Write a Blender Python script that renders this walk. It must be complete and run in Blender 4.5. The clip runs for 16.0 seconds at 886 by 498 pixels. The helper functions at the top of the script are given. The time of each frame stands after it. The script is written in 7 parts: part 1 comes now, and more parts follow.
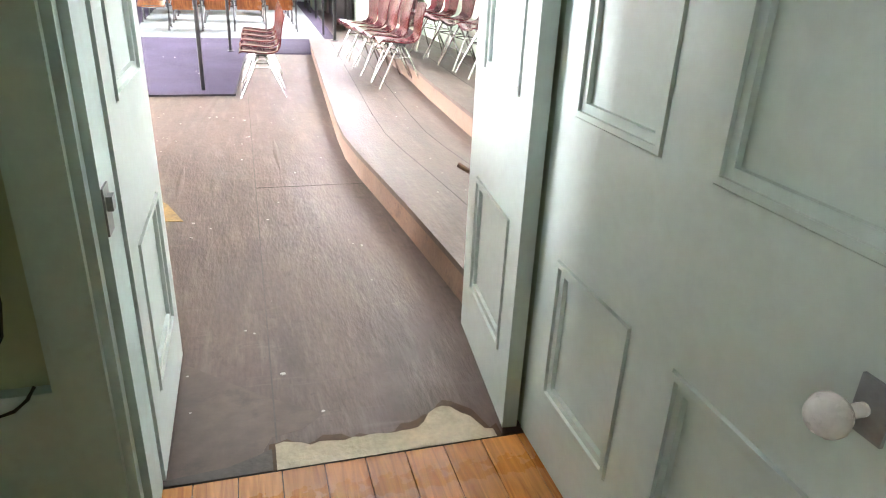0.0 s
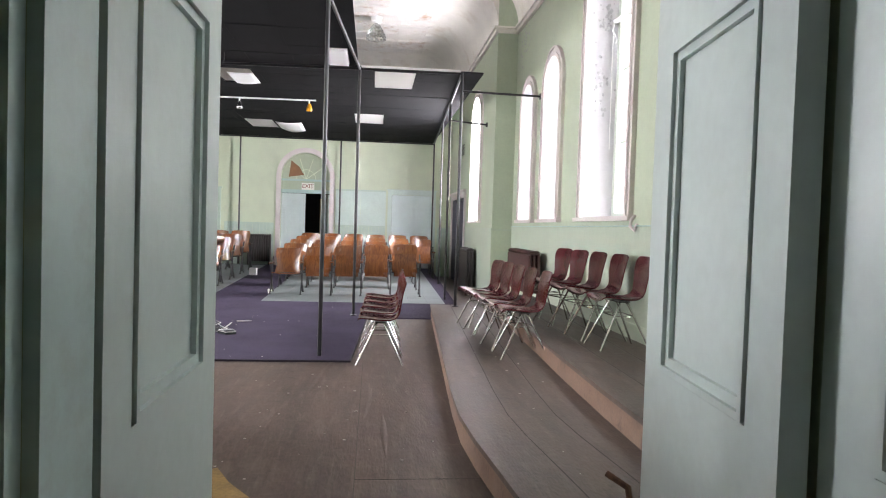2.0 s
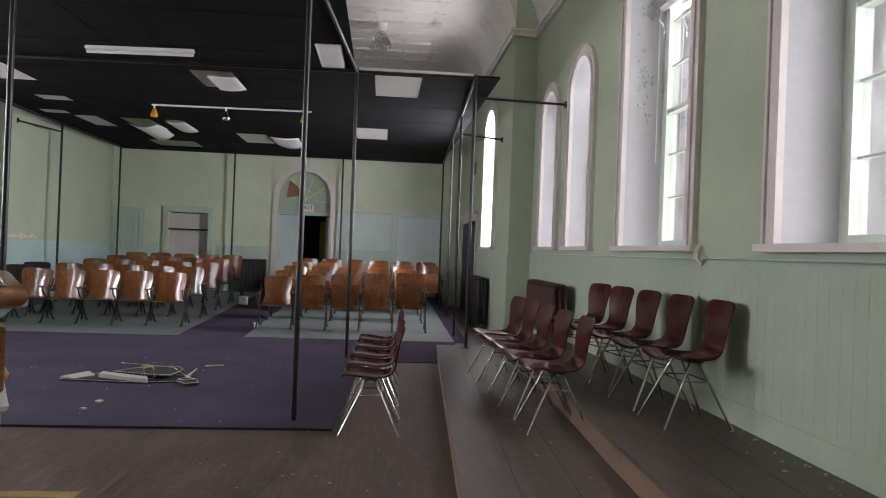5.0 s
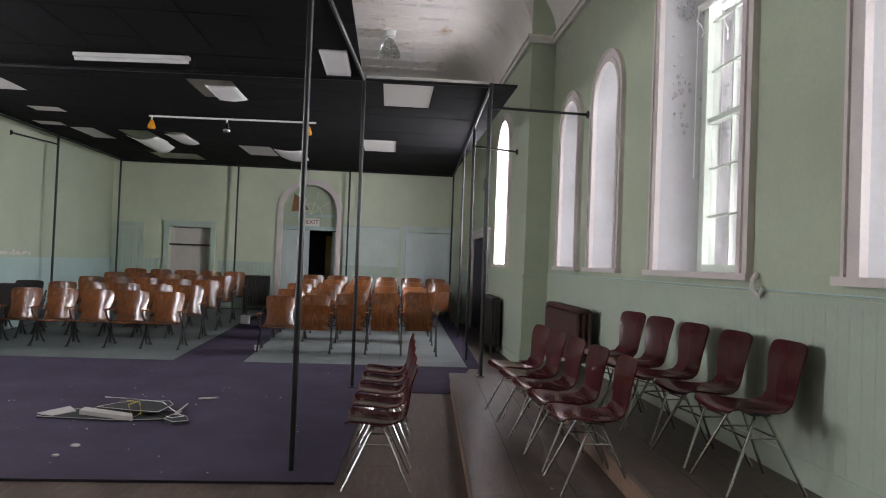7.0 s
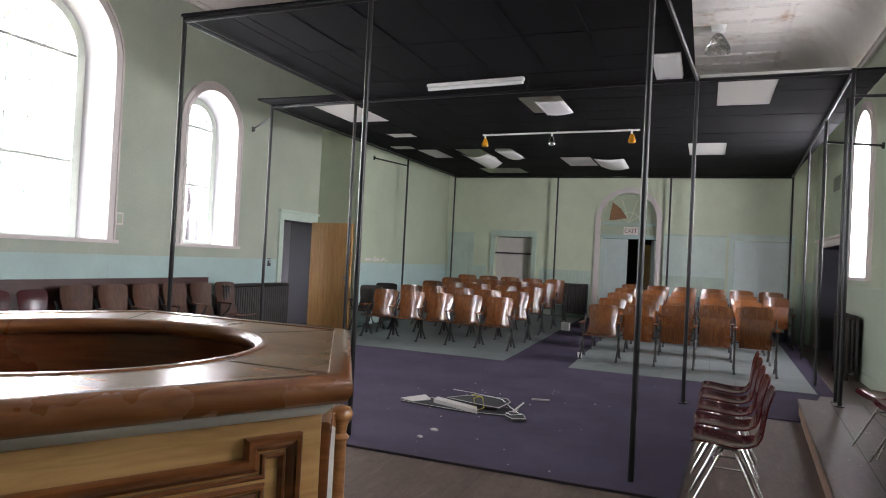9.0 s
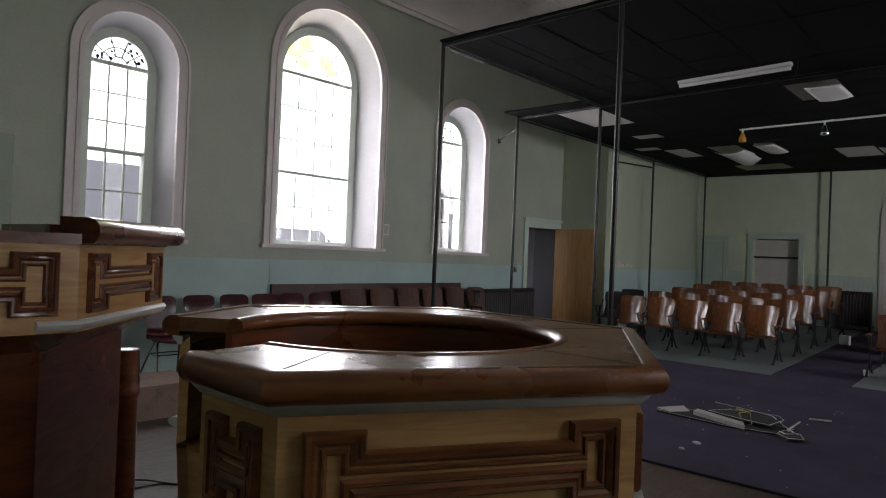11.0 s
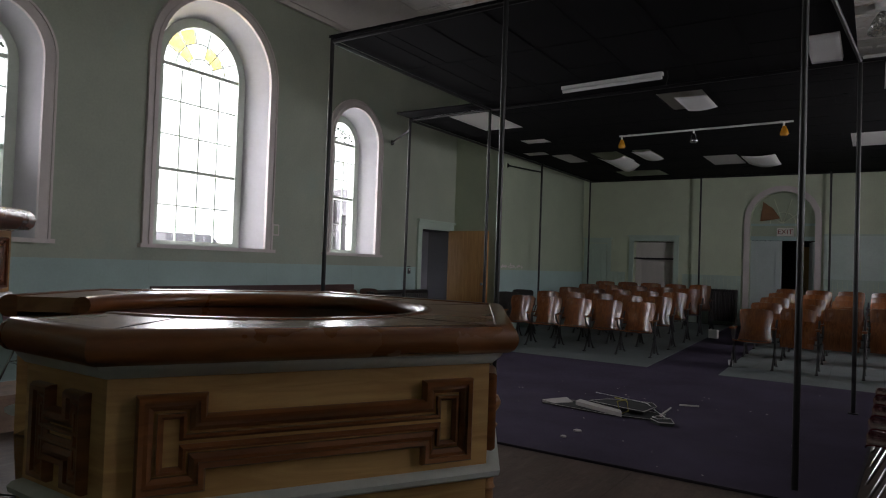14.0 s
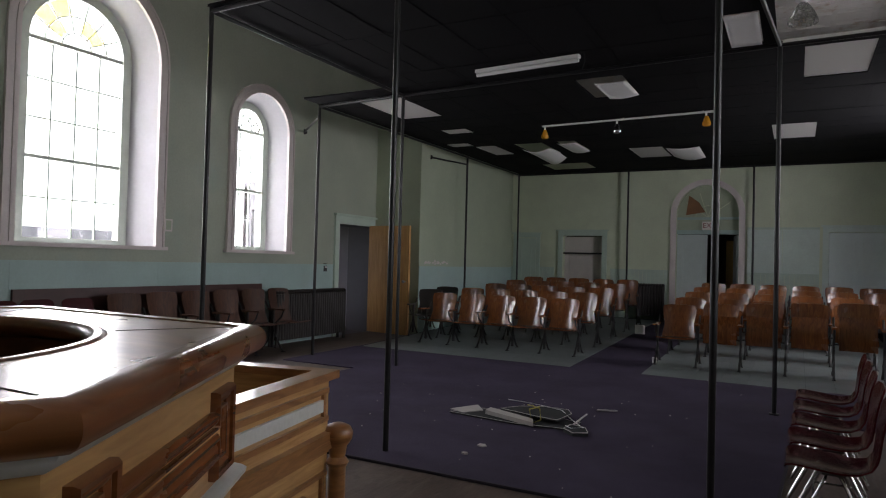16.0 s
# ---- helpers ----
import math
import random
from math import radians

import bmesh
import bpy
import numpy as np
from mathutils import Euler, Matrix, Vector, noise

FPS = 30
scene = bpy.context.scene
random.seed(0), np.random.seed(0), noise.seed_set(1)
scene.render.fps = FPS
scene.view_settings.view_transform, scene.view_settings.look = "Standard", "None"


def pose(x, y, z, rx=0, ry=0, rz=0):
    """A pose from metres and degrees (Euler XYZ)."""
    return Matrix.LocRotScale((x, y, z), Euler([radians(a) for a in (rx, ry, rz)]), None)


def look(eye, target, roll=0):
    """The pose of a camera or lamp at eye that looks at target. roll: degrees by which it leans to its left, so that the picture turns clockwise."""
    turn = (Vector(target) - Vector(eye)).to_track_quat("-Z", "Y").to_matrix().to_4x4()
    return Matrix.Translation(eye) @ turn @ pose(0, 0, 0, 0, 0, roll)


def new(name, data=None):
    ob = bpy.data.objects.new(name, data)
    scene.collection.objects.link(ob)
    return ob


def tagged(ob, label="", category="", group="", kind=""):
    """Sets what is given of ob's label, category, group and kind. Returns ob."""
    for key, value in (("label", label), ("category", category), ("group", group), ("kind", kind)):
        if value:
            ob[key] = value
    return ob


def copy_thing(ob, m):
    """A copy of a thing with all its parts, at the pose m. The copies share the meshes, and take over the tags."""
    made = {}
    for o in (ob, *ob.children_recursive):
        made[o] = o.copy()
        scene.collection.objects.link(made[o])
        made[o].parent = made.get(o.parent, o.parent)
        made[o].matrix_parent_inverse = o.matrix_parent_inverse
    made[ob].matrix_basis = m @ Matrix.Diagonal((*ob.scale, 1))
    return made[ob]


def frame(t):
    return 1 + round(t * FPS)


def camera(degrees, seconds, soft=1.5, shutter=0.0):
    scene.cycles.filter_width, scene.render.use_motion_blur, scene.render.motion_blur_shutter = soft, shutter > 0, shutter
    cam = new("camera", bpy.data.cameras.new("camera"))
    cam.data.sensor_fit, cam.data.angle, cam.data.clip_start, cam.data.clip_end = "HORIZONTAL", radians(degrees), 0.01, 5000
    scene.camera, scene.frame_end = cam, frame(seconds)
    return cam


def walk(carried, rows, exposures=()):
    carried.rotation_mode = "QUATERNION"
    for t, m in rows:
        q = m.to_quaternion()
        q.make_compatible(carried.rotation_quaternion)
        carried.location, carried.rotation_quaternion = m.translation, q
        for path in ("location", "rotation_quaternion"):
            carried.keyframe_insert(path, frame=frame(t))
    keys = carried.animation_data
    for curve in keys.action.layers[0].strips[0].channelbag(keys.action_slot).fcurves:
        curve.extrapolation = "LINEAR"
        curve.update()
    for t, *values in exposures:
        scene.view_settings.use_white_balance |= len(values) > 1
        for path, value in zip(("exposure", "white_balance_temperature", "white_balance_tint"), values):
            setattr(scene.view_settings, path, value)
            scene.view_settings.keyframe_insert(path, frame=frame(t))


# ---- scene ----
cam = camera(67.4, 16.0, 1.1)
PATH = [
    (0, (0.104, 1.667, 1.298), (0.638, 3.423, 0.503), 2.6),
    (0.5, (0.126, 1.814, 1.317), (0.526, 3.635, 0.594), 2.3),
    (1, (0.203, 2.034, 1.298), (0.488, 3.964, 0.856), 1.7),
    (1.5, (0.167, 2.172, 1.303), (0.399, 4.154, 1.168), 1.5),
    (2, (0.172, 2.263, 1.289), (0.384, 4.25, 1.227), 1.8),
    (2.5, (0.184, 2.363, 1.283), (0.377, 4.353, 1.252), 2.0),
    (3, (0.167, 2.604, 1.312), (0.356, 4.595, 1.286), 1.9),
    (3.5, (0.238, 2.877, 1.338), (0.426, 4.868, 1.312), 1.7),
    (4, (0.305, 3.133, 1.311), (0.491, 5.124, 1.298), 2.1),
    (6.5, (0.32, 4.138, 1.441), (0.498, 6.13, 1.47), 2.2),
    (7, (0.296, 4.201, 1.456), (0.455, 6.195, 1.496), 2.2),
    (7.5, (0.251, 4.19, 1.461), (0.295, 6.189, 1.501), 2.2),
    (8, (0.188, 4.168, 1.457), (-0.038, 6.155, 1.496), 2.5),
    (8.5, (0.139, 4.168, 1.448), (-0.361, 6.104, 1.479), 2.7),
    (9, (0.097, 4.144, 1.444), (-0.64, 6.003, 1.47), 2.9),
    (9.5, (0.076, 4.1, 1.444), (-0.848, 5.873, 1.466), 2.9),
    (10, (0.059, 4.039, 1.449), (-1.02, 5.723, 1.463), 2.9),
    (10.2, (0.044, 4.035, 1.443), (-1.09, 5.682, 1.457), 2.7),
    (12.3, (0.018, 3.953, 1.397), (-1.469, 5.29, 1.409), 2.5),
    (12.5, (0.043, 3.969, 1.391), (-1.426, 5.326, 1.409), 2.4),
    (13, (0.08, 4.002, 1.38), (-1.255, 5.49, 1.412), 2.1),
    (13.5, (0.102, 4.04, 1.369), (-1.008, 5.704, 1.414), 2.0),
    (14, (0.087, 4.057, 1.346), (-1.004, 5.732, 1.39), 2.0),
    (14.5, (0.117, 4.14, 1.31), (-0.89, 5.868, 1.358), 1.5),
    (15, (0.148, 4.304, 1.352), (-0.825, 6.051, 1.394), 1.5),
    (15.5, (0.171, 4.485, 1.345), (-0.789, 6.239, 1.385), 1.5),
    (16, (0.096, 4.77, 1.368), (-0.844, 6.535, 1.405), 1.5),
]
EXPOSURE = [(0.0, 5.2), (0.5, 4.88), (1.0, 4.2), (1.6, 3.4), (2.5, 2.66), (4.0, 1.88), (6.5, 1.6), (7.5, 1.6), (9.0, 1.9), (10.2, 1.28), (12.4, -0.55), (13.2, -0.6), (13.6, -0.4), (14.5, 0.3), (16.0, 0.4)]
walk(cam, [(t, look(eye, target, roll)) for t, eye, target, roll in PATH], EXPOSURE)

# ---- world and light ----
world = bpy.data.worlds.new("sky")
scene.world = world
world.use_nodes = True
wn = world.node_tree
sky = wn.nodes.new("ShaderNodeTexSky")
sky.sky_type = 'NISHITA'
sky.sun_disc = False
sky.sun_elevation = radians(48)
sky.sun_rotation = radians(185)
sky.dust_density = 3.0
wn.links.new(sky.outputs[0], wn.nodes["Background"].inputs[0])
wn.nodes["Background"].inputs[1].default_value = 0.15
sun = new("sun", bpy.data.lights.new("sun", 'SUN'))
sun.data.energy, sun.data.angle, sun.data.color = 2.0, radians(2.0), (1.0, 0.95, 0.88)
sun.matrix_world = look((0, 0, 0), (-0.05, 0.66, -0.74))


# ---- materials ----
def mat(name, col, rough=0.6, var=0.12, scale=6.0, stretch=(1, 1, 1), bump=0.15, fine=60.0, metal=0.0, stain=None, stain_amt=0.0,
        stain_scale=1.2, rnd=0.0, spec=0.5, coat=0.0):
    """Plain painted, wooden or stone surface: broad and fine variation, optional stains, fine relief."""
    m = bpy.data.materials.new(name)
    m.use_nodes = True
    nt = m.node_tree
    bs = nt.nodes["Principled BSDF"]
    tc = nt.nodes.new("ShaderNodeTexCoord")
    mp = nt.nodes.new("ShaderNodeMapping")
    mp.inputs["Scale"].default_value = stretch
    nt.links.new(tc.outputs["Object"], mp.inputs["Vector"])
    n1 = nt.nodes.new("ShaderNodeTexNoise")
    n1.inputs["Scale"].default_value = scale
    n1.inputs["Detail"].default_value = 6
    n1.inputs["Roughness"].default_value = 0.6
    nt.links.new(mp.outputs[0], n1.inputs["Vector"])
    n2 = nt.nodes.new("ShaderNodeTexNoise")
    n2.inputs["Scale"].default_value = fine
    n2.inputs["Detail"].default_value = 4
    nt.links.new(mp.outputs[0], n2.inputs["Vector"])
    ramp = nt.nodes.new("ShaderNodeMapRange")
    ramp.inputs[1].default_value, ramp.inputs[2].default_value = 0.3, 0.7
    ramp.inputs[3].default_value, ramp.inputs[4].default_value = 1 - var, 1 + var
    nt.links.new(n1.outputs[0], ramp.inputs[0])
    ramp2 = nt.nodes.new("ShaderNodeMapRange")
    ramp2.inputs[1].default_value, ramp2.inputs[2].default_value = 0.3, 0.7
    ramp2.inputs[3].default_value, ramp2.inputs[4].default_value = 1 - var * 0.5, 1 + var * 0.5
    nt.links.new(n2.outputs[0], ramp2.inputs[0])
    mul = nt.nodes.new("ShaderNodeMath")
    mul.operation = 'MULTIPLY'
    nt.links.new(ramp.outputs[0], mul.inputs[0])
    nt.links.new(ramp2.outputs[0], mul.inputs[1])
    last = mul.outputs[0]
    if rnd:
        oi = nt.nodes.new("ShaderNodeObjectInfo")
        r3 = nt.nodes.new("ShaderNodeMapRange")
        r3.inputs[3].default_value, r3.inputs[4].default_value = 1 - rnd, 1 + rnd
        nt.links.new(oi.outputs["Random"], r3.inputs[0])
        m3 = nt.nodes.new("ShaderNodeMath")
        m3.operation = 'MULTIPLY'
        nt.links.new(last, m3.inputs[0])
        nt.links.new(r3.outputs[0], m3.inputs[1])
        last = m3.outputs[0]
    vm = nt.nodes.new("ShaderNodeVectorMath")
    vm.operation = 'SCALE'
    vm.inputs[0].default_value = col[:3]
    nt.links.new(last, vm.inputs["Scale"])
    out = vm.outputs[0]
    if stain:
        n3 = nt.nodes.new("ShaderNodeTexNoise")
        n3.inputs["Scale"].default_value = stain_scale
        n3.inputs["Detail"].default_value = 8
        n3.inputs["Roughness"].default_value = 0.68
        nt.links.new(tc.outputs["Object"], n3.inputs["Vector"])
        r4 = nt.nodes.new("ShaderNodeMapRange")
        r4.inputs[1].default_value, r4.inputs[2].default_value = 0.56, 0.70
        r4.inputs[3].default_value, r4.inputs[4].default_value = 0.0, stain_amt
        nt.links.new(n3.outputs[0], r4.inputs[0])
        mx = nt.nodes.new("ShaderNodeMix")
        mx.data_type = 'RGBA'
        nt.links.new(r4.outputs[0], mx.inputs[0])
        nt.links.new(out, mx.inputs[6])
        mx.inputs[7].default_value = (*stain, 1)
        out = mx.outputs[2]
    nt.links.new(out, bs.inputs["Base Color"])
    rr = nt.nodes.new("ShaderNodeMapRange")
    rr.inputs[3].default_value, rr.inputs[4].default_value = max(0.03, rough - 0.12), min(1, rough + 0.12)
    nt.links.new(n1.outputs[0], rr.inputs[0])
    nt.links.new(rr.outputs[0], bs.inputs["Roughness"])
    bs.inputs["Metallic"].default_value = metal
    bs.inputs["Specular IOR Level"].default_value = spec
    bs.inputs["Coat Weight"].default_value = coat
    bs.inputs["Coat Roughness"].default_value = 0.12
    if bump:
        bp = nt.nodes.new("ShaderNodeBump")
        bp.inputs["Strength"].default_value = bump
        bp.inputs["Distance"].default_value = 0.004
        nt.links.new(n2.outputs[0], bp.inputs["Height"])
        nt.links.new(bp.outputs[0], bs.inputs["Normal"])
    return m


def wood(name, dark, light, rough=0.3, grain=(1, 12, 12), scale=3.0, coat=0.0, rnd=0.15):
    """Varnished wood: stretched, distorted grain between two tones."""
    m = bpy.data.materials.new(name)
    m.use_nodes = True
    nt = m.node_tree
    bs = nt.nodes["Principled BSDF"]
    tc = nt.nodes.new("ShaderNodeTexCoord")
    mp = nt.nodes.new("ShaderNodeMapping")
    mp.inputs["Scale"].default_value = grain
    oi = nt.nodes.new("ShaderNodeObjectInfo")
    off = nt.nodes.new("ShaderNodeVectorMath")
    off.operation = 'SCALE'
    off.inputs[0].default_value = (7.0, 3.0, 5.0)
    nt.links.new(oi.outputs["Random"], off.inputs["Scale"])
    nt.links.new(off.outputs[0], mp.inputs["Location"])
    nt.links.new(tc.outputs["Object"], mp.inputs["Vector"])
    n1 = nt.nodes.new("ShaderNodeTexNoise")
    n1.inputs["Scale"].default_value = scale
    n1.inputs["Detail"].default_value = 8
    n1.inputs["Roughness"].default_value = 0.55
    n1.inputs["Distortion"].default_value = 1.2
    nt.links.new(mp.outputs[0], n1.inputs["Vector"])
    cr = nt.nodes.new("ShaderNodeValToRGB")
    cr.color_ramp.elements[0].position, cr.color_ramp.elements[1].position = 0.33, 0.68
    cr.color_ramp.elements[0].color, cr.color_ramp.elements[1].color = (*dark, 1), (*light, 1)
    nt.links.new(n1.outputs[0], cr.inputs[0])
    r3 = nt.nodes.new("ShaderNodeMapRange")
    r3.inputs[3].default_value, r3.inputs[4].default_value = 1 - rnd, 1 + rnd
    nt.links.new(oi.outputs["Random"], r3.inputs[0])
    vm = nt.nodes.new("ShaderNodeVectorMath")
    vm.operation = 'SCALE'
    nt.links.new(cr.outputs[0], vm.inputs[0])
    nt.links.new(r3.outputs[0], vm.inputs["Scale"])
    nt.links.new(vm.outputs[0], bs.inputs["Base Color"])
    n2 = nt.nodes.new("ShaderNodeTexNoise")
    n2.inputs["Scale"].default_value = 2.5
    n2.inputs["Detail"].default_value = 5
    nt.links.new(tc.outputs["Object"], n2.inputs["Vector"])
    rr = nt.nodes.new("ShaderNodeMapRange")
    rr.inputs[3].default_value, rr.inputs[4].default_value = max(0.05, rough - 0.15), rough + 0.18
    nt.links.new(n2.outputs[0], rr.inputs[0])
    nt.links.new(rr.outputs[0], bs.inputs["Roughness"])
    bs.inputs["Coat Weight"].default_value = coat
    bs.inputs["Coat Roughness"].default_value = 0.1
    bp = nt.nodes.new("ShaderNodeBump")
    bp.inputs["Strength"].default_value = 0.12
    bp.inputs["Distance"].default_value = 0.002
    nt.links.new(n1.outputs[0], bp.inputs["Height"])
    nt.links.new(bp.outputs[0], bs.inputs["Normal"])
    return m


def clear_glass(name, tint=(1, 1, 1), dirt=0.08):
    m = bpy.data.materials.new(name)
    m.use_nodes = True
    nt = m.node_tree
    nt.nodes.remove(nt.nodes["Principled BSDF"])
    o = nt.nodes["Material Output"]
    tr = nt.nodes.new("ShaderNodeBsdfTransparent")
    tr.inputs[0].default_value = (*tint, 1)
    gl = nt.nodes.new("ShaderNodeBsdfGlossy")
    gl.inputs["Roughness"].default_value = 0.02
    fr = nt.nodes.new("ShaderNodeFresnel")
    fr.inputs[0].default_value = 1.45
    mx = nt.nodes.new("ShaderNodeMixShader")
    nt.links.new(fr.outputs[0], mx.inputs[0])
    nt.links.new(tr.outputs[0], mx.inputs[1])
    nt.links.new(gl.outputs[0], mx.inputs[2])
    df = nt.nodes.new("ShaderNodeBsdfTranslucent")
    df.inputs[0].default_value = (0.8, 0.8, 0.78, 1)
    ns = nt.nodes.new("ShaderNodeTexNoise")
    ns.inputs["Scale"].default_value = 9
    ns.inputs["Detail"].default_value = 6
    rg = nt.nodes.new("ShaderNodeMapRange")
    rg.inputs[1].default_value, rg.inputs[2].default_value = 0.4, 0.75
    rg.inputs[3].default_value, rg.inputs[4].default_value = dirt * 0.3, dirt * 2.5
    nt.links.new(ns.outputs[0], rg.inputs[0])
    m2 = nt.nodes.new("ShaderNodeMixShader")
    nt.links.new(rg.outputs[0], m2.inputs[0])
    nt.links.new(mx.outputs[0], m2.inputs[1])
    nt.links.new(df.outputs[0], m2.inputs[2])
    nt.links.new(m2.outputs[0], o.inputs[0])
    return m


def window_lamp(x, y0, y1, z0, z1, s, power):
    """Skylight in a window's opening, just outside the glass."""
    d = bpy.data.lights.new("window_light", 'AREA')
    d.shape, d.size, d.size_y, d.energy, d.color = 'RECTANGLE', y1 - y0, z1 - z0, power * (y1 - y0) * (z1 - z0), (0.99, 0.95, 1.03)
    ob = new("window_light", d)
    c = (x, (y0 + y1) / 2, (z0 + z1) / 2)
    ob.matrix_world = look(c, (x - s, c[1], c[2]))
    return ob


M_WALL = mat("green_wall_paint", (0.42, 0.48, 0.355), 0.55, 0.07, 1.4, bump=0.2, fine=35, stain=(0.40, 0.46, 0.35), stain_amt=0.35, stain_scale=0.9)
M_WALLW = mat("sea_green_wall_paint", (0.395, 0.435, 0.348), 0.55, 0.08, 1.4, bump=0.2, fine=35, stain=(0.33, 0.43, 0.38), stain_amt=0.5, stain_scale=0.8)
M_DADO = mat("pale_green_dado_paint", (0.39, 0.525, 0.50), 0.5, 0.07, 2.0, bump=0.12, fine=40, stain=(0.42, 0.5, 0.45), stain_amt=0.4)
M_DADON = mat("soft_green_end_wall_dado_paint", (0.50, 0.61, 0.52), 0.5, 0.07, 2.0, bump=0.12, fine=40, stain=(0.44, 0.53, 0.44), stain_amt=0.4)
# Cream-green paint, lightened to make up for daylight missing at this end
M_WALLN = mat("lightened_cream_green_end_wall", (0.61, 0.67, 0.50), 0.55, 0.07, 1.4, bump=0.2, fine=35, stain=(0.46, 0.50, 0.38), stain_amt=0.35, stain_scale=0.9)
M_DADOE = mat("pale_green_beadboard_paint", (0.41, 0.475, 0.375), 0.5, 0.06, 2.0, bump=0.12, fine=40, stain=(0.36, 0.41, 0.34), stain_amt=0.4)
M_DOOR = mat("pale_green_door_paint", (0.535, 0.61, 0.59), 0.38, 0.06, 2.5, bump=0.12, fine=30, stain=(0.45, 0.50, 0.46), stain_amt=0.3, stain_scale=3)
M_JAMB = mat("blue_green_jamb_paint", (0.50, 0.62, 0.60), 0.4, 0.07, 3, bump=0.15, fine=30, stain=(0.35, 0.38, 0.34), stain_amt=0.4, stain_scale=4)
M_FDOOR = mat("pale_sky_green_paint", (0.60, 0.70, 0.64), 0.45, 0.07, 2.5, bump=0.12, fine=30, stain=(0.52, 0.60, 0.54), stain_amt=0.4, stain_scale=1.5)
M_TRIM = mat("pinkish_white_trim_paint", (0.68, 0.62, 0.60), 0.45, 0.06, 3, bump=0.1, stain=(0.5, 0.45, 0.42), stain_amt=0.4, stain_scale=3)
M_REVEAL = mat("white_reveal_plaster", (0.58, 0.57, 0.59), 0.6, 0.05, 2, bump=0.25, fine=25, stain=(0.55, 0.54, 0.5), stain_amt=0.4, stain_scale=2.5)
M_DJAMB = mat("grey_lilac_door_reveal", (0.13, 0.13, 0.155), 0.6, 0.08, 2)
M_SASH = mat("pale_green_sash_paint", (0.60, 0.66, 0.58), 0.45, 0.06, 4)
M_CEIL = mat("stained_tin_ceiling", (0.70, 0.67, 0.63), 0.55, 0.10, 1.2, stretch=(1, 2.5, 1), bump=0.2, stain=(0.40, 0.24, 0.12), stain_amt=0.8, stain_scale=2.4)
M_COVE = mat("cove_plaster", (0.76, 0.73, 0.68), 0.6, 0.07, 1.5, bump=0.2, stain=(0.48, 0.38, 0.28), stain_amt=0.5, stain_scale=1.0)
M_BLACK = mat("black_ceiling_panel", (0.006, 0.006, 0.0068), 0.85, 0.3, 1.2, bump=0.3, fine=80, spec=0.12)
M_PIPE = mat("black_pipe_paint", (0.012, 0.012, 0.013), 0.35, 0.2, 10, bump=0.05, spec=0.4)
M_PANEL = mat("white_acrylic_panel", (0.86, 0.86, 0.84), 0.4, 0.03, 2, bump=0.02)
M_FLOOR = mat("brown_floor_covering", (0.076, 0.053, 0.043), 0.50, 0.38, 1.4, stretch=(3.0, 0.7, 1), bump=0.6, fine=24, stain=(0.13, 0.098, 0.078), stain_amt=0.65, stain_scale=1.6)
M_PLAT = mat("worn_brown_platform_paint", (0.078, 0.056, 0.045), 0.46, 0.34, 2.2, stretch=(2.5, 0.8, 1), bump=0.6, fine=30, stain=(0.125, 0.098, 0.082), stain_amt=0.6, stain_scale=1.8)
M_RISER = mat("scuffed_riser_board", (0.21, 0.135, 0.095), 0.5, 0.2, 3, bump=0.2, stain=(0.14, 0.1, 0.08), stain_amt=0.6, stain_scale=2.5)
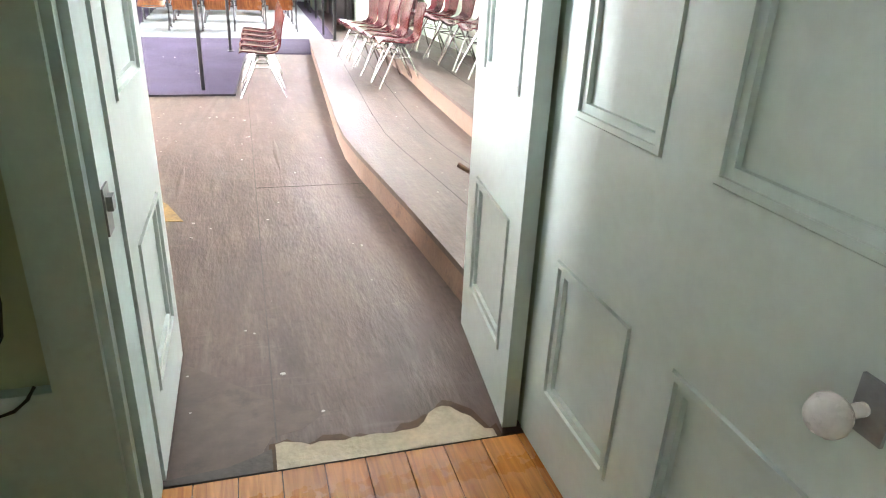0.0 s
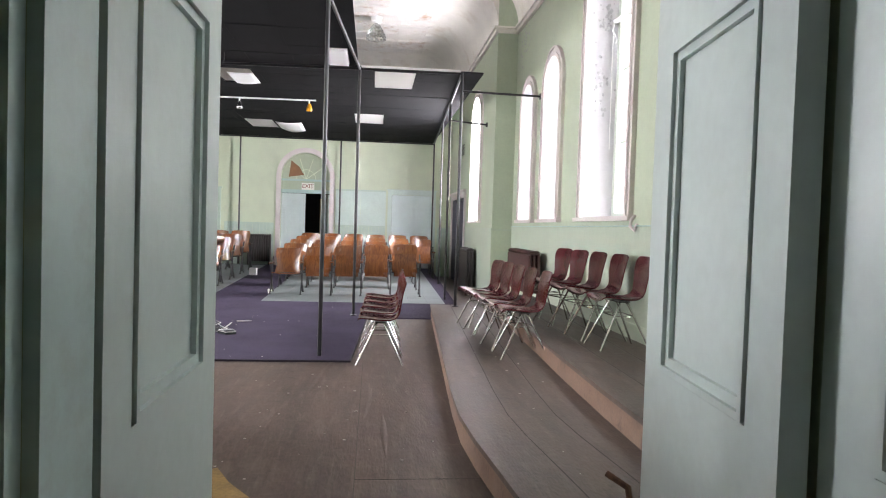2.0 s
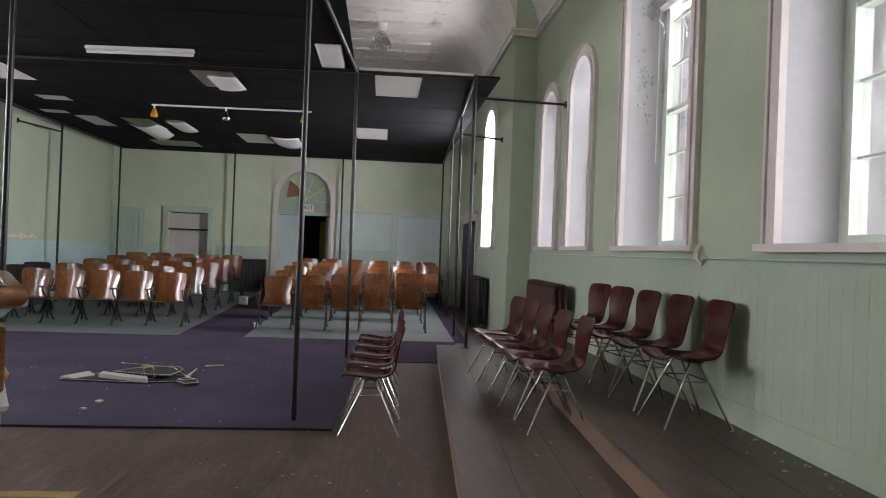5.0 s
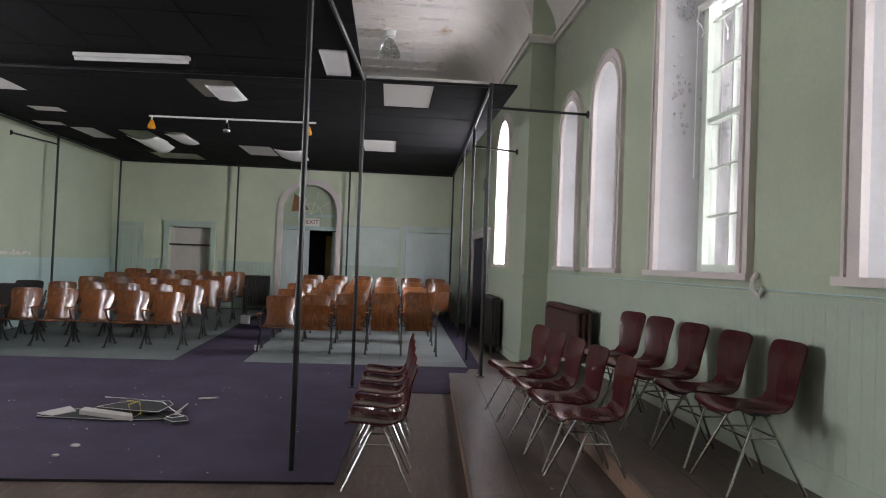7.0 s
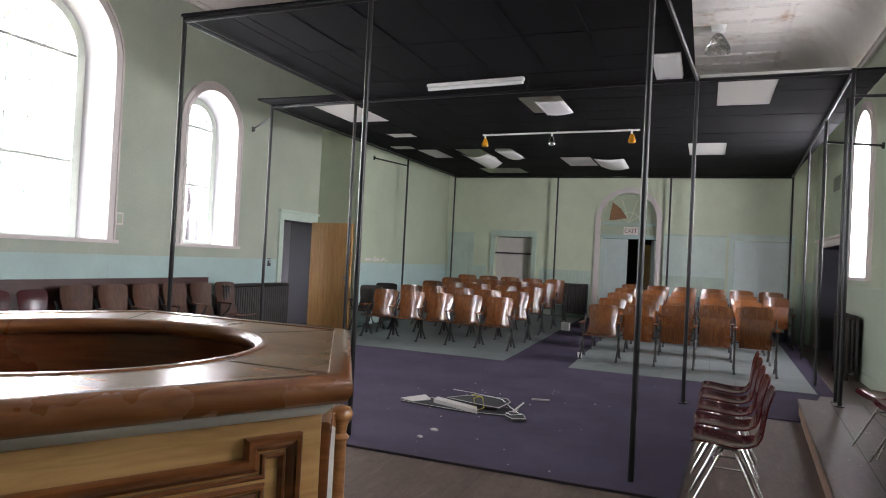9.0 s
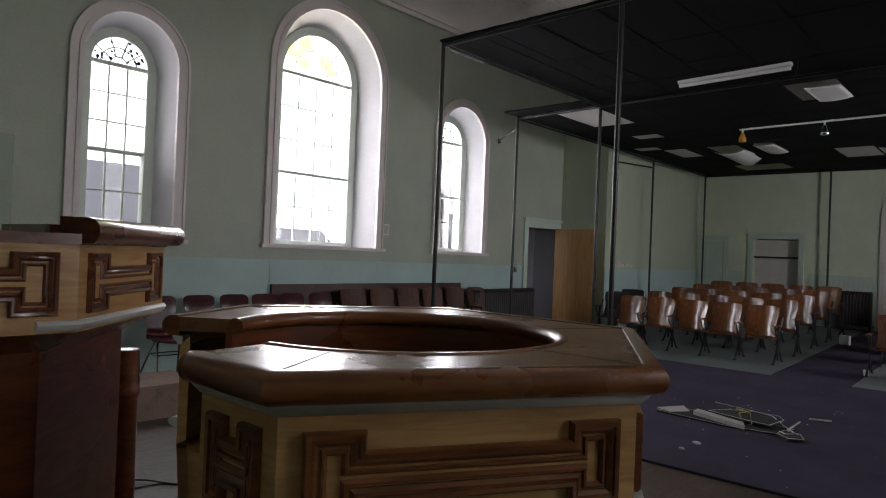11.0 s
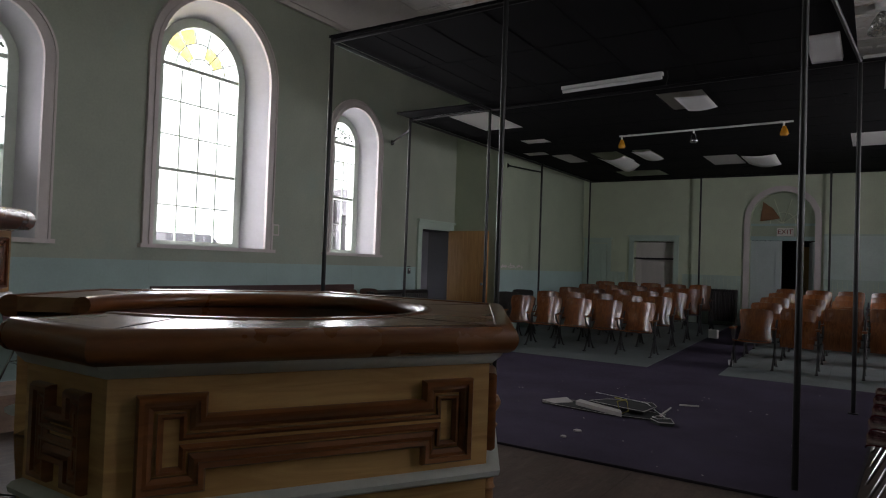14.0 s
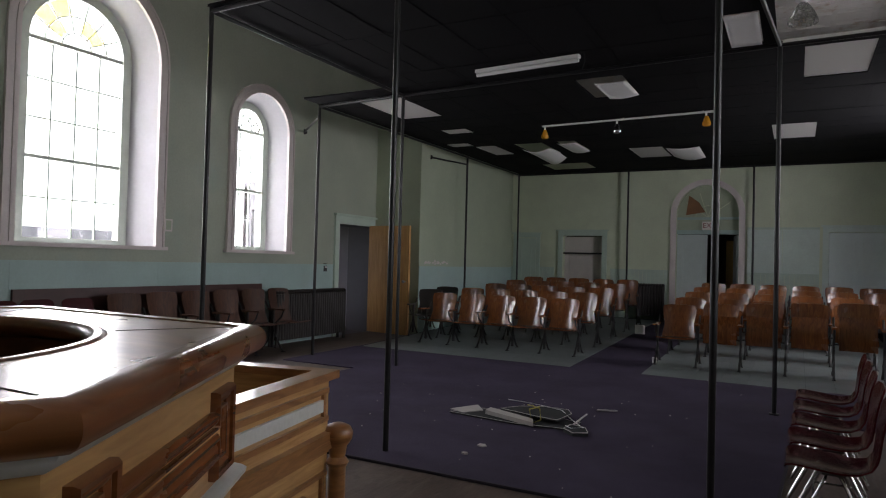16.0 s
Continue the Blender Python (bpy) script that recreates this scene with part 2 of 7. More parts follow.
def scuffed(m, dark, light, relief=0.012):
    """Adds dark worn spots, pale dragged scuffs and slow ripples to a floor surface."""
    nt = m.node_tree
    bs = nt.nodes["Principled BSDF"]
    tc = nt.nodes.new("ShaderNodeTexCoord")
    old = bs.inputs["Base Color"].links[0].from_socket
    for stretch, scale, lo, hi, amt, tone in (((1, 1, 1), 7.0, 0.56, 0.68, 0.6, dark), ((9, 1.1, 1), 2.2, 0.52, 0.70, 0.5, light), ((1.2, 8, 1), 2.6, 0.58, 0.72, 0.4, light), ((6, 0.9, 1), 1.6, 0.54, 0.70, 0.55, dark), ((1, 1, 1), 34.0, 0.62, 0.70, 0.6, dark)):
        mp = nt.nodes.new("ShaderNodeMapping")
        mp.inputs["Scale"].default_value = stretch
        mp.inputs["Rotation"].default_value = (0, 0, 0.12 * scale)
        nt.links.new(tc.outputs["Object"], mp.inputs["Vector"])
        ns = nt.nodes.new("ShaderNodeTexNoise")
        ns.inputs["Scale"].default_value = scale
        ns.inputs["Detail"].default_value = 7
        ns.inputs["Roughness"].default_value = 0.65
        nt.links.new(mp.outputs[0], ns.inputs["Vector"])
        rg = nt.nodes.new("ShaderNodeMapRange")
        rg.inputs[1].default_value, rg.inputs[2].default_value, rg.inputs[4].default_value = lo, hi, amt
        nt.links.new(ns.outputs[0], rg.inputs[0])
        mx = nt.nodes.new("ShaderNodeMix")
        mx.data_type = 'RGBA'
        nt.links.new(rg.outputs[0], mx.inputs[0])
        nt.links.new(old, mx.inputs[6])
        mx.inputs[7].default_value = (*tone, 1)
        old = mx.outputs[2]
    nt.links.new(old, bs.inputs["Base Color"])
    mp = nt.nodes.new("ShaderNodeMapping")
    mp.inputs["Scale"].default_value = (2.6, 0.8, 1)
    nt.links.new(tc.outputs["Object"], mp.inputs["Vector"])
    ns = nt.nodes.new("ShaderNodeTexNoise")
    ns.inputs["Scale"].default_value = 2.0
    ns.inputs["Detail"].default_value = 3
    nt.links.new(mp.outputs[0], ns.inputs["Vector"])
    bp = nt.nodes.new("ShaderNodeBump")
    bp.inputs["Strength"].default_value = 0.5
    bp.inputs["Distance"].default_value = relief
    nt.links.new(ns.outputs[0], bp.inputs["Height"])
    first = bs.inputs["Normal"].links[0].from_node
    nt.links.new(bp.outputs[0], first.inputs["Normal"])
    return m


scuffed(M_FLOOR, (0.030, 0.021, 0.016), (0.17, 0.135, 0.11), 0.02)
scuffed(M_PLAT, (0.028, 0.021, 0.017), (0.15, 0.12, 0.102), 0.008)
scuffed(M_RISER, (0.06, 0.042, 0.032), (0.27, 0.20, 0.155), 0.004)
M_CARPET = mat("purple_carpet", (0.052, 0.043, 0.068), 0.95, 0.22, 1.5, bump=0.9, fine=260, spec=0.1, stain=(0.062, 0.053, 0.072), stain_amt=0.6, stain_scale=1.3)
M_TILE = mat("grey_green_floor_tile", (0.122, 0.143, 0.141), 0.5, 0.1, 3, bump=0.1, rnd=0.10, stain=(0.13, 0.14, 0.135), stain_amt=0.4, stain_scale=2)
M_PLANK = wood("orange_pine_plank", (0.30, 0.105, 0.022), (0.56, 0.26, 0.065), 0.3, grain=(18, 1.2, 18), scale=2.5, rnd=0.2)
M_GLASS = clear_glass("window_glass", (1, 1, 1), 0.035)
M_YGLASS = clear_glass("amber_glass", (0.95, 0.78, 0.12), 0.05)
M_STEEL = mat("bright_steel", (0.60, 0.60, 0.60), 0.24, 0.02, 3, bump=0, metal=1.0)
# Near black for joints and gaps, and for rooms that only lack light
M_DARK = mat("dark_gap_and_unlit_room", (0.05, 0.045, 0.04), 0.8, 0.2, 2)
M_HALL = mat("drab_green_hall_wall", (0.36, 0.40, 0.28), 0.6, 0.08, 2)


# ---- mesh helpers ----
def box(bm, x0, x1, y0, y1, z0, z1, m=None):
    vs = [bm.verts.new((x, y, z)) for x in (x0, x1) for y in (y0, y1) for z in (z0, z1)]
    if m is not None:
        for v in vs:
            v.co = m @ v.co
    for a, b, c, d in ((0, 1, 3, 2), (4, 6, 7, 5), (0, 4, 5, 1), (2, 3, 7, 6), (0, 2, 6, 4), (1, 5, 7, 3)):
        bm.faces.new((vs[a], vs[b], vs[c], vs[d]))
    return vs


def prism(bm, pts, z0, z1, m=None):
    """A solid from a polygon in plan, between two heights."""
    lo = [bm.verts.new((x, y, z0)) for x, y in pts]
    hi = [bm.verts.new((x, y, z1)) for x, y in pts]
    n = len(pts)
    bm.faces.new(lo[::-1])
    bm.faces.new(hi)
    for i in range(n):
        bm.faces.new((lo[i], lo[(i + 1) % n], hi[(i + 1) % n], hi[i]))
    if m is not None:
        for v in lo + hi:
            v.co = m @ v.co
    return lo + hi


def rod(bm, a, b, r, seg=10, r2=None):
    a, b = Vector(a), Vector(b)
    q = (b - a).to_track_quat('Z', 'Y').to_matrix()
    r2 = r if r2 is None else r2
    lo, hi = [], []
    for i in range(seg):
        d = q @ Vector((math.cos(2 * math.pi * i / seg), math.sin(2 * math.pi * i / seg), 0))
        lo.append(bm.verts.new(a + d * r))
        hi.append(bm.verts.new(b + d * r2))
    for i in range(seg):
        f = bm.faces.new((lo[i], lo[(i + 1) % seg], hi[(i + 1) % seg], hi[i]))
        f.smooth = True
    bm.faces.new(lo[::-1])
    bm.faces.new(hi)


def tube(bm, pts, r, seg=8):
    """A bent tube through points."""
    pts = [Vector(p) for p in pts]
    rings = []
    for i, p in enumerate(pts):
        d = (pts[min(i + 1, len(pts) - 1)] - pts[max(i - 1, 0)]).normalized()
        q = d.to_track_quat('Z', 'Y').to_matrix()
        rings.append([bm.verts.new(p + q @ Vector((math.cos(2 * math.pi * k / seg) * r, math.sin(2 * math.pi * k / seg) * r, 0))) for k in range(seg)])
    for r0, r1 in zip(rings, rings[1:]):
        best = min(range(seg), key=lambda s: (r0[0].co - r1[s].co).length)
        for k in range(seg):
            f = bm.faces.new((r0[k], r0[(k + 1) % seg], r1[(k + 1 + best) % seg], r1[(k + best) % seg]))
            f.smooth = True
    bm.faces.new(rings[0][::-1])
    bm.faces.new(rings[-1])


def lathe(bm, prof, cx, cy, seg=20, z=0.0):
    """A turned shape from (radius, height) pairs round an upright axis."""
    rings = [[bm.verts.new((cx + r * math.cos(2 * math.pi * i / seg), cy + r * math.sin(2 * math.pi * i / seg), z + h)) for i in range(seg)] for r, h in prof]
    for a, b in zip(rings, rings[1:]):
        for i in range(seg):
            f = bm.faces.new((a[i], a[(i + 1) % seg], b[(i + 1) % seg], b[i]))
            f.smooth = True
    bm.faces.new(rings[0][::-1])
    bm.faces.new(rings[-1])


def link(name, bm, material, bevel=0.0):
    if bevel:
        es = [e for e in bm.edges if len(e.link_faces) == 2 and e.calc_face_angle(0) > 0.6]
        bmesh.ops.bevel(bm, geom=es, offset=bevel, segments=2, affect='EDGES', clamp_overlap=True)
    bmesh.ops.recalc_face_normals(bm, faces=bm.faces)
    me = bpy.data.meshes.new(name)
    bm.to_mesh(me)
    bm.free()
    me.set_sharp_from_angle(angle=radians(42))
    for mm in (material if isinstance(material, (list, tuple)) else [material]):
        me.materials.append(mm)
    return new(name, me)


def part(name, bm, material, parent, label="", bevel=0.0):
    ob = link(name, bm, material, bevel)
    ob.parent = parent
    if label:
        ob["label"] = label
    return ob


def thing(name, label, category, group="", kind="", at=None):
    ob = new(name)
    ob.empty_display_size = 0.1
    tagged(ob, label, category, group, kind)
    if at is not None:
        ob.matrix_basis = at
    return ob


def setting(name, bm, material, label, category, bevel=0.0):
    return tagged(link(name, bm, material, bevel), label, category, kind="structure")


def arch_points(a0, a1, zs, zt, n=20, rise=None):
    """Outline over an opening from one springing to the other; rise 0 gives a flat head."""
    c, r = (a0 + a1) / 2, (a1 - a0) / 2
    rise = r if rise is None else rise
    return [(c - r * math.cos(math.pi * i / n), zt - rise + rise * math.sin(math.pi * i / n)) for i in range(n + 1)]


def wall_along_y(name, xin, xout, y0, y1, z0, z1, openings, material, label):
    """A thick wall whose room face is x = xin. openings: (a0, a1, sill, top, rise, splay, reveal depth share)."""
    bm = bmesh.new()
    cuts = [y0]
    for o in openings:
        cuts += [o[0], o[1]]
    cuts.append(y1)
    for i in range(0, len(cuts), 2):
        if cuts[i + 1] - cuts[i] > 1e-4:
            box(bm, min(xin, xout), max(xin, xout), cuts[i], cuts[i + 1], z0, z1)
    reveals = []
    for a0, a1, zs, zt, rise, splay in openings:
        n = 20 if rise is None else 2
        ip = arch_points(a0, a1, zs, zt, n, rise)
        c = (a0 + a1) / 2
        dz = (a1 - a0) / 2 * (1 - splay)
        op = [(c + (a - c) * splay, zs + (z - zs) * (zt - zs - dz) / (zt - zs)) for a, z in ip]
        def face(pts):
            bm.faces.new([bm.verts.new(p) for p in pts])
        for (p, q) in zip(ip, ip[1:]):
            face([(xin, p[0], p[1]), (xin, q[0], q[1]), (xin, q[0], z1), (xin, p[0], z1)])
        if zs > z0:
            face([(xin, a0, z0), (xin, a1, z0), (xin, a1, zs), (xin, a0, zs)])
        for (p, q), (pi, qi) in zip(zip(op, op[1:]), zip(ip, ip[1:])):
            face([(xout, pi[0], z1), (xout, qi[0], z1), (xout, q[0], q[1]), (xout, p[0], p[1])])
        face([(xout, a0, z0), (xout, a1, z0), (xout, op[-1][0], zs), (xout, op[0][0], zs)])
        for s, (iy, oy) in ((0, (a0, op[0][0])), (1, (a1, op[-1][0]))):
            iz = ip[0][1] if s == 0 else ip[-1][1]
            oz = op[0][1] if s == 0 else op[-1][1]
            face([(xout, iy, zs), (xout, oy, zs), (xout, oy, oz), (xout, iy, z1)])
        reveals.append((a0, a1, zs, ip, op))
    ob = setting(name, bm, material, label, "wall")
    for a0, a1, zs, ip, op in reveals:
        bm = bmesh.new()
        if zs < 0.5:
            ip = [(a + (0.003 if a < (a0 + a1) / 2 else -0.003), z - 0.003) for a, z in ip]
            op = ip
        loop_i = [(ip[0][0], zs + 0.002)] + ip + [(ip[-1][0], zs + 0.002)]
        loop_o = [(op[0][0], zs + 0.002)] + op + [(op[-1][0], zs + 0.002)]
        vi = [bm.verts.new((xin, a, z)) for a, z in loop_i]
        vo = [bm.verts.new((xout, a, z)) for a, z in loop_o]
        for i in range(len(vi)):
            j = (i + 1) % len(vi)
            bm.faces.new((vi[i], vi[j], vo[j], vo[i]))
        part("window_reveal" if zs > 0.5 else "door_reveal", bm, M_REVEAL if zs > 0.5 else M_DJAMB, ob)
    return ob


def band(bm, x0, x1, inner, outer):
    """A flat moulding between two outlines of equal count, from x0 to x1 in depth."""
    for (a, b), (c, d) in zip(zip(inner, inner[1:]), zip(outer, outer[1:])):
        v = [bm.verts.new((x, p[0], p[1])) for x in (x0, x1) for p in (a, b, d, c)]
        bm.faces.new(v[:4][::-1])
        bm.faces.new(v[4:])
        for i in range(4):
            bm.faces.new((v[i], v[(i + 1) % 4], v[4 + (i + 1) % 4], v[4 + i]))


def grown(a0, a1, zs, zt, rise, g, n=20):
    """An opening's outline, foot to foot, widened by g."""
    r = (a1 - a0) / 2 + g
    rr = None if rise is None else (rise + g if rise else 0)
    return [(a0 - g, zs)] + arch_points(a0 - g, a1 + g, zs, zt + g, n, rr) + [(a1 + g, zs)]


# ---- plan ----
RW, LW, FW, NW = 2.55, -7.085, 20.0, 3.30
RW2, LW2, JR, JL = 2.2, -6.1, 13.5, 15.46
THICK = 0.5
CEIL = 5.65
R_WIN = [(6.20, 7.17, 1.46, 4.62, None, 0.86), (8.30, 9.64, 1.46, 4.62, None, 0.86), (10.68, 11.46, 1.46, 3.64, None, 0.86), (12.10, 12.86, 1.46, 3.56, None, 0.86)]
R_WIN2 = [(14.88, 15.95, 1.46, 3.90, None, 0.86), (16.95, 19.2, 0.0, 2.0, 0, 1.0)]
L_WIN = [(6.48, 7.45, 1.46, 3.80, None, 0.72), (8.74, 10.46, 1.46, 4.61, None, 0.74), (11.79, 12.89, 1.46, 3.84, None, 0.72), (14.29, 15.28, 0.0, 1.99, 0, 1.0)]
wall_e = wall_along_y("wall_east", RW, RW + THICK, NW, JR, 0, CEIL, R_WIN, M_WALL, "pale green plaster wall with tall arched windows")
wall_e2 = wall_along_y("wall_east_rear", RW2, RW2 + 0.85, JR, FW, 0, CEIL, R_WIN2, M_WALL, "pale green plaster wall stepping forward beyond the windows")
wall_w = wall_along_y("wall_west", LW, LW - THICK, NW, JL, 0, CEIL, L_WIN, M_WALLW, "sea green plaster wall with three arched windows")
bm = bmesh.new()
box(bm, LW - 0.6, LW2, JL, FW, 0, CEIL)
setting("wall_west_rear", bm, M_WALL, "sea green plaster wall stepping forward behind the side door", "wall")


def wall_along_x(name, yin, yout, x0, x1, z0, z1, openings, material, label):
    bm = bmesh.new()
    ya, yb = min(yin, yout), max(yin, yout)
    cuts = [x0]
    for o in openings:
        cuts += [o[0], o[1]]
    cuts.append(x1)
    for i in range(0, len(cuts), 2):
        box(bm, cuts[i], cuts[i + 1], ya, yb, z0, z1)
    for a0, a1, zt, rise in openings:
        n = 20 if rise != 0 else 1
        pts = arch_points(a0, a1, 0, zt, n, rise) if n > 1 else [(a0, zt), (a1, zt)]
        for p, q in zip(pts, pts[1:]):
            v = [bm.verts.new((x, y, z)) for y in (ya, yb) for x, z in (p, q, (q[0], z1), (p[0], z1))]
            bm.faces.new(v[:4])
            bm.faces.new(v[4:][::-1])
            bm.faces.new((v[0], v[4], v[5], v[1]))
    return setting(name, bm, material, label, "wall")


DX0, DX1, DTOP = -0.20, 0.84, 2.45
F_OPEN = [(-4.80, -3.86, 2.05, 0), (-2.24, -0.98, 3.16, None), (0.66, 1.72, 2.14, 0)]
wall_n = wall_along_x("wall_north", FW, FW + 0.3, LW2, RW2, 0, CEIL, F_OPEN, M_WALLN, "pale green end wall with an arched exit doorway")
wall_s = wall_along_x("wall_south", NW, 3.02, LW - 0.5, RW + 0.5, 0, CEIL, [(DX0, DX1, DTOP, 0)], M_WALL, "green plaster wall round the entrance doorway")

# floor, raked seating floor, hall floor
bm = bmesh.new()
box(bm, LW - 0.5, RW + 0.9, 3.16, FW + 0.3, -0.2, 0.0)
floor = setting("floor", bm, M_FLOOR, "worn brown sheet floor covering with scuffs and dirt", "floor")
RAKE = 0.03
bm = bmesh.new()
prism(bm, [(-5.95, 13.35), (1.62, 13.35), (1.75, FW), (-5.95, FW)], -0.05, 0.004)
for v in bm.verts:
    if v.co.z > 0:
        v.co.z += (v.co.y - 13.35) * RAKE
rake = setting("floor_rake", bm, M_CARPET, "gently sloped purple carpeted seating floor", "floor")
bm = bmesh.new()
prism(bm, [(-4.75, 8.55), (-0.02, 8.55), (0.12, 11.55), (1.02, 11.55), (1.45, 13.345), (-5.95, 13.345), (-5.9, 11.6), (-4.75, 11.6)], 0.0, 0.014)
tagged(link("carpet", bm, M_CARPET, 0.004), "dirty purple carpet with bits of plaster lying on it", "carpet", kind="structure")

# stepped platforms along the window wall
P1, P2 = 0.17, 0.34
EDGE1 = [(0.90, 3.75), (0.872, 4.2), (0.84, 4.65), (0.795, 5.2), (0.745, 5.75), (0.722, 6.2), (0.742, 6.8), (0.80, 7.8), (0.87, 9.0), (1.04, 11.95)]
EDGE2 = [(1.53, 3.31), (1.575, 5.4), (1.59, 6.1), (1.635, 7.3), (1.685, 8.2), (1.86, 11.95)]


def platform(name, edge, z0, z1, back, label):
    top = [(edge[0][0], 3.31)] + edge if edge[0][1] > 3.4 else edge
    pts = top + [(back, 11.95), (back, 3.31)]
    bm = bmesh.new()
    prism(bm, pts[::-1], z1 - 0.03, z1)
    ob = setting(name, bm, M_PLAT, label, "platform", 0.006)
    bm = bmesh.new()
    ins = [(x + 0.012, min(y, 11.93)) for x, y in top] + [(back, 11.93), (back, 3.32)]
    prism(bm, ins[::-1], z0, z1 - 0.03)
    part("riser", bm, M_RISER, ob, "scuffed tan riser board")
    bm = bmesh.new()
    for (xa, ya), (xb, yb) in zip(top[1:], top[2:]):
        for f in (0.33, 0.66):
            d = 0.90 * f
            n = Vector((yb - ya, xa - xb)).normalized() * d
            a, b = Vector((xa, ya)) + n, Vector((xb, yb)) + n
            w = Vector((yb - ya, xa - xb)).normalized() * 0.003
            prism(bm, [tuple(a - w), tuple(a + w), tuple(b + w), tuple(b - w)], z1 + 0.0002, z1 + 0.0012)
    part("board_joint", bm, M_DARK, ob)
    return ob


platform("platform_lower", EDGE1, 0.0, P1, RW, "worn brown painted wooden platform, one step high")
platform("platform_upper", EDGE2, P1, P2, RW, "worn brown painted wooden platform, second step")

# dado and mouldings
def dado_y(name, x, d, y0, y1, z0, z1, gaps=(), step=0.09, material=None):
    bm = bmesh.new()
    spans, a = [], y0
    for g0, g1 in gaps:
        spans.append((a, g0))
        a = g1
    spans.append((a, y1))
    for s0, s1 in spans:
        n = max(1, round((s1 - s0) / step))
        for i in range(n):
            a, b = s0 + (s1 - s0) * i / n, s0 + (s1 - s0) * (i + 1) / n
            box(bm, min(x, x - d * 0.010), max(x, x - d * 0.010), a + 0.0009, b - 0.0009, z0, z1)
        box(bm, min(x, x - d * 0.007), max(x, x - d * 0.007), s0, s1, z0, z1)
    ob = setting(name, bm, material or M_DADO, "pale blue-green beadboard dado", "panelling")
    bm = bmesh.new()
    for s0, s1 in spans:
        box(bm, min(x, x - d * 0.022), max(x, x - d * 0.022), s0, s1, z1, z1 + 0.025)
        box(bm, min(x, x - d * 0.02), max(x, x - d * 0.02), s0, s1, z0, z0 + 0.14)
    part("dado_rail", bm, material or M_DADO, ob)
    return ob


dado_y("trim_dado_east", RW, 1, NW, JR, P2, 1.32, (), 0.09, M_DADOE)
dado_y("trim_dado_east_rear", RW2, 1, JR, FW, 0.0, 1.30, [(16.8, 19.35)], 0.09, M_DADOE)
dado_y("trim_dado_west", LW, -1, NW, JL, 0.0, 1.24, [(14.15, 15.46)], 1.9)
dado_y("trim_dado_west_rear", LW2, -1, JL, FW, 0.0, 1.24, (), 2.0)
bm = bmesh.new()
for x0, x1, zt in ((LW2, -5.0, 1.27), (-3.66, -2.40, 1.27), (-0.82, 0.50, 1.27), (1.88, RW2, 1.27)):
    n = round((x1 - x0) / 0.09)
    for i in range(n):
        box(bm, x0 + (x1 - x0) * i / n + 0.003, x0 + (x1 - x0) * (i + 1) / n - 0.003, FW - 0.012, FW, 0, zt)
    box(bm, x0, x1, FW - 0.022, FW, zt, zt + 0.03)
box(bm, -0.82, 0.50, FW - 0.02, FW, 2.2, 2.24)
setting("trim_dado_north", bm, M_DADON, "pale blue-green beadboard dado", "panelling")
bm = bmesh.new()
box(bm, -0.82, -0.166, FW - 0.010, FW - 0.001, 1.29, 2.198)
box(bm, -0.160, 0.50, FW - 0.010, FW - 0.001, 1.29, 2.198)
setting("trim_panel_north", bm, M_FDOOR, "pale sky-green boarding beside the far door", "panelling", 0.002)
bm = bmesh.new()
box(bm, RW2 - 0.02, RW + 0.02, JR - 0.022, JR - 0.002, 1.28, 1.31)
box(bm, RW2 - 0.03, RW + 0.02, JR - 0.03, JR - 0.002, 0, 0.3)
setting("trim_pier", bm, M_DADOE, "pale green moulding on the wall pier", "moulding")

# ceiling with cove and recessed tin panels
bm = bmesh.new()
xa, xb, ya, yb = LW - 0.5, RW + 0.9, NW - 0.1, FW + 0.3
box(bm, xa, xb, ya, yb, CEIL, CEIL + 0.15)
x = -6.6
while x < 2.0:
    y = 3.6
    while y < 19.6:
        for u0, u1, v0, v1 in ((0.03, 0.57, 0.03, 0.05), (0.03, 0.57, 0.55, 0.57), (0.03, 0.05, 0.05, 0.55), (0.55, 0.57, 0.05, 0.55)):
            box(bm, x + u0, x + u1, y + v0, y + v1, CEIL - 0.012, CEIL)
        y += 0.6
    x += 0.6
ceiling = setting("ceiling", bm, M_CEIL, "pressed tin ceiling with rust and water stains", "ceiling")


def cove(name, pts0, out, z0=4.72, r=0.93, n=10):
    """A quarter-round cove running between two plan points, bulging towards out."""
    bm = bmesh.new()
    rows = []
    for i in range(n + 1):
        a = math.pi / 2 * i / n
        d, h = r * (1 - math.cos(a)), r * math.sin(a)
        rows.append([bm.verts.new((p[0] + out[0] * d, p[1] + out[1] * d, z0 + h)) for p in pts0])
    for a, b in zip(rows, rows[1:]):
        f = bm.faces.new((a[0], a[1], b[1], b[0]))
        f.smooth = True
    corner = [bm.verts.new((p[0], p[1], z0 + r)) for p in pts0]
    for k in (0, 1):
        bm.faces.new([row[k] for row in rows] + [corner[k]])
    ob = setting(name, bm, M_COVE, "curved plaster cove with brown water stains", "cornice")
    bm = bmesh.new()
    (ax, ay), (bx, by) = pts0
    for z, w, h in ((z0 - 0.09, 0.05, 0.09), (z0 - 0.02, 0.08, 0.035)):
        xs = sorted((ax, bx)) if out[0] == 0 else sorted((ax, ax + out[0] * w))
        ys = sorted((ay, by)) if out[1] == 0 else sorted((ay, ay + out[1] * w))
        box(bm, xs[0], xs[1], ys[0], ys[1], z, z + h)
    part("cornice_moulding", bm, M_COVE, ob)
    return ob


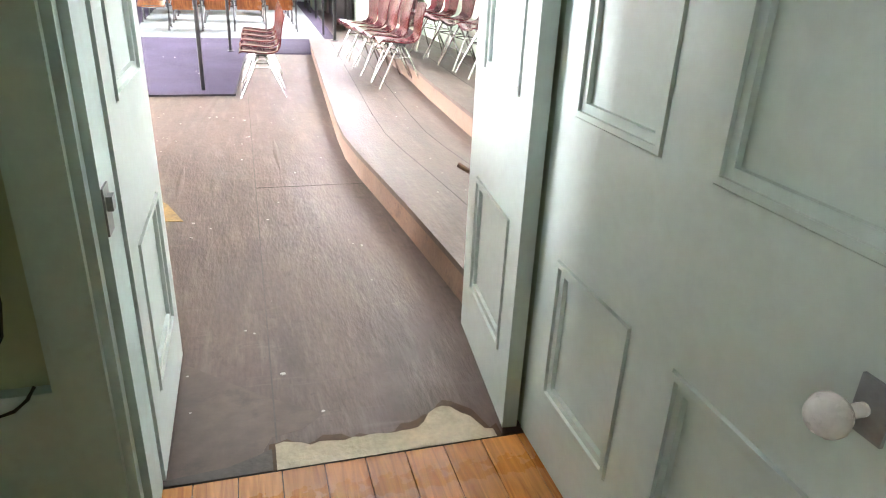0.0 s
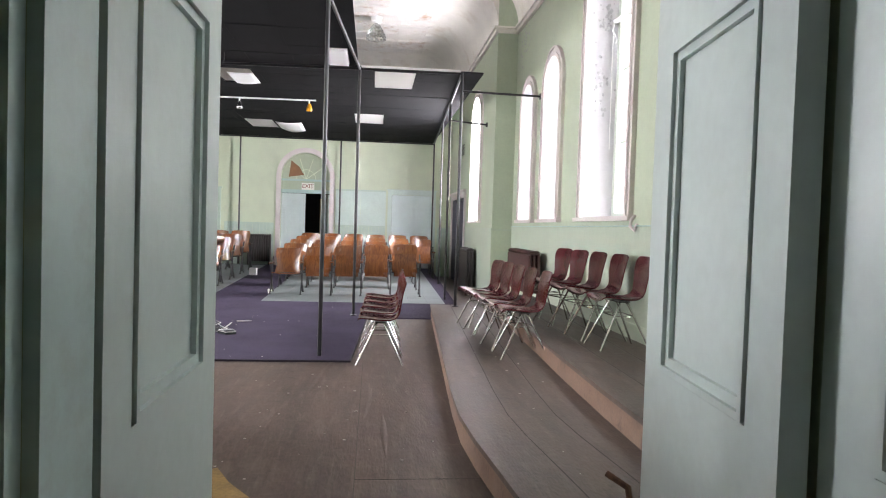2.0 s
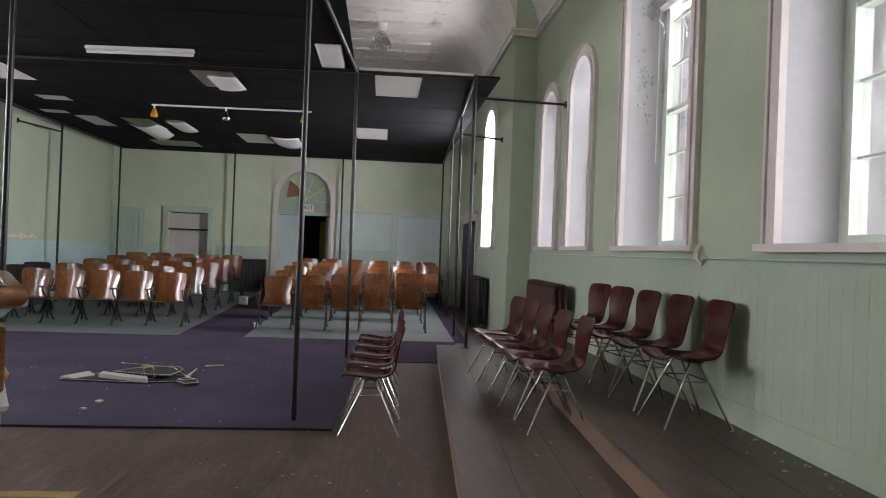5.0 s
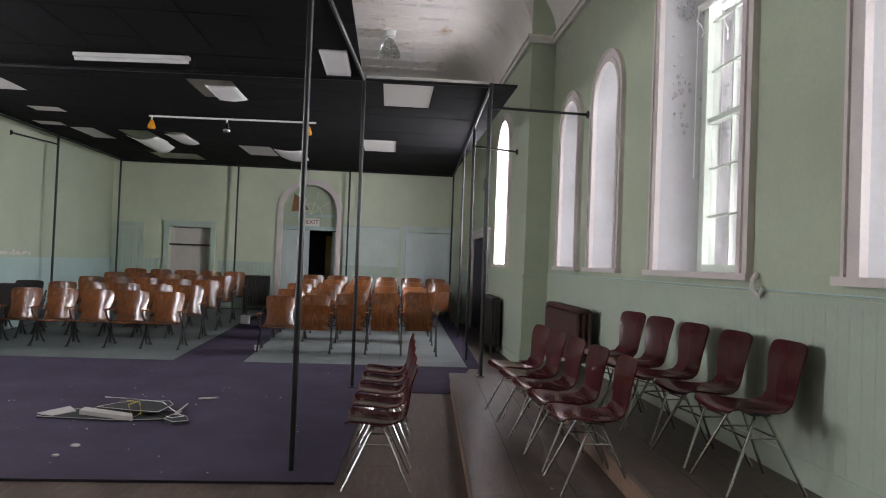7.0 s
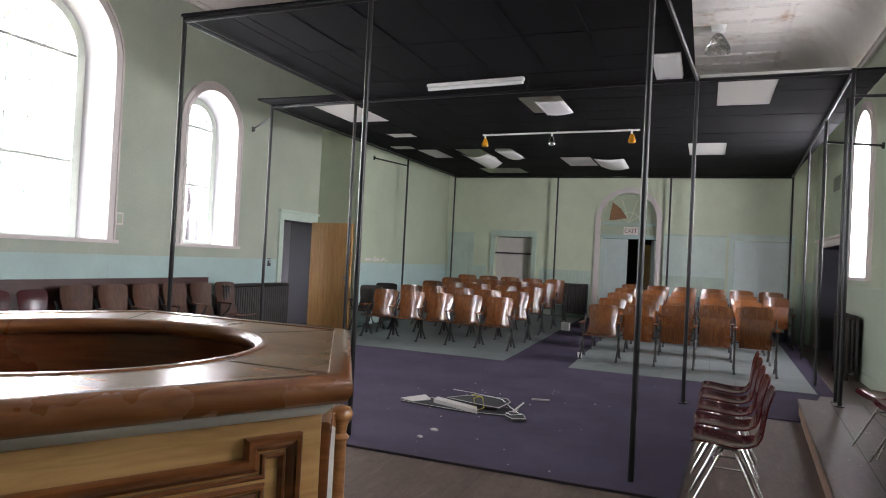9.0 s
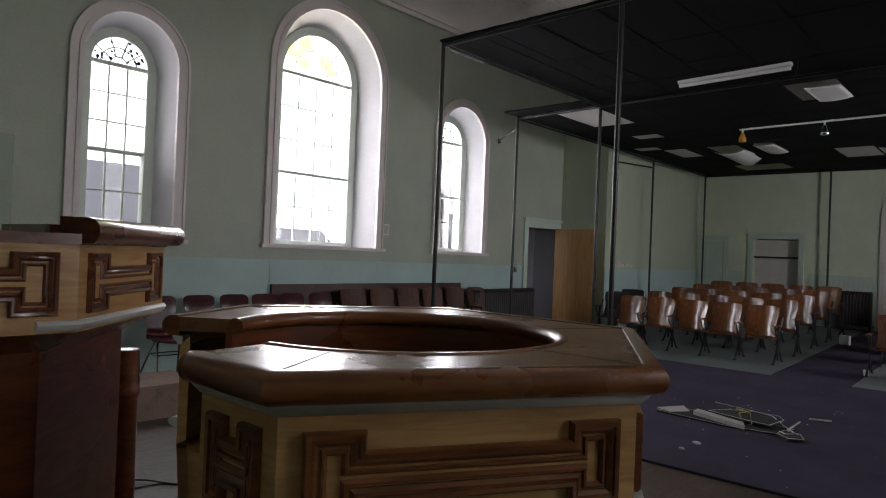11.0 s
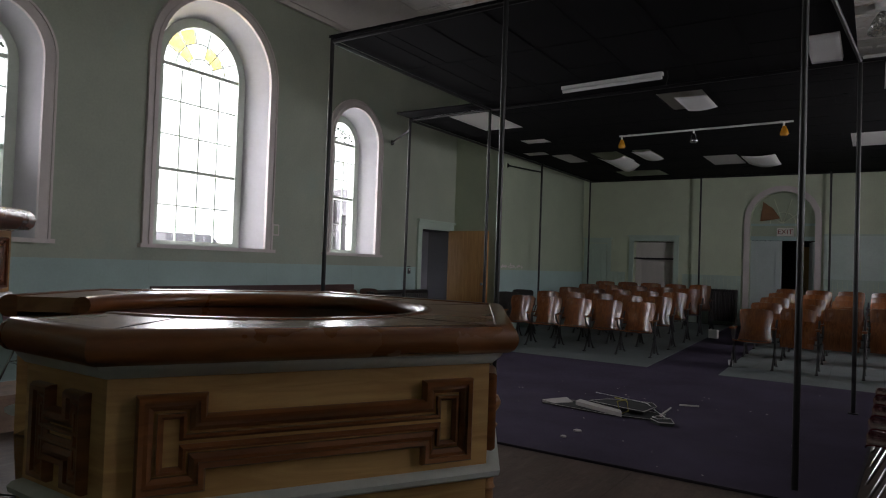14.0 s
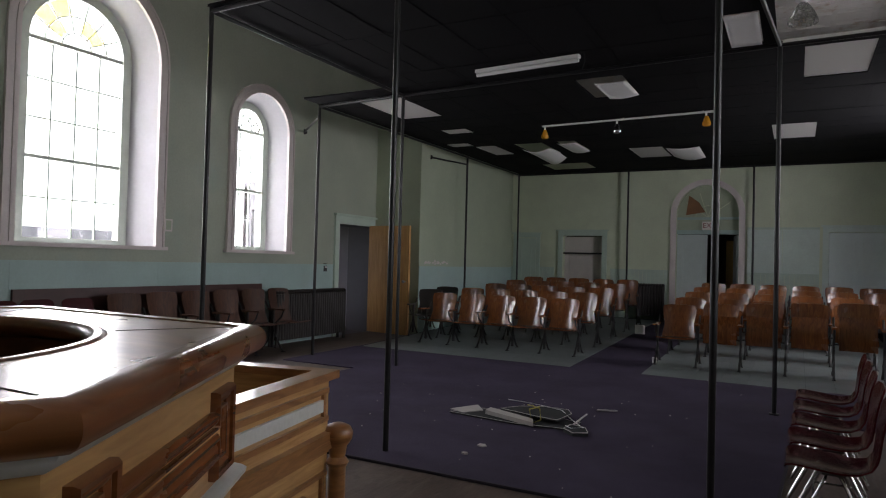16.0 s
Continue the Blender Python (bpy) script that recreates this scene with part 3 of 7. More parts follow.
cove("trim_cove_east", [(RW, NW), (RW, JR)], (-1, 0))
cove("trim_cove_east_rear", [(RW2, JR), (RW2, FW)], (-1, 0))
bm = bmesh.new()
for z, w, h in ((4.63, 0.05, 0.09), (4.70, 0.08, 0.035)):
    box(bm, RW2 - w, RW, JR - w, JR - 0.001, z, z + h)
setting("trim_cornice_pier", bm, M_COVE, "plaster cornice turning round the wall pier", "cornice")
cove("trim_cove_west", [(LW, NW), (LW, JL)], (1, 0), 5.06, 0.59)
cove("trim_cove_west_rear", [(LW2, JL), (LW2, FW)], (1, 0), 5.06, 0.59)
cove("trim_cove_north", [(LW2, FW), (RW2, FW)], (0, -1))


# ---- windows ----
def window(name, xin, s, o, cols, rows, fan, label, meet=0.5, amber=()):
    """An arched sash window set at the outer side of a deep opening. s: +1 where outside is towards +x."""
    a0, a1, zs, zt, rise, splay = o
    root = thing(name, label, "window", kind="structure")
    bm = bmesh.new()
    for g0, g1, d in ((0.0, 0.05, 0.045), (0.05, 0.11, 0.03), (0.11, 0.135, 0.045)):
        band(bm, xin - s * d, xin, grown(a0, a1, zs, zt, None, g0), grown(a0, a1, zs, zt, None, g1))
    part("casing", bm, M_TRIM, root, "pinkish white moulded casing")
    bm = bmesh.new()
    box(bm, *sorted((xin - s * 0.07, xin - s * 0.002)), a0 - 0.17, a1 + 0.17, zs - 0.045, zs)
    part("sill", bm, M_TRIM, root, "", 0.008)
    c = (a0 + a1) / 2
    h = (a1 - a0) / 2 * splay
    b0, b1 = c - h, c + h
    top = zt - (a1 - a0) / 2 * (1 - splay)
    x = xin + s * 0.36
    bm = bmesh.new()
    band(bm, x - s * 0.05, x + s * 0.05, grown(b0, b1, zs, top, None, -0.055), grown(b0, b1, zs, top, None, 0.06))
    box(bm, *sorted((x - s * 0.048, x + s * 0.048)), b0 + 0.055, b1 - 0.055, zs + 0.001, zs + 0.06)
    sash = part("window_frame", bm, M_SASH, root)
    spring = top - h
    i0, i1 = b0 + 0.055, b1 - 0.055
    zm = zs + (spring - zs) * meet
    bm = bmesh.new()
    box(bm, *sorted((x - s * 0.035, x + s * 0.03)), i0, i1, zm - 0.02, zm + 0.02)
    box(bm, *sorted((x - s * 0.035, x + s * 0.03)), i0, i1, spring - 0.022, spring + 0.022)
    part("sash_rail", bm, M_SASH, root)
    bm = bmesh.new()
    for k in range(1, cols):
        y = i0 + (i1 - i0) * k / cols
        box(bm, *sorted((x - s * 0.012, x + s * 0.012)), y - 0.009, y + 0.009, zs + 0.06, spring)
    for za, zb, m in ((zs + 0.06, zm, rows[0]), (zm, spring, rows[1])):
        for k in range(1, m):
            z = za + (zb - za) * k / m
            box(bm, *sorted((x - s * 0.011, x + s * 0.011)), i0, i1, z - 0.008, z + 0.008)
    R = h - 0.055
    if fan:
        for k in range(1, fan):
            a = math.pi * k / fan
            p, q = (c + R * 0.32 * math.cos(a), spring + R * 0.32 * math.sin(a)), (c + R * math.cos(a), spring + R * math.sin(a))
            rod(bm, (x, p[0], p[1]), (x, q[0], q[1]), 0.009, 6)
        for f in (0.32, 0.66):
            tube(bm, [(x, c + R * f * math.cos(math.pi * i / 12), spring + R * f * math.sin(math.pi * i / 12)) for i in range(13)], 0.009, 6)
    part("muntins", bm, M_SASH, sash, "thin pale green glazing bars")
    bm = bmesh.new()
    xg = x + s * 0.004
    bm.faces.new([bm.verts.new((xg, y, z)) for y, z in ((i0, zs + 0.05), (i1, zs + 0.05), (i1, spring), (i0, spring))])
    pane = part("pane", bm, M_GLASS, sash)
    pane.visible_shadow = False
    bm = bmesh.new()
    pts = arch_points(i0, i1, zs, spring + R, 20, None)
    bm.faces.new([bm.verts.new((xg, y, z)) for y, z in pts])
    fl = part("fanlight_pane", bm, M_GLASS, sash)
    fl.visible_shadow = False
    if fan:
        for k, f0, f1 in amber:
            if k >= fan:
                continue
            t0, t1 = math.pi * (k + 0.06) / fan, math.pi * (k + 0.94) / fan
            bm = bmesh.new()
            pts = [(c + R * f * math.cos(t), spring + R * f * math.sin(t)) for f, t in ((f0 + .02, t0), (f1 - .02, t0), (f1 - .02, (t0 + t1) / 2), (f1 - .02, t1), (f0 + .02, t1))]
            bm.faces.new([bm.verts.new((xg - s * 0.006, y, z)) for y, z in pts])
            p = part("amber_pane", bm, M_YGLASS, sash, "yellow stained glass pane")
            p.visible_shadow = False
    return root


window("window_1", RW, 1, R_WIN[0], 3, (3, 3), 0, "tall arched sash window with deep white reveals, daylight outside")
window("window_2", RW, 1, R_WIN[1], 3, (3, 3), 0, "tall arched sash window with peeling white reveals")
window("window_3", RW, 1, R_WIN[2], 2, (3, 3), 0, "narrow arched sash window in the green wall")
window("window_4", RW, 1, R_WIN[3], 2, (3, 3), 0, "narrow arched sash window with mould on its reveal")
window("window_5", RW2, 1, R_WIN2[0], 2, (3, 3), 0, "narrow arched sash window near the end wall")
window("window_6", LW, -1, L_WIN[0], 3, (2, 3), 5, "arched sash window with a broken stained fanlight")
window("window_7", LW, -1, L_WIN[1], 4, (2, 3), 7, "large arched sash window with amber stained fanlight", 0.42, ((4, 0.66, 1), (5, 0.66, 1), (5, 0.34, 0.66), (2, 0.34, 0.66), (1, 0.34, 0.66)))
window("window_8", LW, -1, L_WIN[2], 3, (2, 3), 5, "arched sash window with a broken fanlight and deep white reveal")

SKY_POWER = 27.0
for x, s, wins in ((RW + 0.49, 1, R_WIN), (RW2 + 0.20, 1, R_WIN2[:1]), (LW - 0.49, -1, L_WIN[:3])):
    for a0, a1, zs, zt, rise, splay in wins:
        c, h = (a0 + a1) / 2, (a1 - a0) / 2
        window_lamp(x, c - h * splay, c + h * splay, zs + (1.0 if a0 == L_WIN[0][0] else 0.05), zt - h * 0.45, s, SKY_POWER if s < 0 else (40.0 if a0 > JR else 9.0))

# ---- entrance hall behind the camera ----
bm = bmesh.new()
box(bm, -1.3, 2.6, -1.5, 3.16, -0.2, -0.022)
setting("floor_hall", bm, M_DARK, "subfloor of the entrance hall", "floor")
# West wall has an added opening, out of view, for the fill light
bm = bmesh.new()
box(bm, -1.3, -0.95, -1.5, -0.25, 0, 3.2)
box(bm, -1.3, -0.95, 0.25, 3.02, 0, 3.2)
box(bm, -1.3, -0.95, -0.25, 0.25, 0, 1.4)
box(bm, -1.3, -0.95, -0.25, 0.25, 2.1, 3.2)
setting("wall_hall_west", bm, M_HALL, "drab green hall wall with an added opening out of view", "wall")
bm = bmesh.new()
box(bm, 2.3, 2.6, -1.5, 3.02, 0, 3.2)
setting("wall_hall_east", bm, M_HALL, "drab green hall wall", "wall")
bm = bmesh.new()
box(bm, -1.3, 2.6, -1.7, -1.5, 0, 3.2)
setting("wall_hall_south", bm, M_HALL, "drab green hall wall", "wall")
# Fill lamp added in that opening to brighten the door leaves
hall_fill = new("hall_window_light", bpy.data.lights.new("hall_window_light", 'AREA'))
hall_fill.data.shape, hall_fill.data.size, hall_fill.data.size_y, hall_fill.data.energy = 'RECTANGLE', 0.5, 0.7, 1.0
hall_fill.data.color = (0.90, 0.97, 1.0)
hall_fill.matrix_world = look((-1.2, 0.0, 1.75), (1.0, 0.0, 1.75))
bm = bmesh.new()
box(bm, -1.3, 2.6, -1.7, 3.02, 3.2, 3.4)
setting("ceiling_hall", bm, M_COVE, "plain hall ceiling", "ceiling")


# ---- entrance doors ----
M_BRASS = mat("tarnished_metal", (0.30, 0.32, 0.34), 0.4, 0.15, 20, bump=0.05, metal=0.8)
M_CHINA = mat("chipped_white_china", (0.75, 0.70, 0.72), 0.25, 0.08, 30, stain=(0.3, 0.28, 0.28), stain_amt=0.7, stain_scale=25)


def panel_leaf(name, w, h, t, cols, panels, label, at, material=None, mid=0.09):
    """A panelled door leaf from x = 0 to w, in the plane y = 0 to t. panels: height spans of the recessed panels."""
    material = material or M_DOOR
    root = thing(name, label, "door", kind="structure", at=at)
    st = 0.11
    bm = bmesh.new()
    xs = [st + (w - 2 * st + mid) * k / cols for k in range(cols + 1)]
    spans = [(xs[k], xs[k + 1] - mid) for k in range(cols)]
    box(bm, 0, st, 0, t, 0.008, h)
    box(bm, w - st, w, 0, t, 0.008, h)
    for k in range(cols - 1):
        box(bm, spans[k][1], spans[k + 1][0], 0, t, 0.008, h)
    zc = [0.008] + [z for p in panels for z in p] + [h]
    for a0, a1 in spans:
        for i in range(0, len(zc), 2):
            box(bm, a0, a1, 0, t, zc[i], zc[i + 1])
    part("stile_and_rails", bm, material, root)
    for a0, a1 in spans:
        for z0, z1 in panels:
            bm = bmesh.new()
            box(bm, a0, a1, t * 0.32, t * 0.68, z0, z1)
            field = part("panel", bm, material, root)
            bm = bmesh.new()
            for ya, yb in ((-0.006, t * 0.32), (t * 0.68, t + 0.006)):
                for g0, g1, d in ((0.004, 0.018, 0.0), (0.018, 0.038, 0.009)):
                    lo, hi = (ya + d, yb) if ya < 0 else (ya, yb - d)
                    box(bm, a0 + g0, a1 - g0, lo, hi, z0 + g0, z0 + g1)
                    box(bm, a0 + g0, a1 - g0, lo, hi, z1 - g1, z1 - g0)
                    box(bm, a0 + g0, a0 + g1, lo, hi, z0 + g1, z1 - g1)
                    box(bm, a1 - g1, a1 - g0, lo, hi, z0 + g1, z1 - g1)
            part("panel_moulding", bm, material, field, "", 0.002)
    return root


# inner pair, folded back into the room, and the outer leaf folded back into the hall
LEAF = ((0.21, 0.64), (0.98, 1.71), (1.86, 2.28))
door_l = panel_leaf("door_1", 0.63, 2.42, 0.045, 1, LEAF, "pale green panelled door leaf standing open", pose(-0.175, 3.17, 0, 0, 0, 90))
door_r = panel_leaf("door_2", 0.64, 2.42, 0.045, 1, LEAF, "pale green panelled door leaf standing open", pose(0.82, 3.17, 0, 0, 0, 84))
door_o = panel_leaf("door_3", 1.08, 2.42, 0.05, 2, ((0.21, 0.62), (0.98, 1.71), (1.86, 2.28)), "pale green panelled outer door folded back, chipped paint", pose(0.832, 3.165, 0, 0, 0, -90), None, 0.15)
bm = bmesh.new()
box(bm, 0.968, 1.02, -0.006, 0.0, 0.765, 0.845)
plate = part("lock_plate", bm, M_BRASS, door_o, "tarnished lock plate", 0.002)
bm = bmesh.new()
rod(bm, (0.985, -0.05, 0.80), (0.985, 0, 0.80), 0.010)
mm = pose(0.985, -0.062, 0.80, 90, 0, 0)
bm2 = bmesh.new()
lathe(bm2, [(0.008, -0.024), (0.022, -0.019), (0.030, -0.006), (0.030, 0.006), (0.022, 0.019), (0.008, 0.024)], 0, 0, 16)
for v in bm2.verts:
    v.co = mm @ v.co
me = bpy.data.meshes.new("tmp")
bm2.to_mesh(me)
bm2.free()
bm.from_mesh(me)
part("knob", bm, M_CHINA, plate, "chipped white china door knob")

bm = bmesh.new()
for x0, x1 in ((DX0 - 0.13, DX0), (DX1 + 0.055, DX1 + 0.185)):
    box(bm, x0, x1, 2.985, 3.018, 0, DTOP + 0.12)
    box(bm, x0 + 0.02, x1 - 0.02, 2.965, 2.985, 0, DTOP + 0.10)
for x0, x1 in ((DX0 - 0.13, DX0), (DX1, DX1 + 0.13)):
    box(bm, x0, x1, 3.302, 3.325, 0, DTOP + 0.12)
box(bm, DX0, DX1, 2.985, 3.018, DTOP, DTOP + 0.12)
box(bm, DX0, DX1, 3.302, 3.325, DTOP, DTOP + 0.12)
box(bm, DX0, DX0 + 0.018, 3.02, 3.16, 0, DTOP)
jamb = setting("trim_door_frame", bm, M_JAMB, "blue-green painted door frame with chipped edges", "door frame", 0.003)
bm = bmesh.new()
box(bm, DX0 + 0.018, DX0 + 0.022, 3.022, 3.075, 0.765, 0.865)
box(bm, DX0 + 0.022, DX0 + 0.034, 3.033, 3.063, 0.815, 0.845)
part("strike_plate", bm, M_BRASS, jamb, "old metal strike plate")

# hall floor planks and the torn edge of the floor covering
M_TORN = mat("exposed_pale_screed", (0.42, 0.37, 0.27), 0.8, 0.2, 12, bump=0.6, fine=60, stain=(0.30, 0.24, 0.16), stain_amt=0.6, stain_scale=9)
hall_floor = thing("floor_planks", "orange varnished pine floor planks in the hall", "floor", kind="structure")
bm = bmesh.new()
box(bm, -0.056, 0.056, -2.3, 2.355, -0.022, 0.0)
plank_me = link("plank", bm, M_PLANK, 0.002)
plank_me.parent = hall_floor
plank_me.location = (-1.2, 0.79, 0)
for i in range(1, 30):
    o = plank_me.copy()
    scene.collection.objects.link(o)
    o.parent = hall_floor
    o.location = (-1.2 + 0.115 * i, 0.79, 0)
random.seed(4)


def torn_shape(grow, jag):
    pts = [(0.11 - grow, 3.148)]
    for i in range(27):
        f = i / 26
        rise = 0.085 + 0.10 * math.exp(-((f - 0.80) / 0.10) ** 2) + 0.03 * math.exp(-((f - 0.05) / 0.08) ** 2) - (0.05 if f > 0.96 else 0)
        pts.append((0.11 - grow + (0.64 + 2 * grow) * f, 3.148 + rise + grow + random.uniform(-jag, jag)))
    pts.append((0.75 + grow, 3.148))
    return pts[::-1]


M_SCORCH = mat("burnt_brown_edge", (0.06, 0.030, 0.012), 0.8, 0.3, 20, bump=0.4)
bm = bmesh.new()
prism(bm, torn_shape(0.018, 0.022), 0.0004, 0.0016)
tagged(link("floor_tear_edge", bm, M_SCORCH), "ragged burnt brown edge of the torn floor covering", "floor", kind="structure")
bm = bmesh.new()
prism(bm, torn_shape(0.0, 0.008), 0.0018, 0.003)
torn = tagged(link("floor_patch", bm, M_TORN), "patch of pale screed where the floor covering is torn away", "floor", kind="structure")
M_DARKSTRIP = mat("dark_floor_strip", (0.06, 0.052, 0.045), 0.6, 0.3, 8, bump=0.4)
bm = bmesh.new()
prism(bm, [(0.10, 3.15), (0.10, 3.24), (0.06, 3.22), (-0.02, 3.19), (-0.18, 3.175), (-0.18, 3.15)], 0.0005, 0.002)
tagged(link("floor_grime", bm, M_DARKSTRIP), "dark strip of floor at the threshold", "floor", kind="structure")

# Shadow of the left door leaf, painted as a darker patch of floor
M_LEAFSHADE = mat("leaf_shaded_floor_covering", (0.074, 0.052, 0.039), 0.45, 0.25, 5, bump=0.3, fine=20, stain=(0.025, 0.02, 0.017), stain_amt=0.8, stain_scale=7)
bm = bmesh.new()
prism(bm, [(-0.172, 3.16), (0.085, 3.16), (0.075, 3.235), (0.10, 3.29), (0.19, 3.31), (0.26, 3.37), (0.18, 3.43), (0.10, 3.49), (-0.02, 3.60), (-0.165, 3.74)], 0.0002, 0.0008)
tagged(link("floor_damp", bm, M_LEAFSHADE), "darker patch of floor covering painted as the door leaf's shadow", "floor", kind="structure")

# ---- far doors ----
def casing_x(name, x0, x1, top, label, y=FW, crown=True, w=0.11, material=M_DADON):
    bm = bmesh.new()
    box(bm, x0 - w, x0, y - 0.035, y - 0.002, 0, top)
    box(bm, x1, x1 + w, y - 0.035, y - 0.002, 0, top)
    box(bm, x0 - w, x1 + w, y - 0.035, y - 0.002, top, top + w)
    if crown:
        box(bm, x0 - w - 0.03, x1 + w + 0.03, y - 0.07, y - 0.002, top + w, top + w + 0.03)
    return setting(name, bm, material, label, "door frame", 0.003)


casing_x("trim_door_far_a", -4.80, -3.86, 2.05, "pale green door casing")
casing_x("trim_door_far_b", 0.66, 1.72, 2.14, "pale green door casing", material=M_FDOOR)
casing_x("trim_cupboard", -5.95, -5.45, 2.0, "pale green corner cupboard casing with a crown", crown=True, w=0.09)
M_WDOOR = mat("off_white_door_paint", (0.62, 0.58, 0.54), 0.5, 0.06, 3)
d4 = panel_leaf("door_4", 0.92, 2.03, 0.04, 1, ((0.15, 0.9), (1.05, 1.85)), "off-white door standing behind a dark bar", pose(-4.79, FW + 0.14, 0, 0, 0, 0), M_WDOOR)
bm = bmesh.new()
box(bm, -4.80, -3.86, FW + 0.05, FW + 0.08, 1.62, 1.66)
tagged(link("door_bar", bm, M_PIPE, 0.003), "dark bar fixed across the far doorway", "door bar", kind="structure")
panel_leaf("door_5", 1.05, 2.13, 0.07, 2, ((0.15, 0.75), (0.9, 1.55), (1.67, 1.98)), "closed pale green six-panel door", pose(0.665, FW - 0.03, 0, 0, 0, 0), mat("pale_blue_door_paint", (0.70, 0.79, 0.77), 0.45, 0.05, 2.5, bump=0.1))
panel_leaf("door_6", 0.48, 1.98, 0.03, 1, ((0.15, 0.9), (1.02, 1.85)), "closed pale green cupboard door", pose(-5.945, FW - 0.034, 0, 0, 0, 0), M_DADON)

# arched exit doorway: transom, fanlight boards, one leaf closed and one open on a dark passage
bm = bmesh.new()
a = grown(-2.24, -0.98, 0, 3.16, None, 0.0)
b = grown(-2.24, -0.98, 0, 3.16, None, 0.12)
for (p, q), (r, s) in zip(zip(a, a[1:]), zip(b, b[1:])):
    v = [bm.verts.new((pt[0], y, pt[1])) for y in (FW - 0.04, FW - 0.002) for pt in (p, q, s, r)]
    bm.faces.new(v[:4])
    bm.faces.new(v[4:][::-1])
    for i in range(4):
        bm.faces.new((v[i], v[(i + 1) % 4], v[4 + (i + 1) % 4], v[4 + i]))
setting("trim_exit_arch", bm, M_TRIM, "pinkish white arched casing round the exit doorway", "door frame")
exit_door = thing("door_7", "arched double exit door, one leaf open on a dark passage", "door", kind="structure")
bm = bmesh.new()
box(bm, -2.24, -0.98, FW + 0.10, FW + 0.17, 2.10, 2.19)
box(bm, -2.24, -0.98, FW + 0.11, FW + 0.16, 2.42, 2.47)
part("transom", bm, M_DADO, exit_door)
bm = bmesh.new()
pts = arch_points(-2.24, -0.98, 0, 3.15, 24, None)
bm.faces.new([bm.verts.new((x, FW + 0.16, z)) for x, z in [(-2.24, 2.19)] + pts + [(-0.98, 2.19)]])
part("fanlight_board", bm, M_WALL, exit_door, "boarded pale green fanlight")
bm = bmesh.new()
for k in range(1, 5):
    an = math.pi * k / 5
    rod(bm, (-1.61, FW + 0.13, 2.47), (-1.61 + 0.56 * math.cos(an), FW + 0.13, 2.47 + 0.56 * math.sin(an)), 0.009, 6)
tube(bm, [(-1.61 + 0.25 * math.cos(math.pi * i / 10), FW + 0.13, 2.47 + 0.25 * math.sin(math.pi * i / 10)) for i in range(11)], 0.009, 6)
part("fanlight_bars", bm, M_WALLN, exit_door)
M_RUST = mat("bare_brown_board", (0.24, 0.12, 0.055), 0.7, 0.15, 6)
bm = bmesh.new()
bm.faces.new([bm.verts.new((x, FW + 0.12, z)) for x, z in ((-2.06, 2.52), (-1.66, 2.58), (-1.80, 2.80), (-2.00, 2.95))])
part("broken_board", bm, M_RUST, exit_door, "bare brown board in the fanlight")
lf = panel_leaf("leaf", 0.62, 2.09, 0.045, 1, ((0.15, 0.85), (1.0, 1.9)), "", pose(-2.235, FW + 0.12, 0, 0, 0, 0), M_DOOR)
for key in ("label", "category", "kind"):
    if key in lf:
        del lf[key]
for ch in list(lf.children):
    mw = lf.matrix_basis.copy()
    ch.parent = exit_door
    ch.matrix_basis = mw
bpy.data.objects.remove(lf)
bm = bmesh.new()
box(bm, 0, 0.60, 0, 0.045, 0.01, 2.08, pose(-0.99, FW + 0.14, 0, 0, 0, 100))
part("open_leaf", bm, M_DOOR, exit_door)
M_OCHRE = mat("ochre_passage_light", (0.50, 0.34, 0.12), 0.7, 0.1, 2)
# The passage's shade is put into a near-black wall colour
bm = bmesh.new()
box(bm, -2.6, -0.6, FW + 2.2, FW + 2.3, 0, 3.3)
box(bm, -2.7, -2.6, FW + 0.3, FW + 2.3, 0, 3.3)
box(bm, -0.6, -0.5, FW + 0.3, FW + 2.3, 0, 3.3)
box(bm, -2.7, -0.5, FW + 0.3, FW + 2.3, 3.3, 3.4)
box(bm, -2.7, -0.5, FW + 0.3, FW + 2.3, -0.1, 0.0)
setting("wall_passage", bm, M_DARK, "passage beyond the exit door, coloured dark in place of shade", "wall")
# Yellow light of the passage, coloured in as an upright ochre strip
bm = bmesh.new()
box(bm, -1.30, -1.12, FW + 0.9, FW + 0.94, 0, 2.0)
setting("trim_passage", bm, M_OCHRE, "ochre strip standing for the yellow light in the passage", "door frame")
# Unseen dark wall added to close off the far doors
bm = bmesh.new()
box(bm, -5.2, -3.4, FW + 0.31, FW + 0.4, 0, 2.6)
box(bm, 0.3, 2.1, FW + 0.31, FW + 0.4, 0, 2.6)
setting("wall_backing", bm, M_DARK, "dark backing wall added behind the far doors", "wall")

# exit sign
M_SIGN = mat("white_sign_face", (0.78, 0.76, 0.70), 0.5, 0.04, 5)
M_RED = mat("red_sign_letters", (0.20, 0.015, 0.012), 0.5, 0.05, 5)
sign = thing("exit_sign", "white exit sign with red letters above the arched door", "exit sign")
bm = bmesh.new()
box(bm, -1.71, -1.39, FW + 0.02, FW + 0.10, 2.19, 2.37)
part("case", bm, M_SIGN, sign, "", 0.006)
cu = bpy.data.curves.new("letters", 'FONT')
cu.body = "EXIT"
cu.size, cu.align_x, cu.align_y, cu.extrude = 0.145, 'CENTER', 'CENTER', 0.002
tmp = bpy.data.objects.new("tmp_text", cu)
scene.collection.objects.link(tmp)
dg = bpy.context.evaluated_depsgraph_get()
me = bpy.data.meshes.new_from_object(tmp.evaluated_get(dg))
bpy.data.objects.remove(tmp)
me.materials.append(M_RED)
txt = new("letters", me)
txt.parent = sign
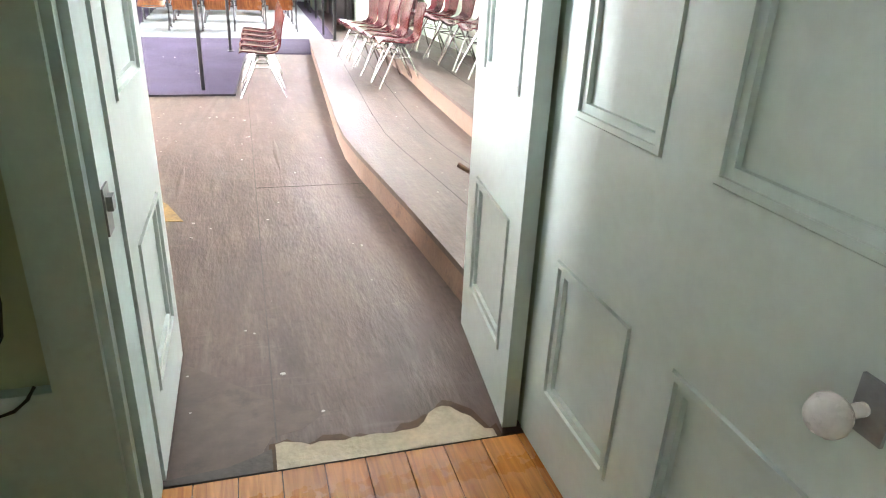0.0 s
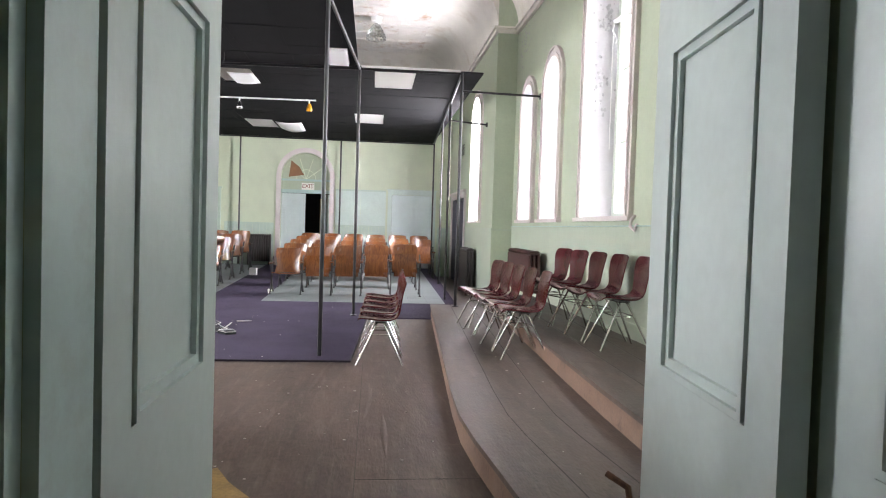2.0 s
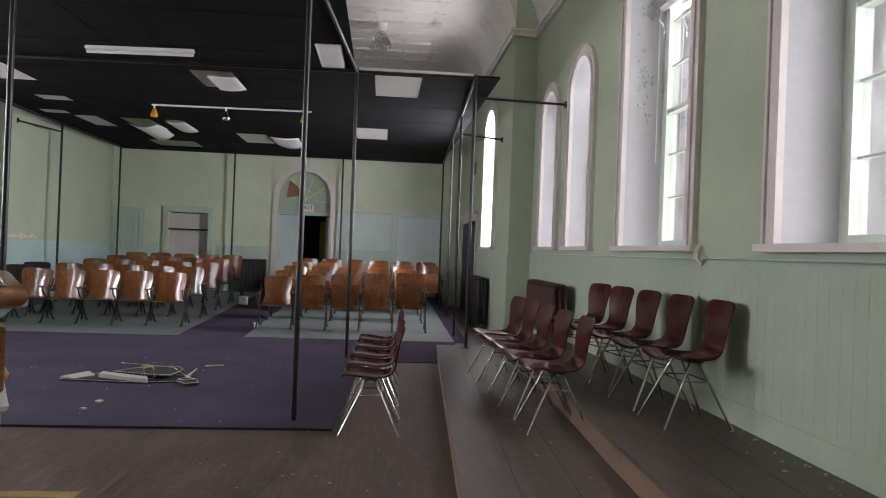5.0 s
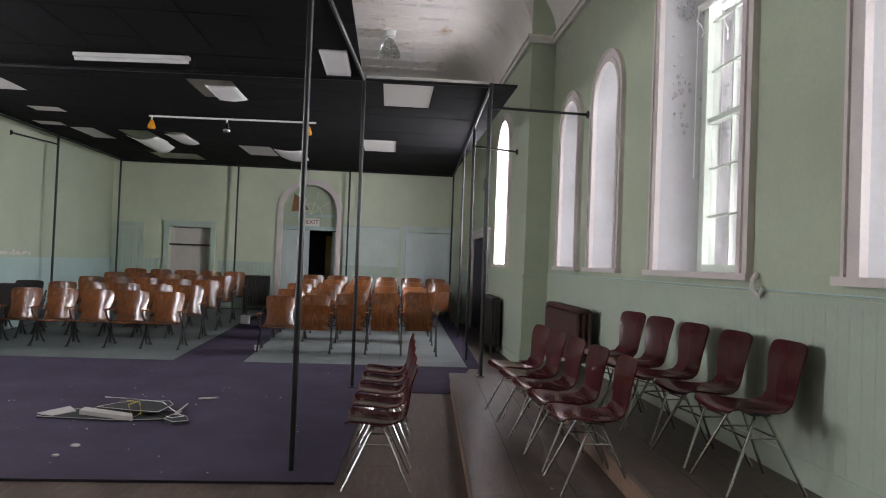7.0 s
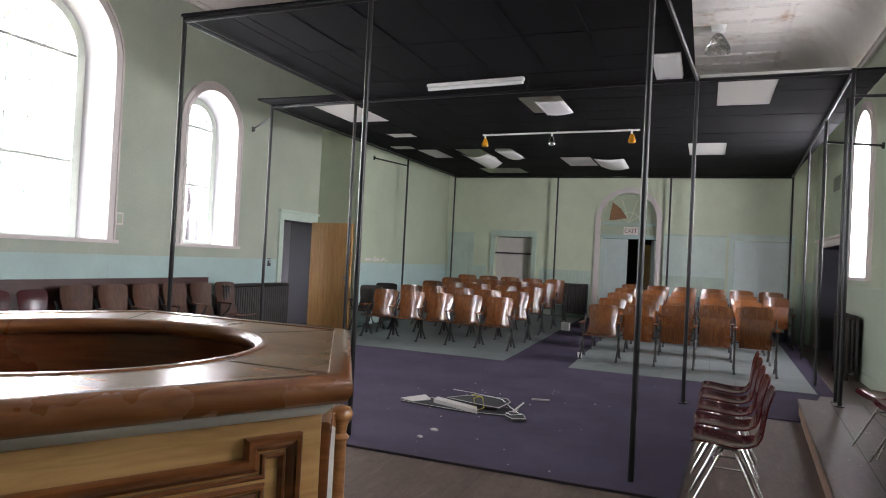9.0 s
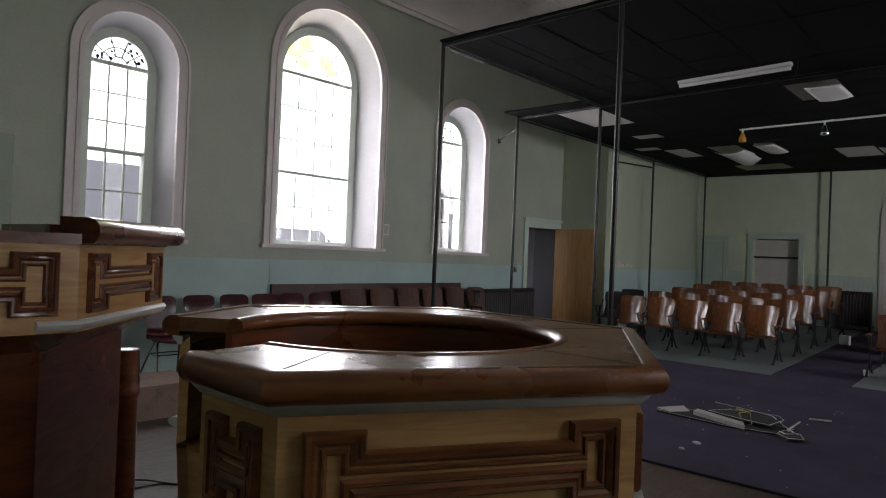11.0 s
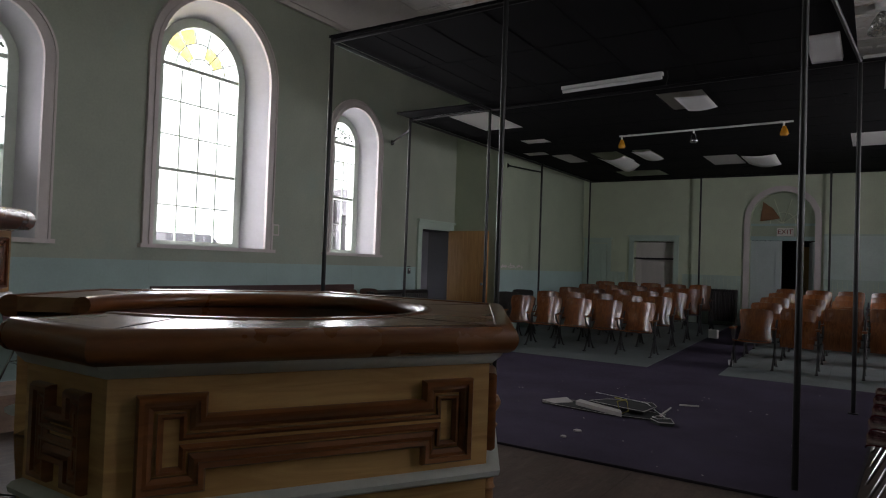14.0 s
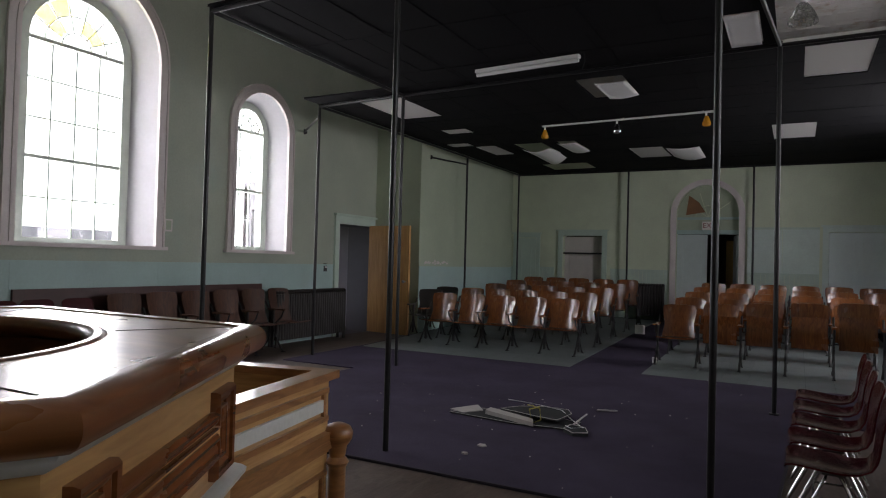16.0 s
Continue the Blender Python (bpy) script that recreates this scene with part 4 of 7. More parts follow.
txt.matrix_basis = pose(-1.55, FW + 0.016, 2.28, 90, 0, 0)

# side door on the west wall, plain wooden leaf standing open
M_PLY = wood("yellow_plywood_door", (0.52, 0.27, 0.09), (0.70, 0.41, 0.16), 0.4, grain=(10, 10, 0.8), scale=2, rnd=0.0)
bm = bmesh.new()
for y0, y1 in ((14.17, 14.29), (15.28, 15.40)):
    box(bm, LW, LW + 0.035, y0, y1, 0, 1.99)
box(bm, LW, LW + 0.035, 14.17, 15.40, 1.99, 2.13)
box(bm, LW, LW + 0.07, 14.14, 15.42, 2.13, 2.17)
setting("trim_door_west", bm, M_DADON, "pale green door casing with a crown", "door frame", 0.003)
side = thing("door_8", "plain yellow-brown wooden door standing open", "door", kind="structure")
bm = bmesh.new()
box(bm, 0, 0.98, 0, 0.045, 0.01, 2.0, pose(LW + 0.01, 15.24, 0, 0, 0, -8))
part("leaf", bm, M_PLY, side, "", 0.003)
bm = bmesh.new()
p = pose(LW + 0.01, 15.24, 0, 0, 0, -8)
rod(bm, p @ Vector((0.91, 0.0, 0.98)), p @ Vector((0.91, -0.05, 0.98)), 0.012)
rod(bm, p @ Vector((0.91, -0.05, 0.98)), p @ Vector((0.91, -0.075, 0.98)), 0.03, 12, 0.024)
part("knob", bm, M_BRASS, side)
bm = bmesh.new()
box(bm, LW - 1.6, LW - 1.5, 13.6, 15.9, 0, 2.6)
for x0, x1, z0, z1 in ((LW - 1.6, LW - 1.4, 0, 2.6), (LW - 0.7, LW - 0.5, 0, 2.6), (LW - 1.4, LW - 0.7, 0, 0.9), (LW - 1.4, LW - 0.7, 2.2, 2.6)):
    box(bm, x0, x1, 13.6, 13.7, z0, z1)
box(bm, LW - 1.6, LW - 0.5, 15.8, 15.9, 0, 2.6)
box(bm, LW - 1.6, LW - 0.5, 13.6, 15.9, 2.6, 2.7)
M_GREYROOM = mat("grey_room_wall", (0.38, 0.37, 0.44), 0.7, 0.1, 2)
setting("wall_side_room", bm, M_GREYROOM, "dim grey side room wall", "wall")
bm = bmesh.new()
box(bm, LW - 1.6, LW - 0.5, 13.6, 15.9, -0.2, 0.0)
setting("floor_side_room", bm, M_FLOOR, "floor of the dim side room", "floor")
bm = bmesh.new()
for y0, y1 in ((16.83, 16.95), (19.2, 19.32)):
    box(bm, RW2 - 0.035, RW2, y0, y1, 0, 2.0)
box(bm, RW2 - 0.035, RW2, 16.83, 19.32, 2.0, 2.12)
box(bm, RW2 - 0.08, RW2, 16.78, 19.37, 2.12, 2.17)
setting("trim_door_east", bm, M_TRIM, "pale door casing with a crown", "door frame", 0.003)
# Room behind the side opening: its darkness is in the wall and floor colour
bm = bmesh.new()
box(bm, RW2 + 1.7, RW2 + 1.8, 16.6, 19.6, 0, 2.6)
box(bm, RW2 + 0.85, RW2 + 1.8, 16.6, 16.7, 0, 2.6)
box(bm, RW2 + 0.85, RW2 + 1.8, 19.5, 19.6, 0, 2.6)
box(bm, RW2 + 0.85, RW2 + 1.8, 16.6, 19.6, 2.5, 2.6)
setting("wall_east_closet", bm, M_DARK, "room beyond the side opening, coloured dark in place of shade", "wall")
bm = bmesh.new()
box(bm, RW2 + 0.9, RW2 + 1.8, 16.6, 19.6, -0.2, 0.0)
setting("floor_east_closet", bm, M_DARK, "floor beyond the side opening, coloured dark in place of shade", "floor")

# ---- black hung ceiling on a pipe frame ----
GZ = 3.526
HOLES = [(0.14, 0.74, 12.0, 13.18), (-0.26, 0.33, 15.75, 17.0), (-2.67, -2.07, 17.08, 18.27), (-2.24, -1.68, 12.30, 13.27), (-5.28, -4.58, 12.2, 13.45),
         (-5.15, -4.68, 14.4, 14.77), (-5.68, -5.23, 15.6, 15.94), (-5.28, -4.86, 16.0, 17.05), (-3.7, -3.35, 16.0, 17.08), (-4.85, -3.85, 18.5, 19.45), (-4.5, -3.95, 16.0, 17.2), (-0.49, -0.21, 10.84, 11.74)]


xs = {-5.85, -4.45, -0.30, -0.09, 1.38, 1.70}
ys = {8.84, 11.8, FW - 0.1}
for x0, x1, y0, y1 in HOLES:
    xs |= {x0, x1}
    ys |= {y0, y1}
for i in range(13):
    xs.add(round(-5.85 + 0.61 * i, 3))
for i in range(9):
    ys.add(round(8.84 + 1.22 * i, 3))
xs, ys = sorted(xs), sorted(ys)
random.seed(11)
bm = bmesh.new()
for x0, x1 in zip(xs, xs[1:]):
    for y0, y1 in zip(ys, ys[1:]):
        cx, cy = (x0 + x1) / 2, (y0 + y1) / 2
        wide = cy < 11.8
        ok = (-4.45 < cx < -0.09 if wide else -5.85 < cx < 1.70)
        if not ok or any(h[0] < cx < h[1] and h[2] < cy < h[3] for h in HOLES):
            continue
        d = random.uniform(0, 0.004)
        box(bm, x0, x1, y0, y1, GZ + d, GZ + d + 0.02)
def clear_runs(a0, a1, blocks):
    runs, a = [], a0
    for b0, b1 in sorted(blocks):
        if b0 > a:
            runs.append((a, b0))
        a = max(a, b1)
    if a < a1:
        runs.append((a, a1))
    return runs


for x in [-5.85 + 0.61 * i for i in range(13)]:
    y0 = 8.84 if -4.45 <= x <= -0.09 else 11.8
    for r0, r1 in clear_runs(y0, FW - 0.1, [(h[2], h[3]) for h in HOLES if h[0] - 0.01 < x < h[1] + 0.01]):
        box(bm, x - 0.006, x + 0.006, r0, r1, GZ - 0.002, GZ)
for y in [8.84 + 1.22 * i for i in range(10)]:
    x0, x1 = (-4.45, -0.09) if y < 11.8 else (-5.85, 1.70)
    for r0, r1 in clear_runs(x0, x1, [(h[0], h[1]) for h in HOLES if h[2] - 0.01 < y < h[3] + 0.01]):
        box(bm, r0, r1, y - 0.006, y + 0.006, GZ - 0.002, GZ)
hung = setting("ceiling_hung", bm, M_BLACK, "black painted hung ceiling with missing and white panels", "ceiling")
M_TRANS = bpy.data.materials.new("milky_light_panel")
M_TRANS.use_nodes = True
bs = M_TRANS.node_tree.nodes["Principled BSDF"]
bs.inputs["Base Color"].default_value = (0.9, 0.9, 0.88, 1)
bs.inputs["Roughness"].default_value = 0.45
bs.inputs["Transmission Weight"].default_value = 0.0
tl = M_TRANS.node_tree.nodes.new("ShaderNodeBsdfTranslucent")
tl.inputs[0].default_value = (0.95, 0.95, 0.93, 1)
mx = M_TRANS.node_tree.nodes.new("ShaderNodeMixShader")
mx.inputs[0].default_value = 0.7
M_TRANS.node_tree.links.new(bs.outputs[0], mx.inputs[1])
M_TRANS.node_tree.links.new(tl.outputs[0], mx.inputs[2])
M_TRANS.node_tree.links.new(mx.outputs[0], M_TRANS.node_tree.nodes["Material Output"].inputs[0])
for x0, x1, y0, y1 in HOLES[:3] + HOLES[4:8]:
    bm = bmesh.new()
    bm.faces.new([bm.verts.new(p) for p in ((x0, y0, GZ + 0.012), (x1, y0, GZ + 0.012), (x1, y1, GZ + 0.012), (x0, y1, GZ + 0.012))])
    tagged(link("ceiling_light", bm, M_TRANS), "milky white light panel set in the black ceiling", "ceiling light", "ceiling light panels")


def sagging_sheet(x0, x1, y0, y1, sag, twist):
    bm = bmesh.new()
    n = 6
    g = [[bm.verts.new((x0 + (x1 - x0) * i / n, y0 + (y1 - y0) * j / n, GZ - 0.01 - sag * math.sin(math.pi * i / n) * (0.4 + 0.6 * j / n) - twist * (i / n) * (j / n))) for j in range(n + 1)] for i in range(n + 1)]
    for i in range(n):
        for j in range(n):
            f = bm.faces.new((g[i][j], g[i + 1][j], g[i + 1][j + 1], g[i][j + 1]))
            f.smooth = True
    ob = tagged(link("loose_sheet", bm, M_PANEL), "loose white panel sagging from the black ceiling", "ceiling panel", "loose ceiling panels")
    md = ob.modifiers.new("thick", 'SOLIDIFY')
    md.thickness = 0.004
    return ob


sagging_sheet(-4.50, -3.97, 16.5, 17.7, 0.15, -0.06)
sagging_sheet(-2.02, -1.45, 17.2, 18.2, 0.06, 0.04)
sagging_sheet(-2.05, -1.68, 12.5, 13.27, 0.02, -0.02)
sagging_sheet(-0.49, -0.22, 10.84, 11.73, 0.0, 0.0)
sagging_sheet(-3.7, -3.36, 16.1, 17.05, 0.03, 0.0)

POLES = [(-0.31, 8.78, 0.0), (-2.46, 8.78, 0.0), (-4.44, 8.88, 0.0), (-0.07, 11.76, 0.014), (1.38, 11.72, P1), (1.48, 14.0, 0.0), (1.60, 16.4, 0.0), (1.72, 19.7, 0.0),
         (-5.85, 12.14, 0.0), (-4.42, 12.05, 0.0), (-5.85, 16.9, 0.0), (-5.85, 19.75, 0.0), (-3.25, 19.8, 0.0), (-0.70, 19.8, 0.0), (1.55, 13.0, 0.0)]
frame_root = thing("pipe_frame", "black steel pipe frame carrying the hung ceiling", "pipe frame")
for x, y, z in POLES:
    bm = bmesh.new()
    rod(bm, (x, y, z), (x, y, GZ), 0.021, 12)
    rod(bm, (x, y, z), (x, y, z + 0.012), 0.045, 12)
    part("pole", bm, M_PIPE, frame_root)
RAILS = [((-4.44, 8.88), (-0.31, 8.78)), ((-0.31, 8.78), (-0.07, 11.76)), ((-0.07, 11.76), (1.38, 11.72)), ((1.38, 11.72), (1.72, 19.8)), ((-4.44, 8.88), (-4.42, 12.05)),
         ((-5.85, 12.14), (-4.42, 12.05)), ((-5.85, 12.14), (-5.85, 19.8)), ((-4.42, 12.05), (-0.07, 11.76)), ((-5.85, 19.8), (1.72, 19.8))]
for (ax, ay), (bx, by) in RAILS:
    bm = bmesh.new()
    rod(bm, (ax, ay, GZ - 0.03), (bx, by, GZ - 0.03), 0.019, 10)
    part("rail", bm, M_PIPE, frame_root)
for a, b in (((1.38, 11.72, 3.25), (RW, 11.80, 3.25)), ((1.48, 14.0, 3.2), (RW2, 14.3, 3.2)), ((-5.85, 12.14, 3.35), (LW, 13.30, 3.44)), ((-5.85, 16.9, 3.35), (LW2, 15.80, 3.35))):
    bm = bmesh.new()
    rod(bm, a, b, 0.016, 10)
    d = (Vector(b) - Vector(a)).normalized()
    rod(bm, Vector(b) - d * 0.015, b, 0.045, 12)
    part("wall_stay", bm, M_PIPE, frame_root)
M_ALU = mat("white_edge_strip", (0.72, 0.72, 0.70), 0.4, 0.05, 8)
for (ax, ay), (bx, by) in (((-0.05, 11.79), (1.36, 11.75)), ((-5.83, 12.17), (-4.45, 12.08))):
    bm = bmesh.new()
    d = Vector((bx - ax, by - ay)).normalized()
    n = Vector((-d.y, d.x)) * 0.04
    prism(bm, [(ax, ay), (bx, by), (bx + n.x, by + n.y), (ax + n.x, ay + n.y)], GZ - 0.012, GZ + 0.03)
    part("edge_strip", bm, M_ALU, frame_root, "white metal edge strip")


# ---- furniture materials ----
M_SEATW = wood("varnished_seat_plywood", (0.105, 0.030, 0.008), (0.235, 0.082, 0.022), 0.24, grain=(14, 14, 1.5), scale=2.2, coat=0.6, rnd=0.22)
M_SEATD = wood("dark_seat_plywood", (0.050, 0.019, 0.010), (0.095, 0.038, 0.018), 0.62, grain=(14, 14, 1.5), scale=2.2, coat=0.0, rnd=0.2)
M_IRON = mat("black_cast_iron", (0.016, 0.016, 0.017), 0.5, 0.2, 12, bump=0.2)
M_SHELL = mat("maroon_moulded_shell", (0.050, 0.0068, 0.0092), 0.23, 0.16, 9, stretch=(8, 8, 1), bump=0.03, spec=0.32, coat=0.18, rnd=0.12)
M_OAK = wood("golden_oak_panel", (0.39, 0.208, 0.075), (0.60, 0.365, 0.152), 0.35, grain=(1.5, 1.5, 16), scale=2.2, coat=0.25, rnd=0.06)
M_MAHOG = wood("red_brown_moulding", (0.085, 0.022, 0.008), (0.175, 0.053, 0.018), 0.28, grain=(2, 2, 14), scale=2.5, coat=0.5, rnd=0.06)
M_DESKTOP = wood("polished_brown_top", (0.15, 0.070, 0.029), (0.26, 0.135, 0.060), 0.27, grain=(3, 9, 9), scale=1.8, coat=0.0, rnd=0.0)
M_NOSE = wood("chestnut_brown_nosing", (0.135, 0.042, 0.013), (0.25, 0.092, 0.030), 0.28, grain=(2, 2, 14), scale=2.5, coat=0.5, rnd=0.06)
M_MIDOAK = wood("brown_oak_moulding", (0.20, 0.085, 0.028), (0.36, 0.17, 0.062), 0.32, grain=(2, 2, 14), scale=2.5, coat=0.4, rnd=0.06)
M_GREYP = mat("grey_white_moulding_paint", (0.60, 0.61, 0.59), 0.45, 0.08, 6, bump=0.1)
M_RAD = mat("brown_radiator_paint", (0.062, 0.026, 0.022), 0.4, 0.15, 8, bump=0.2)
M_RADD = mat("dark_radiator_iron", (0.022, 0.018, 0.016), 0.5, 0.2, 8, bump=0.2)


def sheet(bm, fn, nu, nv, thick):
    """A thick curved sheet. fn(u, v) gives a point and the direction of its thickness."""
    fr, bk = [], []
    for i in range(nu + 1):
        a, b = [], []
        for j in range(nv + 1):
            p, d = fn(i / nu, j / nv)
            a.append(bm.verts.new(p))
            b.append(bm.verts.new(Vector(p) + Vector(d) * thick))
        fr.append(a)
        bk.append(b)
    for i in range(nu):
        for j in range(nv):
            for g, o in ((fr, 1), (bk, -1)):
                f = bm.faces.new([g[i][j], g[i + 1][j], g[i + 1][j + 1], g[i][j + 1]][::o])
                f.smooth = True
    for i in range(nu):
        bm.faces.new((fr[i][0], bk[i][0], bk[i + 1][0], fr[i + 1][0]))
        bm.faces.new((fr[i + 1][nv], bk[i + 1][nv], bk[i][nv], fr[i][nv]))
    for j in range(nv):
        bm.faces.new((fr[0][j + 1], bk[0][j + 1], bk[0][j], fr[0][j]))
        bm.faces.new((fr[nu][j], bk[nu][j], bk[nu][j + 1], fr[nu][j + 1]))


# ---- theatre seats ----
def seat_back(u, v):
    z = 0.40 + 0.50 * v
    waist = 0.220 - 0.026 * math.sin(math.pi * min(1, v * 1.3)) ** 2 + 0.006 * max(0, v - 0.6)
    if v > 0.93:
        waist *= 1 - 0.07 * ((v - 0.93) / 0.07) ** 2
    x = (2 * u - 1) * waist
    y = 0.14 + 0.20 * (z - 0.40) - 0.045 * (2 * u - 1) ** 2 + 0.012 * math.sin(math.pi * v)
    zz = z - 0.016 * (2 * u - 1) ** 4 * max(0, v - 0.8) * 5
    return (x, y, zz), (0, 1, 0.1)


def seat_down(u, v):
    y = -0.26 + 0.40 * v
    x = (2 * u - 1) * (0.235 - 0.015 * v)
    z = 0.425 - 0.045 * math.sin(math.pi * v * 0.9) + 0.012 * (2 * u - 1) ** 2 + 0.02 * (1 - v) - 0.035 * max(0, 0.2 - v) * 5 * 0.6
    return (x, y, z), (0, 0, -1)


def seat_up(u, v):
    z = 0.33 + 0.40 * v
    x = (2 * u - 1) * (0.208 - 0.01 * v)
    y = 0.085 + 0.05 * v - 0.035 * math.sin(math.pi * v)
    return (x, y, z), (0, 1, 0)


def standard(x):
    bm = bmesh.new()
    box(bm, x - 0.012, x + 0.012, 0.02, 0.06, 0.05, 0.60)
    tube(bm, [(x, 0.04, 0.34), (x, -0.03, 0.20), (x, -0.12, 0.06), (x, -0.17, 0.012)], 0.015, 6)
    tube(bm, [(x, 0.05, 0.34), (x, 0.10, 0.18), (x, 0.20, 0.05), (x, 0.25, 0.012)], 0.015, 6)
    tube(bm, [(x, 0.05, 0.50), (x, 0.14, 0.62), (x, 0.20, 0.72)], 0.014, 6)
    tube(bm, [(x, 0.02, 0.38), (x, -0.12, 0.50), (x, -0.16, 0.60)], 0.012, 6)
    box(bm, x - 0.02, x + 0.02, -0.20, -0.14, 0.0, 0.012)
    box(bm, x - 0.02, x + 0.02, 0.22, 0.28, 0.0, 0.012)
    return bm


def theatre_seat(folded, ends, material, label, group, at):
    root = thing("theatre_seat", label, "theatre seat", group, at=at)
    bm = bmesh.new()
    sheet(bm, seat_back, 8, 10, 0.012)
    part("backrest", bm, material, root)
    bm = bmesh.new()
    sheet(bm, seat_up if folded else seat_down, 6, 8, 0.014)
    part("seat", bm, material, root)
    bm = bmesh.new()
    rod(bm, (-0.25, 0.10, 0.40), (0.25, 0.10, 0.40), 0.01, 6)
    part("seat_hinge", bm, M_IRON, root)
    for x in ((-0.265, 0.265) if ends else (-0.265,)):
        leg = part("standard", standard(x), M_IRON, root, "black cast iron leg standard")
        bm = bmesh.new()
        box(bm, x - 0.028, x + 0.028, -0.20, 0.13, 0.595, 0.618)
        part("armrest", bm, material, leg, "varnished wooden armrest", 0.008)
    return root


def floor_z(x, y):
    return 0.004 + max(0, y - 13.35) * RAKE + 0.004


random.seed(21)
proto = {}


def place_seat(key, maker, m):
    if key in proto:
        sc = proto[key].scale
        return copy_thing(proto[key], m @ Matrix.Diagonal((1 / sc.x, 1 / sc.y, 1 / sc.z, 1)))
    proto[key] = maker(m)
    return proto[key]


for blk, x0, n, pitch, folded in (("left", -5.05, 5, 0.515, False), ("right", -1.335, 5, 0.53, True)):
    for r in range(5):
        y = 14.36 + 1.05 * r
        cnt = n + (1 if blk == "right" and r > 2 else 0)
        for k in range(cnt):
            x = x0 + pitch * k
            f = folded and not (r == 0 and k == 0)
            if not folded and r > 1 and random.random() < 0.25:
                f = True
            last = k == cnt - 1
            key = (f, last)
            lab = ("varnished plywood theatre seat, folded up, on black iron legs" if f else "varnished plywood theatre seat, seat down, on black iron legs")
            tall = 0.90 + 0.03 * r + (0.035 * k if blk == "right" and r == 0 else 0.0)
            m = pose(x, y, floor_z(x, y), random.uniform(-1, 1), 0, random.uniform(-1.5, 1.5)) @ Matrix.Diagonal((1, 1, tall, 1))
            place_seat(key, lambda mm, f=f, last=last, lab=lab: theatre_seat(f, last, M_SEATW, lab, "theatre seats in rows", mm), m)
for k in range(6):
    y = 9.86 + 0.52 * k
    last = k == 0
    m = pose(-6.60, y, 0.0, 0, 0, 90)
    place_seat(("wall", last), lambda mm, last=last: theatre_seat(False, last, M_SEATD, "dark worn theatre seat standing along the west wall", "theatre seats along the wall", mm), m)
for x, y, a in ((-5.62, 14.95, 8), (-5.72, 15.75, 5)):
    place_seat(("aside", True), lambda mm: theatre_seat(False, True, M_RADD, "black worn theatre seat at the end of a row", "theatre seats in rows", mm), pose(x, y, floor_z(x, y), 0, 0, a) @ Matrix.Diagonal((1, 1, 0.9, 1)))


# ---- maroon shell chairs ----
PROF = [(-0.225, 0.425), (-0.215, 0.445), (-0.18, 0.455), (-0.08, 0.445), (0.03, 0.432), (0.11, 0.432), (0.165, 0.452), (0.195, 0.50), (0.205, 0.56), (0.215, 0.64), (0.230, 0.72), (0.250, 0.79), (0.260, 0.825)]
WID = [0.184, 0.206, 0.214, 0.214, 0.200, 0.170, 0.140, 0.128, 0.134, 0.150, 0.163, 0.164, 0.154]


def shell(u, v):
    f = v * (len(PROF) - 1)
    i = min(int(f), len(PROF) - 2)
    f -= i
    y = PROF[i][0] * (1 - f) + PROF[i + 1][0] * f
    z = PROF[i][1] * (1 - f) + PROF[i + 1][1] * f
    w = WID[i] * (1 - f) + WID[i + 1] * f
    s = 2 * u - 1
    d = Vector((0, PROF[i + 1][1] - PROF[i][1], -(PROF[i + 1][0] - PROF[i][0]))).normalized()
    up = max(0, (v - 0.5) * 2)
    lift = 0.022 * s * s
    return (s * w, y - lift * 0.7 * up, z + lift * (1 - up) - 0.020 * abs(s) ** 8 * max(0, (v - 0.85) / 0.15)), d


def shell_chair(label, group, at):
    root = thing("shell_chair", label, "chair", group, at=at)
    bm = bmesh.new()
    sheet(bm, shell, 10, 26, 0.010)
    part("shell", bm, M_SHELL, root)
    for sx in (-1, 1):
        for y0, y1 in ((-0.035, -0.225), (0.045, 0.235)):
            bm = bmesh.new()
            tube(bm, [(sx * 0.10, y0 * 0.6, 0.425), (sx * 0.125, y0, 0.40), (sx * 0.20, y1, 0.0)], 0.0095, 8)
            part("leg", bm, M_STEEL, root, "chrome tube leg")
    bm = bmesh.new()
    for y, sp in ((-0.085, 0.146), (0.095, 0.146)):
        rod(bm, (-sp, y, 0.30), (sp, y, 0.30), 0.006, 6)
    for sx in (-1, 1):
        rod(bm, (sx * 0.146, -0.085, 0.30), (sx * 0.146, 0.095, 0.30), 0.006, 6)
    part("leg_brace", bm, M_STEEL, root)
    bm = bmesh.new()
    box(bm, -0.13, 0.13, -0.05, 0.06, 0.418, 0.428)
    part("seat_plate", bm, M_IRON, root)
    return root


random.seed(8)
first = None
GROUPS = [("maroon shell chair standing in a line on the floor", "chairs beside the carpet", 0.93, [(0.265 + 0.012 * k, 8.60 + 0.48 * k, 0.0, -90) for k in range(5)]),
          ("maroon shell chair standing on the lower platform", "chairs on the lower platform", 0.93, [(1.51 - 0.018 * k, 8.07 + 0.46 * k, P1, -88 + 3 * k) for k in range(5)]),
          ("maroon shell chair standing on the upper platform by the wall", "chairs on the upper platform", 0.93, [(2.22 - 0.024 * k, 7.60 + 0.48 * k, P2, -88 + 4.5 * k) for k in range(5)]),
          ("dark maroon shell chair by the west wall", "chairs along the west wall", 1.06, [(-6.40, y, 0.0, 90) for y in (7.15, 7.58, 8.00, 8.40, 8.78, 9.20)])]
